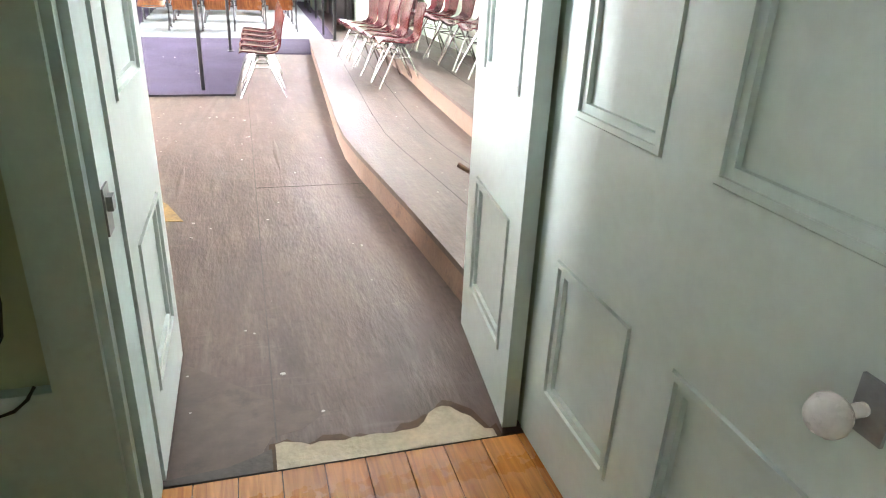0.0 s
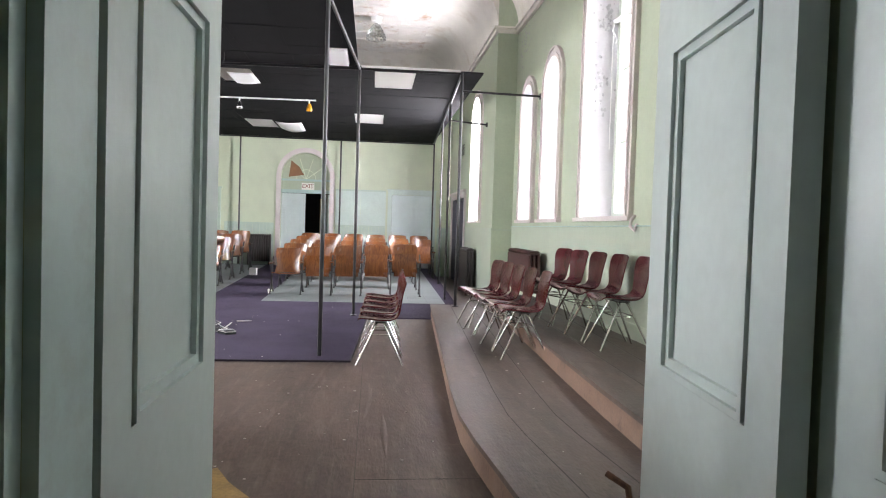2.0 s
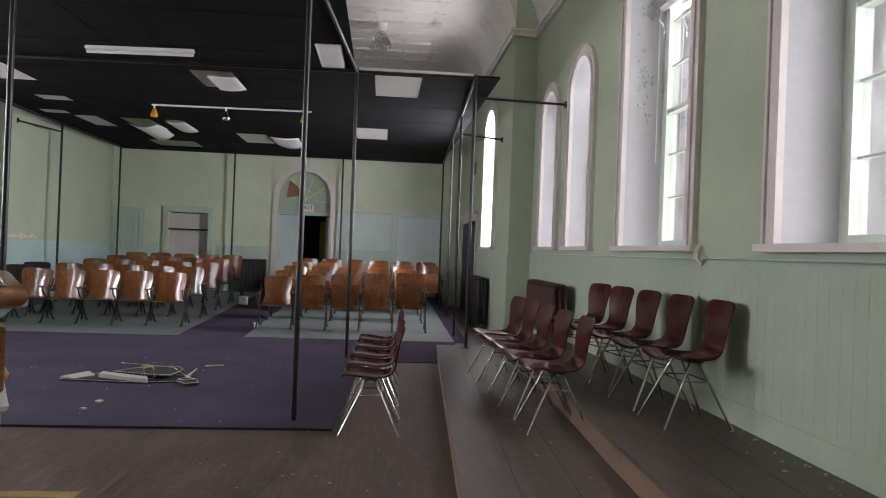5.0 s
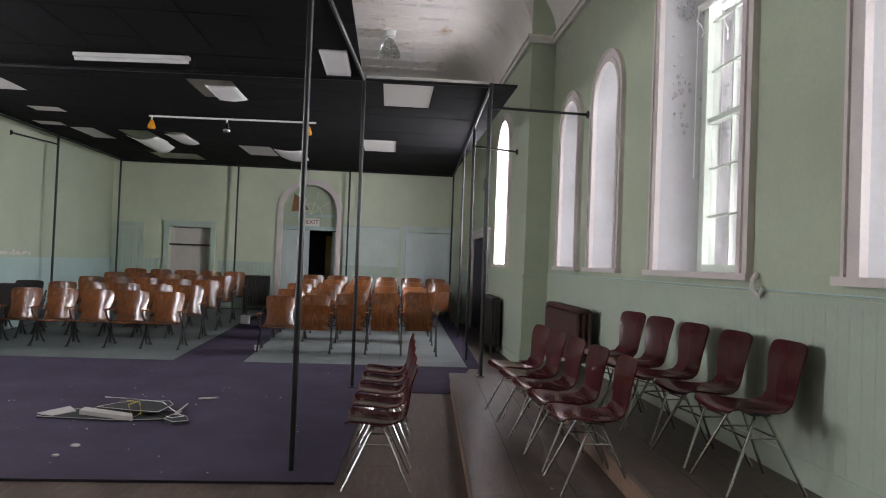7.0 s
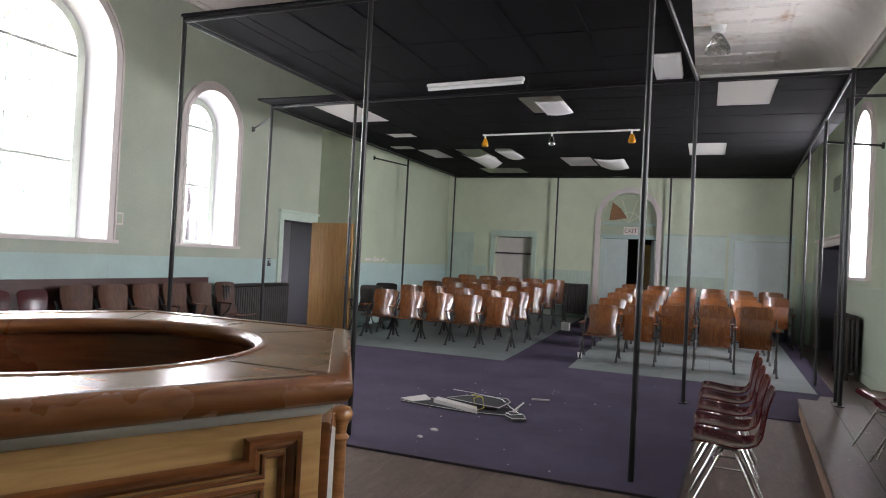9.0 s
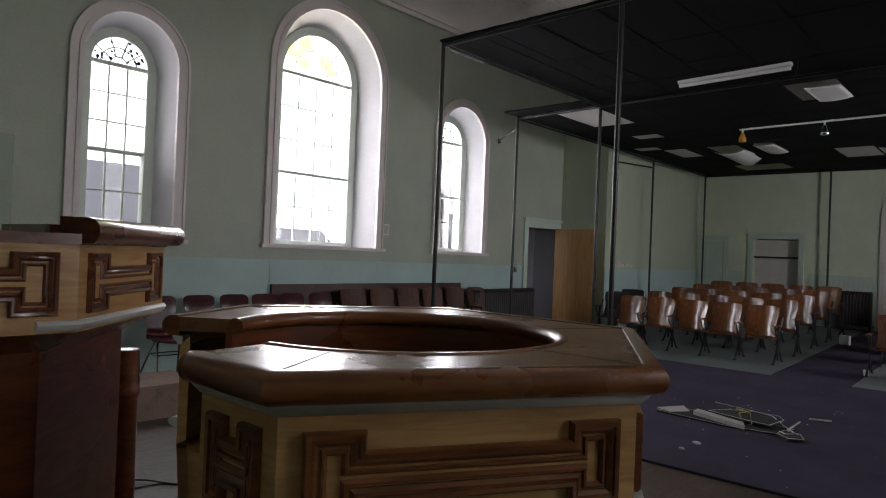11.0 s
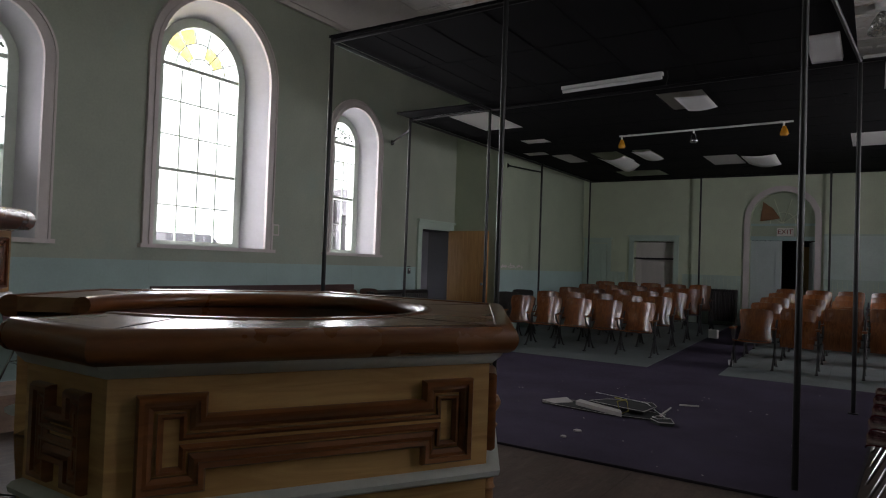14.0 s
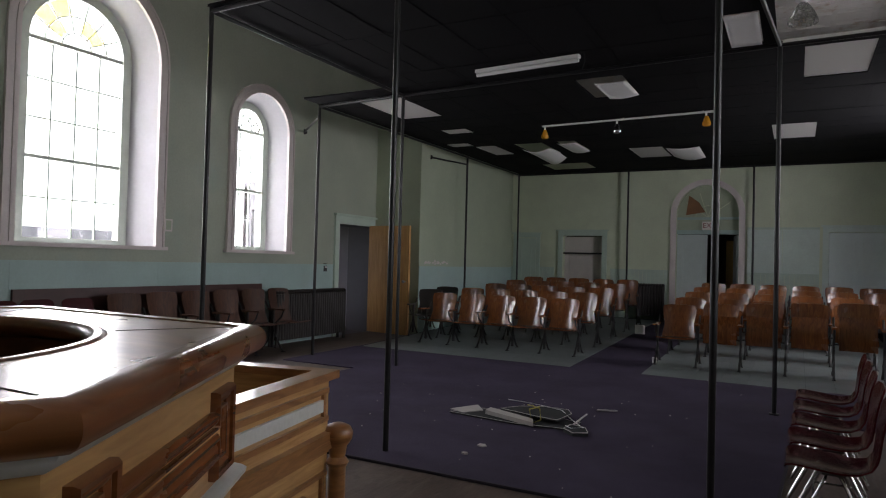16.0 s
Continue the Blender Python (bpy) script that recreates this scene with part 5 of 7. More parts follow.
for label, group, size, spots in GROUPS:
    for x, y, z, a in spots:
        m = pose(x, y, z, 0, 0, a + random.uniform(-1.5, 1.5)) @ Matrix.Diagonal((size, size, size, 1))
        if first is None:
            first = shell_chair(label, group, m)
        else:
            tagged(copy_thing(first, m @ Matrix.Diagonal((1 / 0.93, 1 / 0.93, 1 / 0.93, 1))), label, group=group)


# ---- panelled court furniture ----
def offset_poly(pts, d):
    """Moves each side of a right-angled outline inwards by d (outline runs anticlockwise)."""
    n, out = len(pts), []
    for i in range(n):
        p, c, q = Vector(pts[i - 1]), Vector(pts[i]), Vector(pts[(i + 1) % n])
        e, f = (c - p).normalized(), (q - c).normalized()
        out.append(tuple(c + Vector((-e.y, e.x)) * d + Vector((-f.y, f.x)) * d))
    return out


def key_moulding(bm, m, w, h, sq, nt):
    """A raised key-patterned panel moulding, lying in the plane of m, its face towards +z of m."""
    o = [(0, 0), (sq, 0), (sq, nt), (w - sq, nt), (w - sq, 0), (w, 0), (w, h), (w - sq, h), (w - sq, h - nt), (sq, h - nt), (sq, h), (0, h)]
    for d0, d1, z0, z1 in ((0.0, 0.004, 0.010, 0.016), (0.004, 0.011, 0.016, 0.014), (0.011, 0.017, 0.008, 0.010), (0.017, 0.024, 0.010, 0.005), (0.029, 0.033, 0.009, 0.009), (0.033, 0.038, 0.008, 0.003)):
        a, b = offset_poly(o, d0), offset_poly(o, d1)
        n = len(o)
        va = [bm.verts.new(m @ Vector((x, y, z0))) for x, y in a]
        vb = [bm.verts.new(m @ Vector((x, y, z1))) for x, y in b]
        ga = [bm.verts.new(m @ Vector((x, y, -0.001))) for x, y in a]
        gb = [bm.verts.new(m @ Vector((x, y, -0.001))) for x, y in b]
        for i in range(n):
            j = (i + 1) % n
            bm.faces.new((va[i], va[j], vb[j], vb[i]))
            bm.faces.new((ga[i], ga[j], va[j], va[i]))
            bm.faces.new((vb[i], vb[j], gb[j], gb[i]))


def sweep(bm, path, prof, centre, apothem):
    """Carries a profile of (outward offset, height) along a polygon centred on a point."""
    rows = []
    for x, y in path:
        rows.append([bm.verts.new((centre[0] + (x - centre[0]) * (apothem + d) / apothem, centre[1] + (y - centre[1]) * (apothem + d) / apothem, z)) for d, z in prof])
    for a, b in zip(rows, rows[1:]):
        for i in range(len(prof) - 1):
            f = bm.faces.new((a[i], b[i], b[i + 1], a[i + 1]))
            f.smooth = True
    bm.faces.new(rows[0])
    bm.faces.new(rows[-1][::-1])


def face_matrix(p, q, centre, z, inset):
    """Plane of a side running from p to q: x along it, y up, z outwards."""
    p, q, c = Vector(p), Vector(q), Vector(centre)
    d = (q - p).normalized()
    n = Vector((d.y, -d.x))
    if n.dot((p + q) / 2 - c) < 0:
        n = -n
    m = Matrix.Identity(4)
    m.col[0] = (d.x, d.y, 0, 0)
    m.col[1] = (0, 0, 1, 0)
    m.col[2] = (n.x, n.y, 0, 0)
    o = p + n * inset
    m.col[3] = (o.x, o.y, z, 1)
    return m


COLUMN = [(0.060, 0.0), (0.060, 0.06), (0.052, 0.07), (0.052, 0.10), (0.046, 0.115), (0.046, 0.40), (0.043, 0.70), (0.050, 0.708), (0.053, 0.718), (0.050, 0.728), (0.043, 0.736), (0.045, 0.775), (0.052, 0.805), (0.064, 0.826), (0.072, 0.832), (0.072, 0.875)]
SC, SR, STURN = (-1.132, 5.135), 0.668, 0.0
SA = SR * math.cos(math.pi / 6)
HEX = [(SC[0] + SR * math.cos(math.radians(STURN + 60 * k)), SC[1] + SR * math.sin(math.radians(STURN + 60 * k))) for k in range(6)]


def lerp2(p, q, f):
    return (p[0] + (q[0] - p[0]) * f, p[1] + (q[1] - p[1]) * f)


SPATH = [lerp2(HEX[5], HEX[4], 0.36), HEX[5], HEX[0], HEX[1], HEX[2], HEX[3], lerp2(HEX[3], HEX[4], 0.58)]
stand = thing("witness_stand", "six-sided oak witness stand with polished top and dark key-pattern mouldings", "witness stand")
TOPZ = 1.236
bm = bmesh.new()
rows = []
for p, q in zip(SPATH, SPATH[1:]):
    for k in range(8):
        rows.append(lerp2(p, q, k / 8))
rows.append(SPATH[-1])
vs = []
for x, y in rows:
    d = Vector((x - SC[0], y - SC[1]))
    f = (SA - 0.028) / SA
    o = Vector(SC) + d * f
    i = Vector(SC) + d.normalized() * 0.405
    vs.append([bm.verts.new((*p, z)) for p, z in ((i, TOPZ - 0.035), (i, TOPZ), (o, TOPZ), (o, TOPZ - 0.035))])
for a, b in zip(vs, vs[1:]):
    for k in range(4):
        bm.faces.new((a[k], b[k], b[(k + 1) % 4], a[(k + 1) % 4]))
bm.faces.new(vs[0])
bm.faces.new(vs[-1][::-1])
part("top", bm, M_DESKTOP, stand, "polished worn brown top")
for nm, prof, mt, lb in (("nosing", [(-0.03, 1.230), (-0.026, 1.239)] + [(-0.010 + 0.026 * math.cos(math.radians(a)), 1.214 + 0.026 * math.sin(math.radians(a))) for a in range(85, -91, -15)] + [(-0.03, 1.188)], M_NOSE, "rounded chestnut-brown nosing"),
                         ("cove", [(-0.04, 1.188), (-0.012, 1.187), (-0.016, 1.180), (-0.024, 1.173), (-0.030, 1.167), (-0.04, 1.165)], M_GREYP, "grey painted cove moulding"),
                         ("board", [(-0.06, 1.188), (-0.035, 1.167), (-0.035, 0.915), (-0.06, 0.915)], M_OAK, "golden oak face boards"),
                         ("bead", [(-0.035, 0.983), (-0.018, 0.982), (-0.010, 0.976), (-0.012, 0.967), (-0.022, 0.961), (-0.035, 0.958)], M_GREYP, "grey painted bead")):
    bm = bmesh.new()
    sweep(bm, SPATH, prof, SC, SA)
    part(nm, bm, mt, stand, lb)
INS = [lerp2(SC, p, (SA - 0.035) / SA) for p in SPATH]
for i, (p, q) in enumerate(zip(INS, INS[1:])):
    L = (Vector(q) - Vector(p)).length
    m = face_matrix(p, q, SC, 0.996, 0.0)
    mar = 0.038
    bm = bmesh.new()
    key_moulding(bm, m @ Matrix.Translation((mar, 0, 0)), L - 2 * mar, 0.146, min(0.098, (L - 2 * mar) * 0.36), 0.032)
    part("key_moulding", bm, M_NOSE, stand, "chestnut-brown key-pattern moulding")
bm = bmesh.new()
vs = []
n = 40
a0, a1 = math.atan2(SPATH[0][1] - SC[1], SPATH[0][0] - SC[0]), math.atan2(SPATH[-1][1] - SC[1], SPATH[-1][0] - SC[0])
if a1 < a0:
    a1 += 2 * math.pi
for k in range(n + 1):
    a = a0 + (a1 - a0) * k / n
    d = Vector((math.cos(a), math.sin(a)))
    vs.append([bm.verts.new((*(Vector(SC) + d * r), z)) for r, z in ((0.412, 0.02), (0.412, TOPZ - 0.02), (0.428, TOPZ - 0.02), (0.428, 0.02))])
for a, b in zip(vs, vs[1:]):
    for k in range(4):
        f = bm.faces.new((a[k], b[k], b[(k + 1) % 4], a[(k + 1) % 4]))
        f.smooth = k in (0, 2)
bm.faces.new(vs[0])
bm.faces.new(vs[-1][::-1])
part("inner_wall", bm, M_MAHOG, stand, "curved dark inner lining")
bm = bmesh.new()
ring = []
for k in range(n + 1):
    a = a0 + (a1 - a0) * k / n
    d = Vector((math.cos(a), math.sin(a)))
    ring.append([bm.verts.new((*(Vector(SC) + d * (0.404 + 0.020 * math.cos(b))), TOPZ - 0.016 + 0.020 * math.sin(b))) for b in (math.pi * 2 * q / 10 for q in range(10))])
for a, b in zip(ring, ring[1:]):
    for k in range(10):
        f = bm.faces.new((a[k], b[k], b[(k + 1) % 10], a[(k + 1) % 10]))
        f.smooth = True
bm.faces.new(ring[0])
bm.faces.new(ring[-1][::-1])
part("inner_lip", bm, M_NOSE, stand, "rounded red-brown lip round the opening")
bm = bmesh.new()
for px, py, qx, qy in [(*lerp2(SC, HEX[k], 0.64), *lerp2(SC, HEX[k], 0.955)) for k in (5, 0, 1, 2, 3)]:
    d = (Vector((qx, qy)) - Vector((px, py))).normalized()
    w = Vector((-d.y, d.x)) * 0.0012
    prism(bm, [(px - w.x, py - w.y), (qx - w.x, qy - w.y), (qx + w.x, qy + w.y), (px + w.x, py + w.y)], TOPZ + 0.0002, TOPZ + 0.0008)
part("top_joint", bm, M_DARK, stand, "dark open mitre joints")
bm = bmesh.new()
sweep(bm, SPATH, [(-0.06, 0.93), (-0.035, 0.915), (-0.08, 0.90), (-0.14, 0.89), (-0.14, 0.10), (-0.11, 0.09), (-0.11, 0.0), (-0.16, 0.0)], SC, SA)
part("lower_body", bm, M_OAK, stand, "recessed lower panels")
LOW = [lerp2(SC, p, (SA - 0.14) / SA) for p in SPATH]
for p, q in zip(LOW, LOW[1:]):
    L = (Vector(q) - Vector(p)).length
    if L < 0.3:
        continue
    m = face_matrix(p, q, SC, 0.16, 0.0)
    bm = bmesh.new()
    c, r = L / 2, L / 2 - 0.12
    tube(bm, [m @ Vector((c - r, 0.0, 0.004))] + [m @ Vector((c - r * math.cos(math.pi * k / 14), 0.26 + r * math.sin(math.pi * k / 14), 0.004)) for k in range(15)] + [m @ Vector((c + r, 0.0, 0.004))], 0.014, 6)
    part("arch_moulding", bm, M_MAHOG, stand, "dark arched moulding")
    bm = bmesh.new()
    for u0, u1, v0, v1 in ((0.09, L - 0.09, 0.60, 0.63), (0.09, 0.115, 0.53, 0.60), (L - 0.115, L - 0.09, 0.53, 0.60)):
        box(bm, u0, u1, v0, v1, -0.002, 0.014, m)
    for u in (0.10, L - 0.10):
        box(bm, u - 0.028, u + 0.028, 0.48, 0.535, -0.002, 0.018, m)
        rod(bm, m @ Vector((u, 0.507, 0.018)), m @ Vector((u, 0.507, 0.026)), 0.02, 12, 0.012)
    part("rosette_block", bm, M_MAHOG, stand, "carved rosette blocks")
for k in (5, 0, 1, 2, 3):
    p = lerp2(SC, HEX[k], (SA - 0.105) / SA)
    bm = bmesh.new()
    lathe(bm, [(r, h * 1.045) for r, h in COLUMN], p[0], p[1], 18)
    part("column", bm, M_MAHOG, stand, "turned red-brown corner column")

# the higher bench, with a broken front edge and a pane of glass standing on it
bench = thing("judge_bench", "tall oak court bench with key-pattern panels and broken trim", "bench")
BC, BA = (-2.70, 4.38), 0.80
OCT = [(BC[0] + BA / math.cos(math.pi / 8) * math.cos(math.radians(-67.5 + 45 * k)), BC[1] + BA / math.cos(math.pi / 8) * math.sin(math.radians(-67.5 + 45 * k))) for k in range(8)]
BPATH = [OCT[0], lerp2(OCT[0], OCT[1], 1.0), OCT[2], OCT[3], OCT[4]]
BZ = 1.435
bm = bmesh.new()
prism(bm, [lerp2(BC, p, 0.97) for p in BPATH] + [(-3.35, OCT[4][1] - 0.02), (-3.35, OCT[0][1])], BZ - 0.03, BZ)
part("top", bm, M_MAHOG, bench)
bm = bmesh.new()
sweep(bm, BPATH, [(-0.06, BZ - 0.03), (-0.03, BZ - 0.03), (-0.03, 1.165), (-0.06, 1.165)], BC, BA)
part("board", bm, M_OAK, bench, "golden oak face boards")
bm = bmesh.new()
sweep(bm, BPATH[2:], [(-0.10, BZ + 0.002), (-0.10, BZ + 0.048), (0.0, BZ + 0.046), (0.018, BZ + 0.040), (0.031, BZ + 0.026), (0.034, BZ + 0.008), (0.030, BZ - 0.010), (0.016, BZ - 0.024), (-0.04, BZ - 0.028)], BC, BA)
part("nosing", bm, M_MAHOG, bench, "rounded red-brown nosing")
bm = bmesh.new()
sweep(bm, [lerp2(OCT[1], OCT[2], 0.84)] + BPATH[2:], [(-0.03, 1.20), (-0.022, 1.198), (-0.017, 1.188), (-0.021, 1.176), (-0.03, 1.17)], BC, BA)
part("bead", bm, M_GREYP, bench, "grey painted bead, snapped off along the front")
for p, q in zip(BPATH, BPATH[1:]):
    p, q = lerp2(BC, p, (BA - 0.03) / BA), lerp2(BC, q, (BA - 0.03) / BA)
    L = (Vector(q) - Vector(p)).length
    bm = bmesh.new()
    key_moulding(bm, face_matrix(p, q, BC, 1.213, 0.0) @ Matrix.Translation((0.05, 0, 0)), L - 0.10, 0.17, 0.115, 0.04)
    part("key_moulding", bm, M_MAHOG, bench, "dark red-brown key-pattern moulding")
bm = bmesh.new()
sweep(bm, BPATH, [(-0.06, 1.165), (-0.05, 1.165), (-0.15, 1.10), (-0.15, 0.0), (-0.20, 0.0)], BC, BA)
part("lower_body", bm, M_MAHOG, bench, "dark recessed lower body")
bm = bmesh.new()
lathe(bm, [(r * 0.95, h * 1.17) for r, h in COLUMN[:10]] + [(0.040, 1.0), (0.040, 1.005)], -2.58, 5.12, 18)
part("column", bm, M_MAHOG, bench, "broken corner column without its capital")
M_CLEAR = clear_glass("loose_glass", (0.93, 0.97, 0.95), 0.03)
bm = bmesh.new()
box(bm, -0.003, 0.0, -1.0, 0.0, BZ, BZ + 0.30, pose(-2.33, 4.64, 0, 0, 0, 8.2))
tagged(link("glass_pane", bm, M_CLEAR), "loose pane of clear glass standing on the bench top", "glass pane")
bm = bmesh.new()
box(bm, -2.5, -2.05, 4.66, 4.75, BZ, BZ + 0.025, None)
tagged(link("wood_batten", bm, M_MAHOG, 0.004), "loose dark batten lying on the bench top", "batten")

# the lower desk behind the stand
desk = thing("clerk_desk", "low oak clerk desk with an open top and white strip", "desk")
DM = pose(-1.46, 6.80, 0, 0, 0, 11)


def dbox(bm, x0, x1, y0, y1, z0, z1):
    box(bm, x0, x1, y0, y1, z0, z1, DM)


bm = bmesh.new()
dbox(bm, -0.05, 0.03, -0.86, 0.03, 0.915, 0.945)
dbox(bm, -0.75, -0.70, -0.86, 0.03, 0.915, 0.945)
dbox(bm, -0.70, -0.05, -0.04, 0.03, 0.915, 0.945)
dbox(bm, -0.70, -0.05, -0.86, -0.80, 0.915, 0.945)
part("top_frame", bm, M_MIDOAK, desk, "red-brown top edge", 0.006)
bm = bmesh.new()
dbox(bm, -0.03, 0.0, -0.85, 0.0, 0.0, 0.915)
dbox(bm, -0.73, -0.03, -0.03, 0.0, 0.0, 0.915)
dbox(bm, -0.73, -0.70, -0.85, -0.03, 0.0, 0.915)
dbox(bm, -0.70, -0.03, -0.82, -0.03, 0.70, 0.72)
part("carcass", bm, M_OAK, desk)
bm = bmesh.new()
dbox(bm, 0.0, 0.012, -0.80, -0.06, 0.80, 0.845)
part("white_strip", bm, M_GREYP, desk, "pale painted strip")
bm = bmesh.new()
for z0, z1, d in ((0.865, 0.885, 0.014), (0.762, 0.782, 0.014), (0.66, 0.72, 0.03), (0.645, 0.66, 0.018), (0.56, 0.575, 0.014), (0.08, 0.095, 0.014)):
    dbox(bm, 0.0, d, -0.85, -0.02, z0, z1)
for y in (-0.81, -0.05):
    dbox(bm, 0.0, 0.013, y - 0.008, y + 0.008, 0.095, 0.56)
    dbox(bm, 0.0, 0.013, y - 0.008, y + 0.008, 0.782, 0.865)
part("mouldings", bm, M_MIDOAK, desk, "", 0.003)
bm = bmesh.new()
for g, d in ((0.0, 0.016), (0.016, 0.010)):
    dbox(bm, 0.0, d, -0.68 + g, -0.18 - g, 0.53 - g - 0.014, 0.53 - g)
    dbox(bm, 0.0, d, -0.68 + g, -0.18 - g, 0.11 + g, 0.125 + g)
    dbox(bm, 0.0, d, -0.68 + g, -0.665 + g, 0.125 + g, 0.516 - g)
    dbox(bm, 0.0, d, -0.195 - g, -0.18 - g, 0.125 + g, 0.516 - g)
part("panel_frame", bm, M_MIDOAK, desk, "", 0.002)
bm = bmesh.new()
dbox(bm, 0.0, 0.012, -0.60, -0.28, 0.19, 0.455)
part("white_panel", bm, M_GREYP, desk, "pale painted panel", 0.003)
bm = bmesh.new()
c = DM @ Vector((0.035, 0.02, 0))
lathe(bm, [(0.05, 0), (0.05, 0.06), (0.038, 0.08), (0.034, 0.3), (0.042, 0.31), (0.034, 0.33), (0.033, 0.58), (0.045, 0.60), (0.03, 0.62), (0.036, 0.66), (0.055, 0.69), (0.058, 0.71), (0.045, 0.735), (0.02, 0.745)], c.x, c.y, 16)
part("column", bm, M_MIDOAK, desk, "turned corner column")


# ---- radiators ----
def radiator(label, n, h, d, material, at):
    root = thing("radiator", label, "radiator", "cast iron radiators", at=at)
    bm = bmesh.new()
    w = 0.058
    for s in (-1, 1):
        tube(bm, [(0, s * (d / 2 - 0.035), 0.10), (0, s * (d / 2 - 0.035), h - 0.06)], 0.026, 8)
    tube(bm, [(0, 0, 0.12), (0, 0, h - 0.06)], 0.024, 8)
    for z in (0.11, h - 0.05):
        tube(bm, [(0, -d / 2 + 0.03, z), (0, -d / 4, z + 0.022), (0, d / 4, z + 0.022), (0, d / 2 - 0.03, z)], 0.028, 8)
    sec = part("section", bm, material, root)
    sec.location = (-(n - 1) / 2 * w, 0, 0)
    for i in range(1, n):
        o = sec.copy()
        scene.collection.objects.link(o)
        o.parent = root
        o.location = ((i - (n - 1) / 2) * w, 0, 0)
    for x in (-(n - 1) / 2 * w, (n - 1) / 2 * w):
        for s in (-1, 1):
            bm = bmesh.new()
            rod(bm, (x, s * (d / 2 - 0.035), 0.0), (x, s * (d / 2 - 0.035), 0.10), 0.03, 8, 0.02)
            part("foot", bm, material, root)
    return root


radiator("brown cast iron radiator under the narrow windows", 24, 0.68, 0.20, M_RAD, pose(2.36, 11.75, P2, 0, 0, 90))
radiator("dark cast iron radiator beside the end window", 18, 0.92, 0.18, M_RADD, pose(2.06, 15.5, 0.0, 0, 0, 90))
radiator("dark cast iron radiator beside the side door", 30, 0.86, 0.20, M_RADD, pose(-6.88, 13.32, 0.0, 0, 0, 90))
radiator("dark cast iron radiator against the end wall", 10, 0.80, 0.18, M_RADD, pose(-2.72, 19.78, 0.2, 0, 0, 0))

# ---- lights that hang from the ceilings (switched off) ----
M_TUBE = mat("white_tube_fitting", (0.80, 0.80, 0.78), 0.35, 0.04, 6)
tub = thing("tube_light", "white fluorescent tube fitting hung under the black ceiling", "ceiling light", at=pose(-2.50, 11.42, 3.485, 0, 0, -5))
bm = bmesh.new()
box(bm, -0.61, 0.61, -0.035, 0.035, 0.0, 0.035)
part("housing", bm, M_TUBE, tub, "", 0.006)
bm = bmesh.new()
rod(bm, (-0.60, 0, -0.022), (0.60, 0, -0.022), 0.022, 12)
part("tube", bm, M_TUBE, tub)
bm = bmesh.new()
for x in (-0.58, 0.56):
    rod(bm, (x, 0, 0.03), (x + 0.015, 0, 0.045), 0.004, 6)
tube(bm, [(0.56, 0, 0.03), (0.60, 0.02, 0.08), (0.655, 0.02, 0.06), (0.665, 0.01, -0.03), (0.645, 0.0, -0.12)], 0.006, 6)
part("hanger", bm, M_PIPE, tub)
M_AMBER = mat("amber_lamp_glass", (0.62, 0.27, 0.02), 0.25, 0.08, 10, bump=0.0)
trk = thing("track_light", "white track rail with amber and silver spot lamps", "track light", at=pose(-2.16, 14.48, 3.49, 0, 0, -3.4))
bm = bmesh.new()
box(bm, -1.26, 1.26, -0.018, 0.018, 0.0, 0.022)
for x in (-1.1, 0.0, 1.1):
    rod(bm, (x, 0, 0.022), (x, 0, 0.036), 0.006, 6)
part("track_rail", bm, M_TUBE, trk)
for x, mt in ((-1.22, M_AMBER), (-0.09, M_STEEL), (1.14, M_AMBER)):
    bm = bmesh.new()
    rod(bm, (x, 0, 0.0), (x, 0, -0.06), 0.014, 8)
    stem = part("lamp_stem", bm, M_TUBE, trk)
    bm = bmesh.new()
    lathe(bm, [(0.02, 0.0), (0.034, -0.03), (0.055, -0.09), (0.058, -0.115), (0.045, -0.135), (0.01, -0.14)][::-1], x + 0.01, -0.02, 14, -0.05)
    part("spot_lamp", bm, mt, stem, "amber spot lamp" if mt is M_AMBER else "silver spot lamp")
pend = thing("pendant_lamp", "clear ribbed glass bell lamp on a white ceiling base", "ceiling light", at=pose(0.13, 16.35, 0))
bm = bmesh.new()
lathe(bm, [(0.05, -0.16), (0.06, -0.12), (0.11, -0.10), (0.11, -0.03), (0.13, 0.0)], 0, 0, 20, CEIL)
part("base", bm, M_TUBE, pend)
M_BELL = clear_glass("ribbed_bell_glass", (0.75, 0.77, 0.74), 0.25)
bm = bmesh.new()
prof = [(0.055, -0.14), (0.09, -0.18), (0.14, -0.26), (0.19, -0.36), (0.215, -0.44), (0.21, -0.46)]
rings = [[bm.verts.new((r * math.cos(2 * math.pi * i / 32) * (1 + 0.02 * (i % 2)), r * math.sin(2 * math.pi * i / 32) * (1 + 0.02 * (i % 2)), CEIL + z)) for i in range(32)] for r, z in prof]
for a, b in zip(rings, rings[1:]):
    for i in range(32):
        bm.faces.new((a[i], a[(i + 1) % 32], b[(i + 1) % 32], b[i]))
part("bell_shade", bm, M_BELL, pend, "ribbed clear glass bell")


# ---- debris, marks and small fixtures ----
M_PLASTER = mat("broken_plaster", (0.46, 0.44, 0.41), 0.8, 0.1, 20)
M_YELLOW = mat("faded_yellow_floor_paint", (0.26, 0.175, 0.06), 0.6, 0.3, 8, bump=0.2, stain=(0.09, 0.065, 0.045), stain_amt=0.9, stain_scale=7)
M_SHEET = mat("dusty_white_plastic", (0.42, 0.40, 0.38), 0.5, 0.12, 6, bump=0.1, stain=(0.25, 0.22, 0.19), stain_amt=0.5, stain_scale=6)
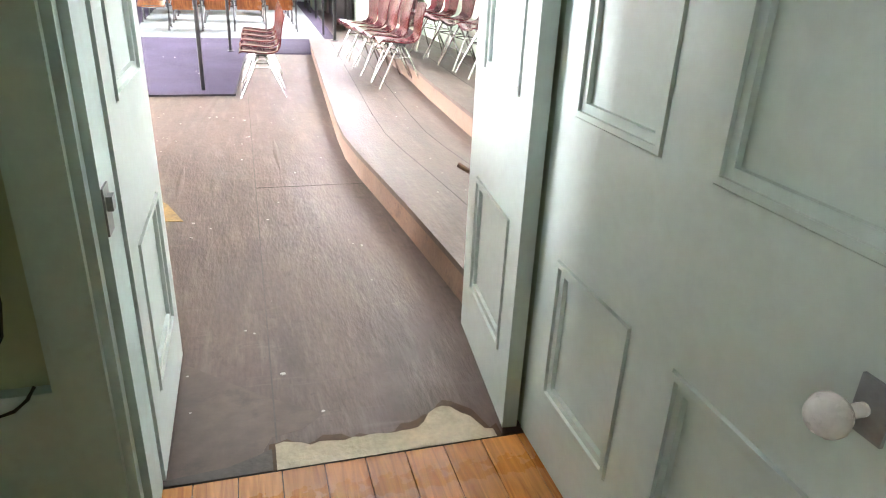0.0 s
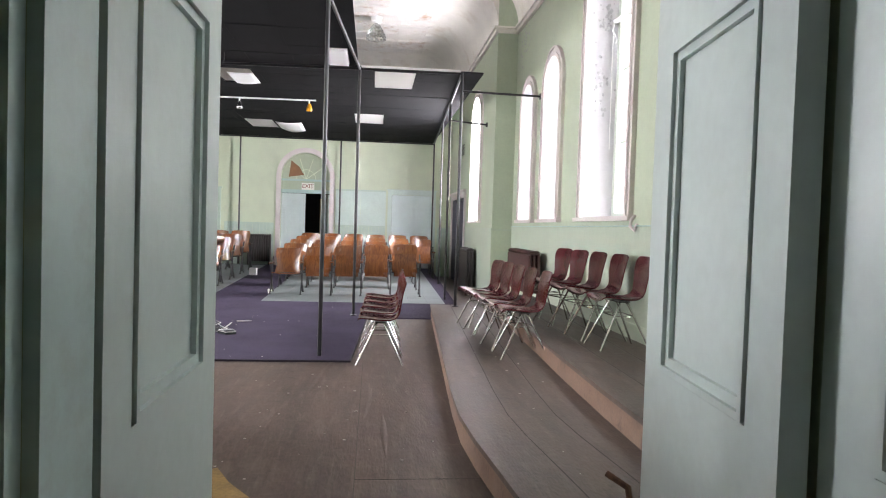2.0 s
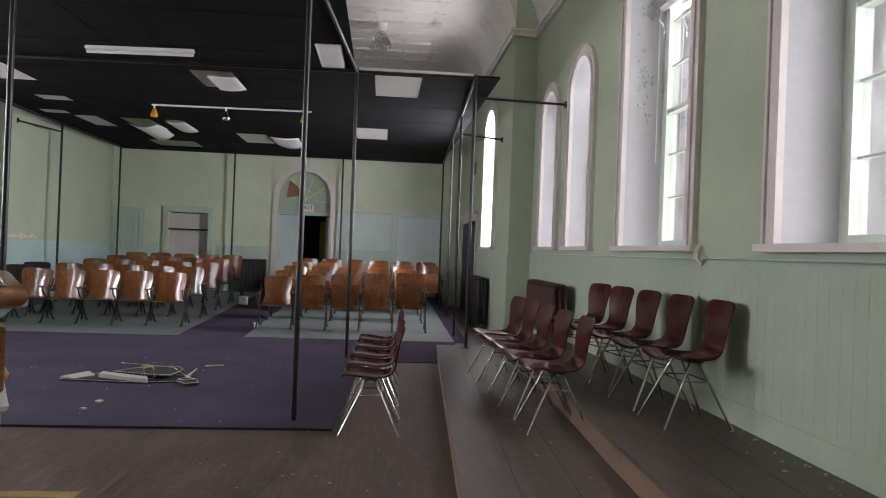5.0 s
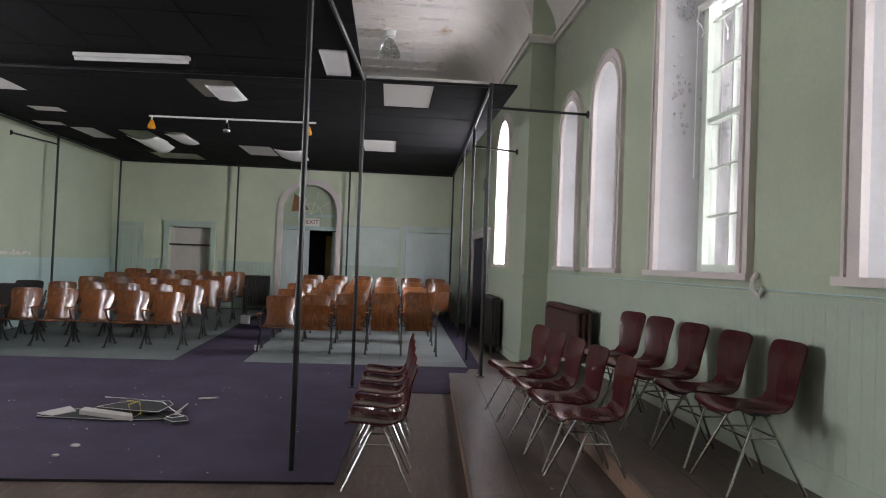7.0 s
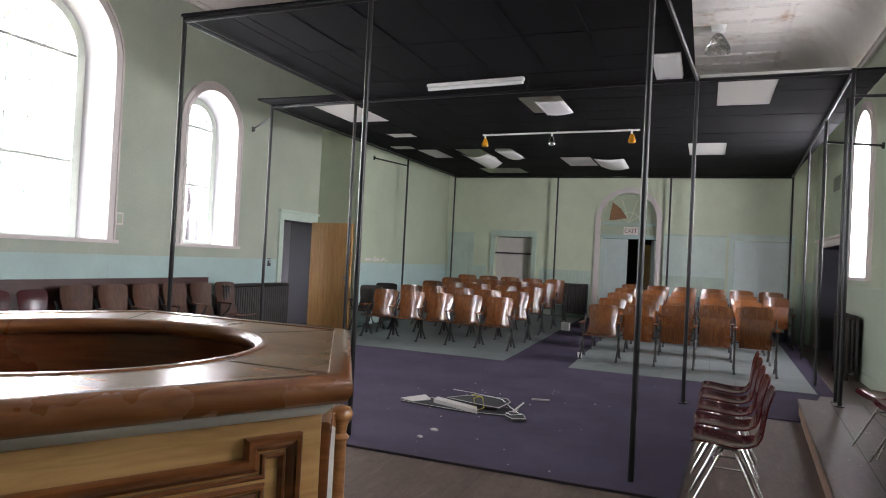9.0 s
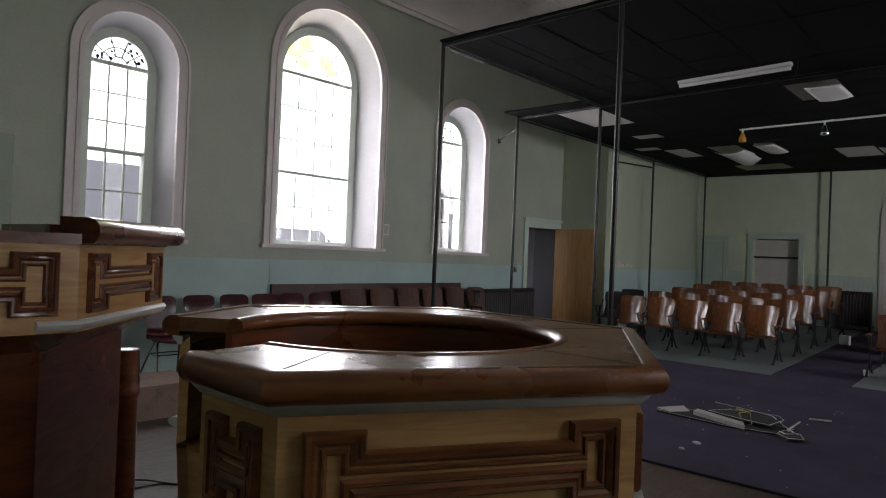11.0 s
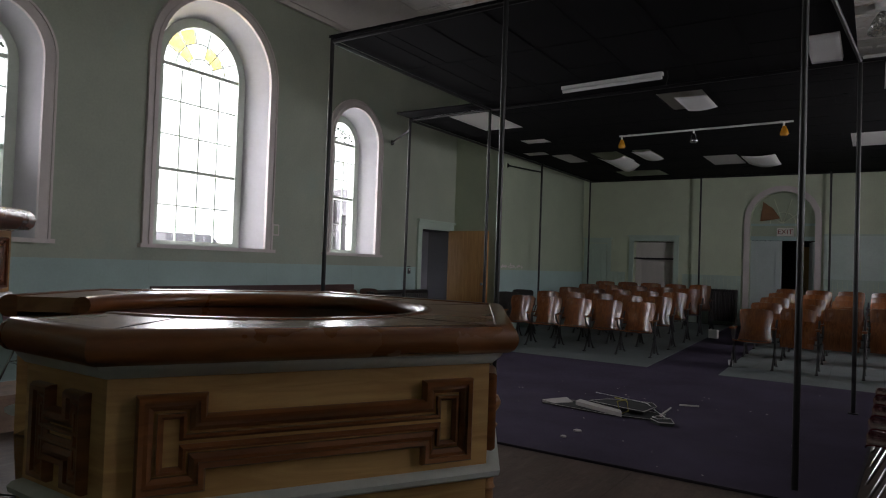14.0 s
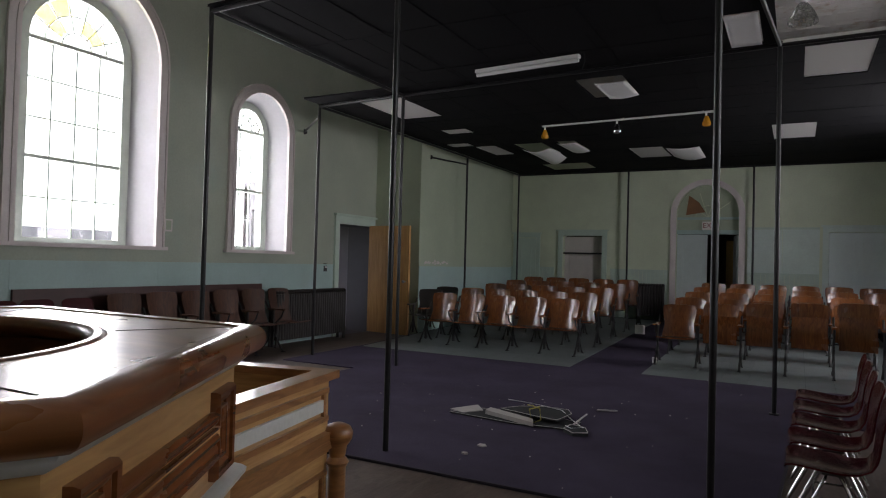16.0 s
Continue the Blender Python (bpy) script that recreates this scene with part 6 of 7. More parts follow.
M_BOARD = mat("black_board_face", (0.010, 0.012, 0.013), 0.8, 0.2, 6, bump=0.2)
bm = bmesh.new()
prism(bm, [(-0.26, 5.12), (-0.36, 5.40), (-0.50, 5.60), (-0.60, 5.80), (-0.86, 5.62), (-0.70, 5.30), (-0.50, 5.16)], 0.0005, 0.002)
tagged(link("floor_mark", bm, M_YELLOW), "faded yellow paint patch on the floor", "floor mark", kind="structure")
bm = bmesh.new()
prism(bm, [(-1.68, 7.30), (-1.22, 7.30), (-1.24, 6.55), (-1.32, 6.55), (-1.31, 7.22), (-1.68, 7.22)][::-1], 0.0005, 0.002)
tagged(link("floor_mark", bm, M_YELLOW), "faded yellow painted line on the floor", "floor mark", kind="structure")
bm = bmesh.new()
box(bm, 0.112, 0.117, 3.26, 8.5, 0.0003, 0.0014)
box(bm, -1.25, -1.245, 5.9, 8.5, 0.0003, 0.0014)
box(bm, 0.117, 0.80, 5.62, 5.625, 0.0003, 0.0014)
tagged(link("floor_seam", bm, M_DARKSTRIP), "dark joint between sheets of floor covering", "floor seam", kind="structure")
random.seed(31)
bm = bmesh.new()
for i in range(9):
    x = random.uniform(-1.6, 0.4)
    y = random.uniform(4.8, 7.6)
    L = random.uniform(0.7, 1.8)
    a = random.uniform(-0.06, 0.10)
    w = random.uniform(0.015, 0.035)
    h = random.uniform(0.003, 0.007)
    rows = []
    for k in range(9):
        f = k / 8
        c = (x + a * L * f, y + L * f)
        e = math.sin(math.pi * f)
        rows.append([bm.verts.new((c[0] + s * w * e, c[1], z * e + 0.0003)) for s, z in ((-1, 0), (-0.4, h * 0.8), (0, h), (0.4, h * 0.8), (1, 0))])
    for p, q in zip(rows, rows[1:]):
        for k in range(4):
            f = bm.faces.new((p[k], p[k + 1], q[k + 1], q[k]))
            f.smooth = True
tagged(link("floor_wrinkle", bm, M_FLOOR), "long wrinkles in the floor covering", "floor", kind="stuff")


def flat_board(name, label, pts, z, t, material, tilt=(0, 0), edge=None, cat="debris"):
    root = thing(name, label, cat, "fallen ceiling debris")
    cx, cy = sum(p[0] for p in pts) / len(pts), sum(p[1] for p in pts) / len(pts)
    root.matrix_basis = pose(cx, cy, z, tilt[0], tilt[1], 0)
    bm = bmesh.new()
    prism(bm, [(x - cx, y - cy) for x, y in pts], 0, t)
    part("board", bm, material, root)
    if edge:
        bm = bmesh.new()
        n = len(pts)
        for i in range(n):
            p, q = Vector(pts[i]) - Vector((cx, cy)), Vector(pts[(i + 1) % n]) - Vector((cx, cy))
            rod(bm, (p.x, p.y, t), (q.x, q.y, t), edge, 6)
        part("torn_edge", bm, M_PLASTER, root, "white torn edge")
    return root


flat_board("fallen_sheet", "small white panel lying on the carpet", [(-2.66, 10.17), (-2.50, 10.10), (-2.38, 10.27), (-2.50, 10.42)], 0.03, 0.008, M_SHEET, (2, 0))
flat_board("fallen_batten", "white light fitting cover lying on the broken boards", [(-2.29, 10.12), (-1.80, 9.99), (-1.85, 10.11), (-2.30, 10.25)], 0.034, 0.035, M_SHEET, (0, 2))
flat_board("fallen_board", "black board with torn white edges on the carpet", [(-2.62, 10.08), (-1.96, 10.00), (-1.57, 10.06), (-1.50, 10.34), (-2.05, 10.48), (-2.45, 10.36)], 0.018, 0.012, M_BOARD, (0, 0), 0.0025)
flat_board("fallen_board", "black board with a snapped rounded corner on the carpet", [(-2.22, 10.30), (-1.84, 10.17), (-1.64, 10.12), (-1.60, 10.40), (-1.67, 10.53), (-1.89, 10.55), (-2.10, 10.46)], 0.062, 0.014, M_BOARD, (1, -1), 0.003)
flat_board("fallen_piece", "small black fitting with white rim on the carpet", [(-1.54, 9.98), (-1.44, 9.90), (-1.34, 9.98), (-1.40, 10.12), (-1.53, 10.14)], 0.018, 0.03, M_BOARD, (0, 3), 0.0035)
flat_board("fallen_strip", "white strip lying on the carpet", [(-1.52, 10.92), (-1.35, 10.99), (-1.35, 11.01), (-1.52, 10.95)], 0.018, 0.012, M_SHEET)
flat_board("fallen_strip", "white strip leaning across the broken board", [(-1.53, 10.20), (-1.50, 10.50), (-1.49, 10.50), (-1.515, 10.20)], 0.05, 0.010, M_SHEET, (6, 0))
M_TAPE = mat("yellow_cord", (0.36, 0.31, 0.05), 0.6, 0.1, 10)
cord = thing("yellow_cord", "yellow cord tangled on the fallen boards", "cord", "fallen ceiling debris")
bm = bmesh.new()
tube(bm, [(-1.98, 10.34, 0.12), (-1.90, 10.26, 0.135), (-1.82, 10.20, 0.13), (-1.78, 10.12, 0.06), (-1.84, 10.08, 0.03), (-1.90, 10.16, 0.125), (-1.86, 10.30, 0.125)], 0.006, 6)
part("loop", bm, M_TAPE, cord)
wire = thing("white_wire", "white wire tangled on the fallen boards", "wire", "fallen ceiling debris")
bm = bmesh.new()
tube(bm, [(-2.20, 10.42, 0.13), (-2.02, 10.52, 0.10), (-1.85, 10.50, 0.09), (-1.70, 10.44, 0.09), (-1.58, 10.30, 0.06), (-1.46, 10.20, 0.03), (-1.40, 10.06, 0.06), (-1.48, 9.98, 0.06), (-1.54, 10.04, 0.06)], 0.004, 6)
part("strand", bm, M_PANEL, wire)


def chips(name, label, n, area, smin, smax, zfun, seed):
    random.seed(seed)
    bm = bmesh.new()
    for i in range(n):
        x, y = area()
        r = random.uniform(smin, smax)
        k = random.randint(3, 6)
        a0 = random.uniform(0, 6.28)
        pts = [(x + r * random.uniform(0.5, 1) * math.cos(a0 + 6.28 * j / k), y + r * random.uniform(0.4, 0.9) * math.sin(a0 + 6.28 * j / k)) for j in range(k)]
        z = zfun(x, y)
        prism(bm, pts, z + 0.0002, z + r * random.uniform(0.15, 0.4))
    return tagged(link(name, bm, M_PLASTER), label, "plaster chips", kind="stuff")


chips("plaster_chips", "bits of white plaster scattered on the carpet", 70, lambda: (random.gauss(-2.0, 0.85), min(13.2, max(8.7, random.gauss(10.3, 0.9)))), 0.003, 0.011, lambda x, y: 0.014, 5)
chips("plaster_chips", "bits of white plaster scattered on the brown floor", 80, lambda: (random.uniform(-1.0, 0.62), random.uniform(3.3, 8.2)), 0.004, 0.014, lambda x, y: 0.0, 6)
chips("plaster_chips", "bits of plaster on the lower platform", 26, lambda: (random.uniform(1.0, 1.5), random.uniform(4.2, 11)), 0.004, 0.012, lambda x, y: P1, 7)
chips("plaster_chips", "bits of plaster on the upper platform beside the wall", 70, lambda: (2.5 - abs(random.gauss(0, 0.10)), random.uniform(4.2, 7.4)), 0.004, 0.016, lambda x, y: P2, 9)
for x, y, r in ((-1.93, 9.27, 0.034), (-1.95, 9.02, 0.024)):
    flat_board("plaster_lump", "broken lump of white plaster on the carpet", [(x - r, y - r * .5), (x + r * .3, y - r * .8), (x + r, y), (x + r * .4, y + r * .7), (x - r * .7, y + r * .5)], 0.015, 0.010, M_SHEET, (5, 4))
stick = thing("wooden_stick", "short bent brown stick leaning on the platform", "stick")
bm = bmesh.new()
tube(bm, [(1.14, 4.42, P1 + 0.012), (1.12, 4.52, P1 + 0.12), (1.12, 4.56, P1 + 0.20), (1.06, 4.62, P1 + 0.23)], 0.013, 8)
part("shaft", bm, M_SEATD, stick)

M_BIND = mat("dark_carpet_binding", (0.018, 0.014, 0.022), 0.9, 0.2, 6)
bm = bmesh.new()
box(bm, -4.77, 0.0, 8.535, 8.55, 0.0, 0.018)
prism(bm, [(-0.019, 8.55), (0.0, 8.55), (0.14, 11.55), (0.121, 11.55)], 0.0, 0.018)
tagged(link("carpet_binding", bm, M_BIND, 0.003), "dark binding strip along the carpet edge", "carpet", kind="structure")

# rolled blind with its cord in the second window
blind = thing("roller_blind", "white roller blind rolled up at the window head", "roller blind")
bm = bmesh.new()
rod(bm, (2.83, 8.66, 3.62), (2.83, 9.60, 3.68), 0.028, 14)
part("roll", bm, M_PANEL, blind)
for y, z in ((8.65, 3.62), (9.61, 3.68)):
    bm = bmesh.new()
    box(bm, 2.80, 2.87, y - 0.006, y + 0.006, z - 0.04, z + 0.04)
    part("bracket", bm, M_STEEL, blind, "metal bracket")
bm = bmesh.new()
tube(bm, [(2.80, 9.56, 3.66), (2.798, 9.562, 3.2), (2.80, 9.56, 2.24)], 0.005, 6)
tube(bm, [(2.82, 9.585, 3.66), (2.79, 9.56, 3.56), (2.80, 9.50, 3.50), (2.81, 9.47, 3.44), (2.80, 9.49, 3.40)], 0.007, 6)
part("cord", bm, M_PANEL, blind, "white pull cord")

# wall fixtures
M_SWITCH = mat("black_switch_plate", (0.03, 0.03, 0.032), 0.4, 0.1, 10)
sw = thing("light_switch", "black light switch with a pale toggle beside the side door", "light switch")
bm = bmesh.new()
box(bm, LW, LW + 0.02, 13.89, 13.97, 1.14, 1.28)
part("plate", bm, M_SWITCH, sw, "", 0.004)
bm = bmesh.new()
box(bm, LW + 0.02, LW + 0.035, 13.92, 13.94, 1.20, 1.23)
part("toggle", bm, M_PANEL, sw)
jb = thing("junction_box", "small square junction box painted like the wall", "junction box")
bm = bmesh.new()
box(bm, LW, LW + 0.05, 10.58, 10.70, 1.66, 1.82)
part("box", bm, M_TRIM, jb, "", 0.006)
bm = bmesh.new()
box(bm, LW + 0.05, LW + 0.055, 10.60, 10.68, 1.68, 1.80)
part("lid", bm, M_WALL, jb)
cond = thing("wall_conduit", "thin painted conduit clipped along the dado rail", "conduit")
bm = bmesh.new()
tube(bm, [(RW - 0.03, 4.0, 1.375), (RW - 0.03, 6.5, 1.37), (RW - 0.03, 9.0, 1.362), (RW - 0.03, 11.0, 1.36), (RW - 0.03, 13.4, 1.355)], 0.007, 6)
part("pipe", bm, M_DADO, cond)
hook = thing("broken_bracket", "broken plaster bracket hanging below the window sill", "bracket")
bm = bmesh.new()
tube(bm, [(RW - 0.01, 8.10, 1.46), (RW - 0.05, 8.08, 1.42), (RW - 0.07, 8.05, 1.36), (RW - 0.05, 8.00, 1.32), (RW - 0.02, 8.02, 1.38)], 0.016, 7)
part("arm", bm, M_TRIM, hook)
vent = thing("wall_vent", "dark metal wall vent high on the rear wall", "vent")
bm = bmesh.new()
box(bm, RW2 - 0.012, RW2, 17.2, 17.9, 2.95, 3.25)
part("frame", bm, M_WALL, vent)
for i in range(7):
    bm = bmesh.new()
    box(bm, RW2 - 0.022, RW2 - 0.012, 17.24, 17.86, 2.98 + 0.036 * i, 3.0 + 0.036 * i)
    part("slat", bm, M_RADD, vent)
wb = thing("paper_bag", "crumpled white paper propped in the aisle", "paper")
bm = bmesh.new()
prism(bm, [(-2.52, 17.30), (-2.36, 17.26), (-2.34, 17.30), (-2.50, 17.36)], floor_z(0, 17.3), floor_z(0, 17.3) + 0.16)
part("sheet", bm, M_PANEL, wb, "", 0.01)
cup = thing("paper_cup", "crushed white cup lying under a seat leg", "cup")
bm = bmesh.new()
lathe(bm, [(0.025, 0), (0.035, 0.05), (0.036, 0.075), (0.03, 0.08)], -1.62, 14.30, 12, floor_z(0, 14.3))
part("cup", bm, M_PANEL, cup)

# long dark board behind the west seats
bm = bmesh.new()
box(bm, LW + 0.025, LW + 0.06, 8.74, 12.36, 0.0, 0.96)
tagged(link("leaning_board", bm, M_RAD, 0.012), "long dark board leaning behind the wall seats", "board")

# peeling paint on reveals and at the cornice
random.seed(17)
M_FLAKE = mat("peeling_paint_flake", (0.42, 0.42, 0.43), 0.7, 0.15, 20, bump=0.3)
bm = bmesh.new()
for cz, cx, n in ((4.05, 2.72, 22), (3.70, 2.74, 26), (3.15, 2.68, 5), (2.95, 2.70, 16), (2.70, 2.72, 8)):
    for i in range(n):
        x, z = random.gauss(cx, 0.05), random.gauss(cz, 0.10)
        if not 2.57 < x < 2.95:
            continue
        y = 9.64 - (x - RW) * 0.19 - 0.003
        r = random.uniform(0.008, 0.03)
        k = random.randint(4, 6)
        c = bm.verts.new((x, y - random.uniform(0.004, 0.012), z))
        ring = [bm.verts.new((x + r * random.uniform(.5, 1) * math.cos(6.28 * j / k), y - random.uniform(0, 0.006), z + r * 1.3 * random.uniform(.5, 1) * math.sin(6.28 * j / k))) for j in range(k)]
        for j in range(k):
            bm.faces.new((c, ring[j], ring[(j + 1) % k]))
tagged(link("paint_flakes", bm, M_FLAKE), "curling flakes of peeling paint on the window reveal", "paint flakes", kind="stuff")
bm = bmesh.new()
for i in range(60):
    y, z = random.gauss(12.9, 0.25), random.gauss(4.35, 0.16)
    if y > JR - 0.02 or z > 4.6:
        continue
    r = random.uniform(0.01, 0.035)
    k = 5
    c = bm.verts.new((RW - random.uniform(0.006, 0.012), y, z))
    ring = [bm.verts.new((RW - random.uniform(0.001, 0.006), y + r * math.cos(6.28 * j / k) * random.uniform(.5, 1), z + r * math.sin(6.28 * j / k) * random.uniform(.5, 1))) for j in range(k)]
    for j in range(k):
        bm.faces.new((c, ring[j], ring[(j + 1) % k]))
tagged(link("paint_flakes", bm, M_FLAKE), "flaking paint below the cornice beside the pier", "paint flakes", kind="stuff")

bm = bmesh.new()
for i in range(34):
    y, z = random.uniform(15.6, 16.6), 1.31 + abs(random.gauss(0, 0.035))
    r = random.uniform(0.012, 0.04)
    c = bm.verts.new((LW2 + random.uniform(0.010, 0.022), y, z))
    ring = [bm.verts.new((LW2 + random.uniform(0.002, 0.008), y + 1.5 * r * math.cos(6.28 * j / 5) * random.uniform(.5, 1), z + r * math.sin(6.28 * j / 5) * random.uniform(.5, 1))) for j in range(5)]
    for j in range(5):
        bm.faces.new((c, ring[j], ring[(j + 1) % 5]))
tagged(link("paint_flakes", bm, M_TRIM), "white patch of peeled paint above the dado rail", "paint flakes", kind="stuff")
# broken leaded tracery left in the side fanlights
M_LEAD = mat("dark_leaded_tracery", (0.03, 0.04, 0.03), 0.7, 0.3, 20)
random.seed(53)
for win, o in (("window_6", L_WIN[0]), ("window_8", L_WIN[2])):
    c, h = (o[0] + o[1]) / 2, (o[1] - o[0]) / 2 * o[5]
    spring = o[3] - (o[1] - o[0]) / 2
    bm = bmesh.new()
    for i in range(46):
        a, r = random.uniform(0.08, 3.06), (h - 0.07) * math.sqrt(random.uniform(0.12, 1.0))
        if 1.3 < a < 2.3 and r > h * 0.5 and random.random() < 0.6:
            continue
        y, z, q = c + r * math.cos(a), spring + r * math.sin(a), random.uniform(0.012, 0.034)
        k = random.randint(4, 6)
        bm.faces.new([bm.verts.new((LW - 0.35, y + q * random.uniform(0.4, 1) * math.cos(6.28 * j / k), z + q * random.uniform(0.4, 1) * math.sin(6.28 * j / k))) for j in range(k)])
    part("broken_tracery", bm, M_LEAD, bpy.data.objects[win], "dark remains of broken leaded tracery")
crate = thing("low_box", "dusty grey-brown wooden box on the floor by the west wall", "box")
bm = bmesh.new()
box(bm, -5.75, -5.22, 6.20, 6.85, 0.0, 0.25)
part("body", bm, M_RISER, crate, "", 0.006)
bm = bmesh.new()
box(bm, -5.77, -5.20, 6.18, 6.87, 0.25, 0.275)
part("lid", bm, M_RISER, crate, "", 0.006)
lead = thing("floor_cable", "thin black cable lying on the floor beside the bench", "cable")
bm = bmesh.new()
tube(bm, [(-4.2, 5.45, 0.006), (-3.95, 5.62, 0.006), (-3.80, 5.70, 0.006), (-3.78, 5.86, 0.006), (-3.62, 5.98, 0.006), (-3.58, 6.12, 0.006), (-3.35, 6.20, 0.006), (-3.1, 6.5, 0.006)], 0.006, 6)
tube(bm, [(-4.1, 5.62, 0.006), (-3.86, 5.80, 0.018), (-3.70, 5.92, 0.006), (-3.5, 6.2, 0.006), (-3.2, 6.35, 0.018)], 0.005, 6)
part("strand", bm, M_IRON, lead)

# hall: low boards and cables on the wall beside the door
bm = bmesh.new()
box(bm, -0.95, DX0 - 0.13, 2.985, 3.018, 0.36, 0.44)
box(bm, -0.95, DX0 - 0.13, 3.0, 3.018, 0.0, 0.355)
setting("trim_hall_boards", bm, M_JAMB, "pale green boards low on the hall wall", "panelling", 0.003)
cab = thing("wall_cable", "loose dark cable looping down the hall wall", "cable")
bm = bmesh.new()
tube(bm, [(-0.405, 2.995, 2.2), (-0.405, 2.99, 1.4), (-0.40, 2.985, 1.0), (-0.385, 2.98, 0.78), (-0.38, 2.975, 0.66), (-0.39, 2.972, 0.59), (-0.42, 2.97, 0.535), (-0.47, 2.97, 0.50), (-0.55, 2.975, 0.485), (-0.8, 2.98, 0.48)], 0.0042, 6)
part("strand", bm, M_IRON, cab)
bm = bmesh.new()
tube(bm, [(-0.36, 2.985, 0.46), (-0.375, 2.978, 0.435), (-0.40, 2.972, 0.415), (-0.45, 2.97, 0.40), (-0.7, 2.975, 0.39)], 0.0042, 6)
part("strand", bm, M_IRON, cab)
hole = thing("screw_holes", "four small screw holes in the door frame", "holes")
for dx, dz in ((0, 0), (0.035, 0), (0, 0.045), (0.035, 0.045)):
    bm = bmesh.new()
    rod(bm, (-0.30 + dx, 2.9645, 1.26 + dz), (-0.30 + dx, 2.966, 1.26 + dz), 0.006, 8)
    part("hole", bm, M_IRON, hole)

# ---- outside ----
M_GRASS = mat("winter_grass", (0.10, 0.10, 0.05), 0.9, 0.3, 0.3)
bm = bmesh.new()
box(bm, -900, 900, -900, 900, -4.6, -4.5)
setting("ground", bm, M_GRASS, "dull winter grass below the windows", "ground")
M_SIDING = mat("grey_white_siding", (0.74, 0.73, 0.72), 0.7, 0.06, 2)
M_ROOF = mat("grey_shingle_roof", (0.16, 0.16, 0.18), 0.8, 0.12, 3)
M_PANE = mat("dark_house_window", (0.05, 0.06, 0.08), 0.15, 0.1, 2)
for hx, hy, w, d, eave, ridge in ((-21.0, 9.5, 7.0, 11.0, 0.6, 3.8), (-34.0, 24.0, 9.0, 12.0, -0.4, 2.6)):
    house = thing("house", "grey-white sided house with a shingle roof", "house", "houses outside")
    bm = bmesh.new()
    box(bm, hx - w / 2, hx + w / 2, hy - d / 2, hy + d / 2, -4.5, eave)
    part("wall", bm, M_SIDING, house)
    bm = bmesh.new()
    a = [bm.verts.new((hx + s * (w / 2 + 0.3), y, eave - 0.1)) for y in (hy - d / 2 - 0.3, hy + d / 2 + 0.3) for s in (-1, 1)]
    r = [bm.verts.new((hx, y, ridge)) for y in (hy - d / 2 - 0.3, hy + d / 2 + 0.3)]
    bm.faces.new((a[0], a[2], r[1], r[0]))
    bm.faces.new((a[1], r[0], r[1], a[3]))
    bm.faces.new((a[0], r[0], a[1]))
    bm.faces.new((a[2], a[3], r[1]))
    bm.faces.new((a[0], a[1], a[3], a[2]))
    part("roof", bm, M_ROOF, house)
    side = 1 if hx < 0 else -1
    for k in range(3):
        for z in (-3.4, -1.2):
            bm = bmesh.new()
            y = hy - d / 2 + d * (k + 0.5) / 3
            xx = hx + side * w / 2
            box(bm, *sorted((xx, xx + side * 0.03)), y - 0.45, y + 0.45, z, z + 1.3)
            part("window", bm, M_PANE, house)
M_BARK = mat("bare_bark", (0.09, 0.075, 0.06), 0.9, 0.2, 10, bump=0.5)
random.seed(77)


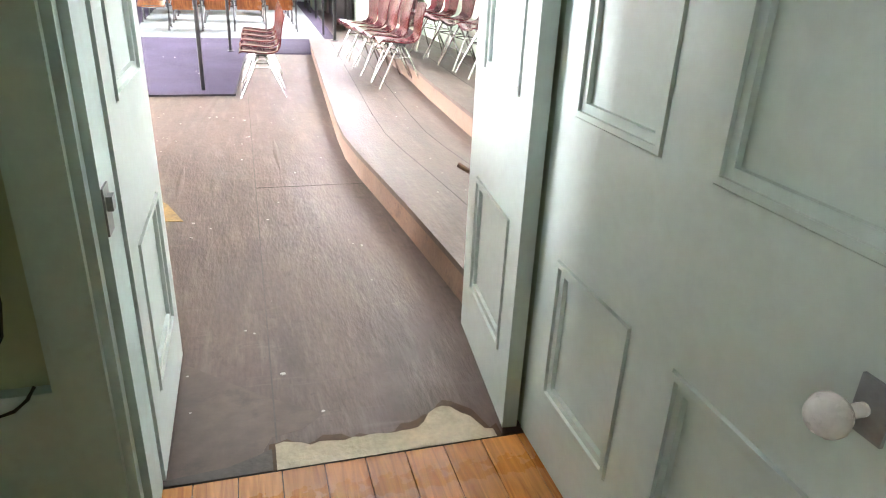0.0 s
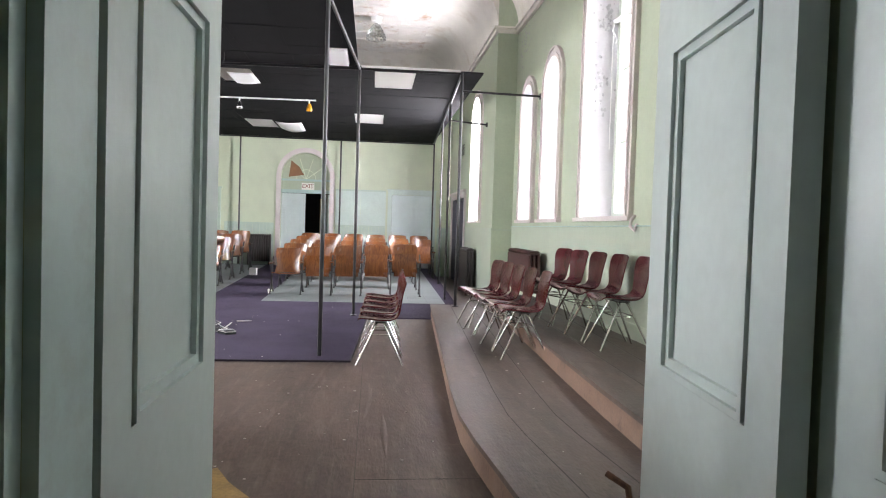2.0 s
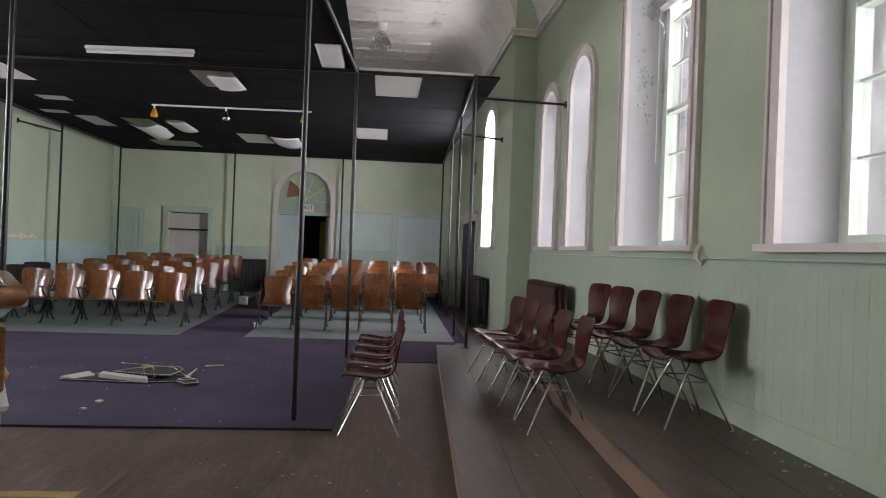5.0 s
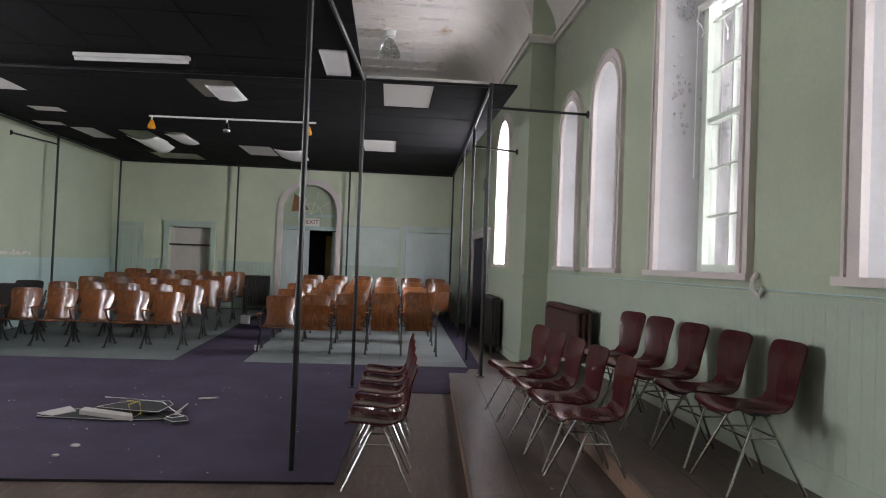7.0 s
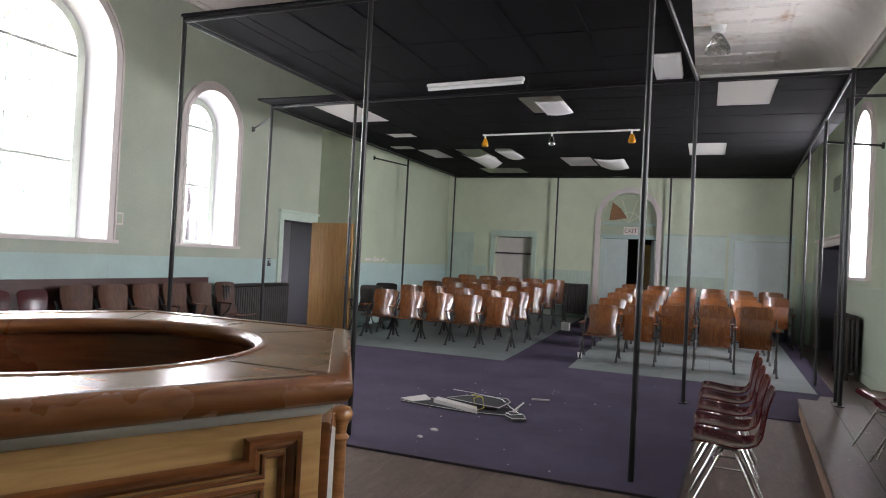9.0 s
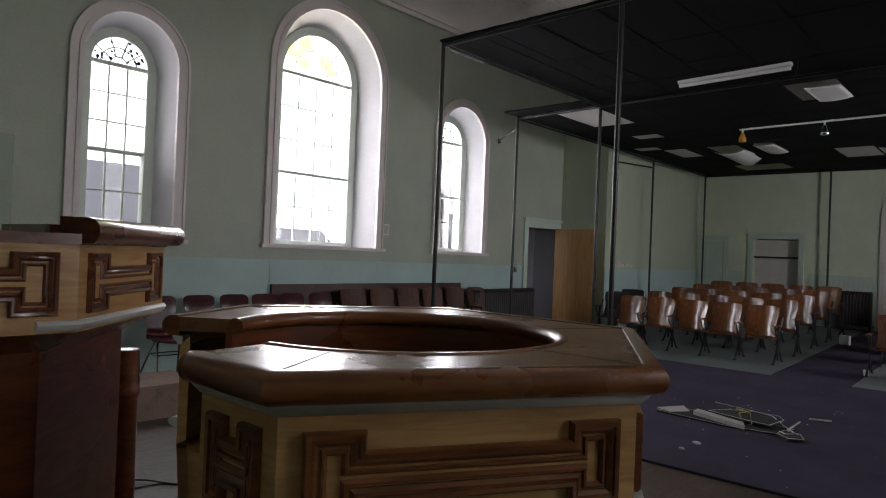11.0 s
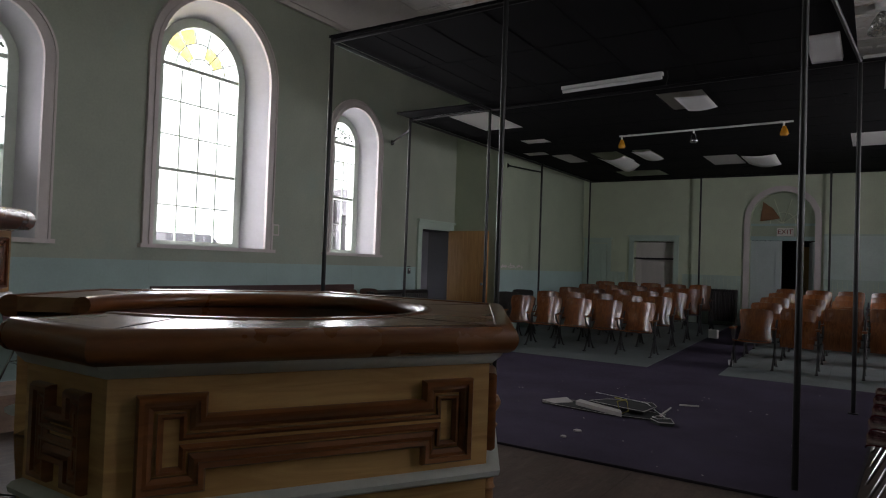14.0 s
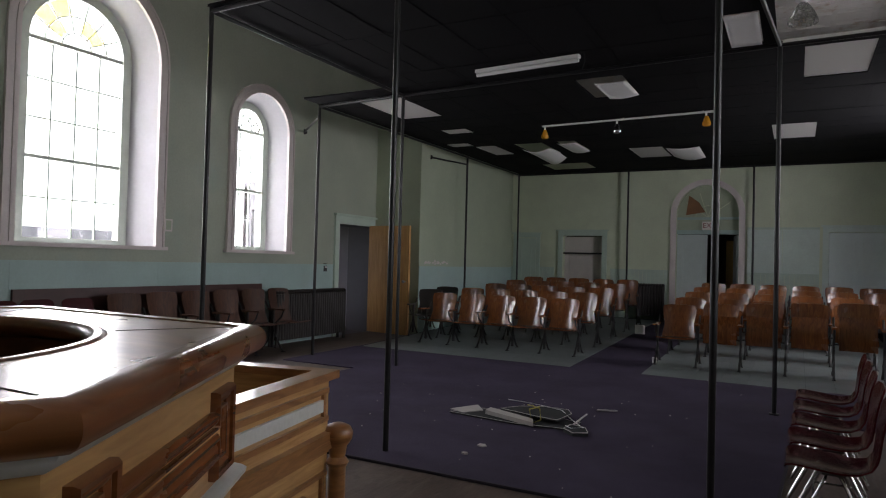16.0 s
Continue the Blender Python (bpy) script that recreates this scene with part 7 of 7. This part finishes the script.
def bare_tree(x, y, h):
    root = thing("tree", "bare winter tree outside the windows", "tree", "bare trees outside")
    bm = bmesh.new()
    rod(bm, (x, y, -4.5), (x, y, -4.5 + h * 0.4), 0.22, 8, 0.14)
    part("trunk", bm, M_BARK, root)
    bm = bmesh.new()

    def grow(p, d, L, r, lev):
        q = p + d * L
        rod(bm, p, q, r, 5, r * 0.6)
        if lev:
            for _ in range(3):
                nd = (d + Vector((random.uniform(-.7, .7), random.uniform(-.7, .7), random.uniform(-.1, .5)))).normalized()
                grow(p + d * L * random.uniform(.5, 1), nd, L * random.uniform(.6, .8), r * 0.55, lev - 1)
    for _ in range(5):
        grow(Vector((x, y, -4.5 + h * random.uniform(.25, .4))), Vector((random.uniform(-.8, .8), random.uniform(-.8, .8), 1)).normalized(), h * 0.28, 0.09, 4)
    part("limbs", bm, M_BARK, root)
    return root


for x, y, h in ((-52, 20, 10.5), (-55, 27, 10)):
    bare_tree(x, y, h)

# bright hazy distance beyond the windows
M_HAZE = bpy.data.materials.new("bright_haze")
M_HAZE.use_nodes = True
hz = M_HAZE.node_tree.nodes["Principled BSDF"]
hz.inputs["Base Color"].default_value = (0.8, 0.8, 0.8, 1)
hz.inputs["Emission Color"].default_value = (0.97, 0.985, 1.0, 1)
hz.inputs["Emission Strength"].default_value = 1.9
bm = bmesh.new()
box(bm, -92, -90, -120, 160, -4.5, 70)
box(bm, 90, 92, -120, 160, -4.5, 70)
setting("backdrop", bm, M_HAZE, "bright white hazy sky beyond the houses", "sky")

# ---- floor tiles of the seating areas ----
TS = 0.305
slope = math.degrees(math.atan(RAKE))
first_tile = None
bm = bmesh.new()
box(bm, -TS / 2 + 0.0012, TS / 2 - 0.0012, -TS / 2 + 0.0012, TS / 2 - 0.0012, 0.0, 0.004)
tile0 = link("tile", bm, M_TILE)
tile0.parent = rake
made = 0
for x0, nx in ((-5.90, 11), (-1.62, 10)):
    for i in range(nx):
        for j in range(14 if x0 < -3 else 15):
            x, y = x0 + TS * (i + 0.5), 13.40 + TS * (j + 0.5)
            o = tile0 if made == 0 else tile0.copy()
            if made:
                scene.collection.objects.link(o)
                o.parent = rake
            o.matrix_basis = pose(x, y, 0.0045 + (y - 13.35) * RAKE, slope, 0, 0)
            made += 1
bm = bmesh.new()
for x0, x1, y0 in ((-5.90, -5.90 + 11 * TS, 13.40 + 14 * TS), (-1.62, -1.62 + 10 * TS, 13.40 + 15 * TS)):
    n = round((x1 - x0) / TS)
    y = y0
    while y < FW - 0.31:
        for i in range(n):
            vs = box(bm, x0 + TS * i + 0.001, x0 + TS * (i + 1) - 0.001, y + 0.001, y + TS - 0.001, 0.0045, 0.0085)
            for v in vs:
                v.co.z += (v.co.y - 13.35) * RAKE
        y += TS
rest = part("tile_rest", bm, M_TILE, rake)
tagged(rest, kind="stuff")
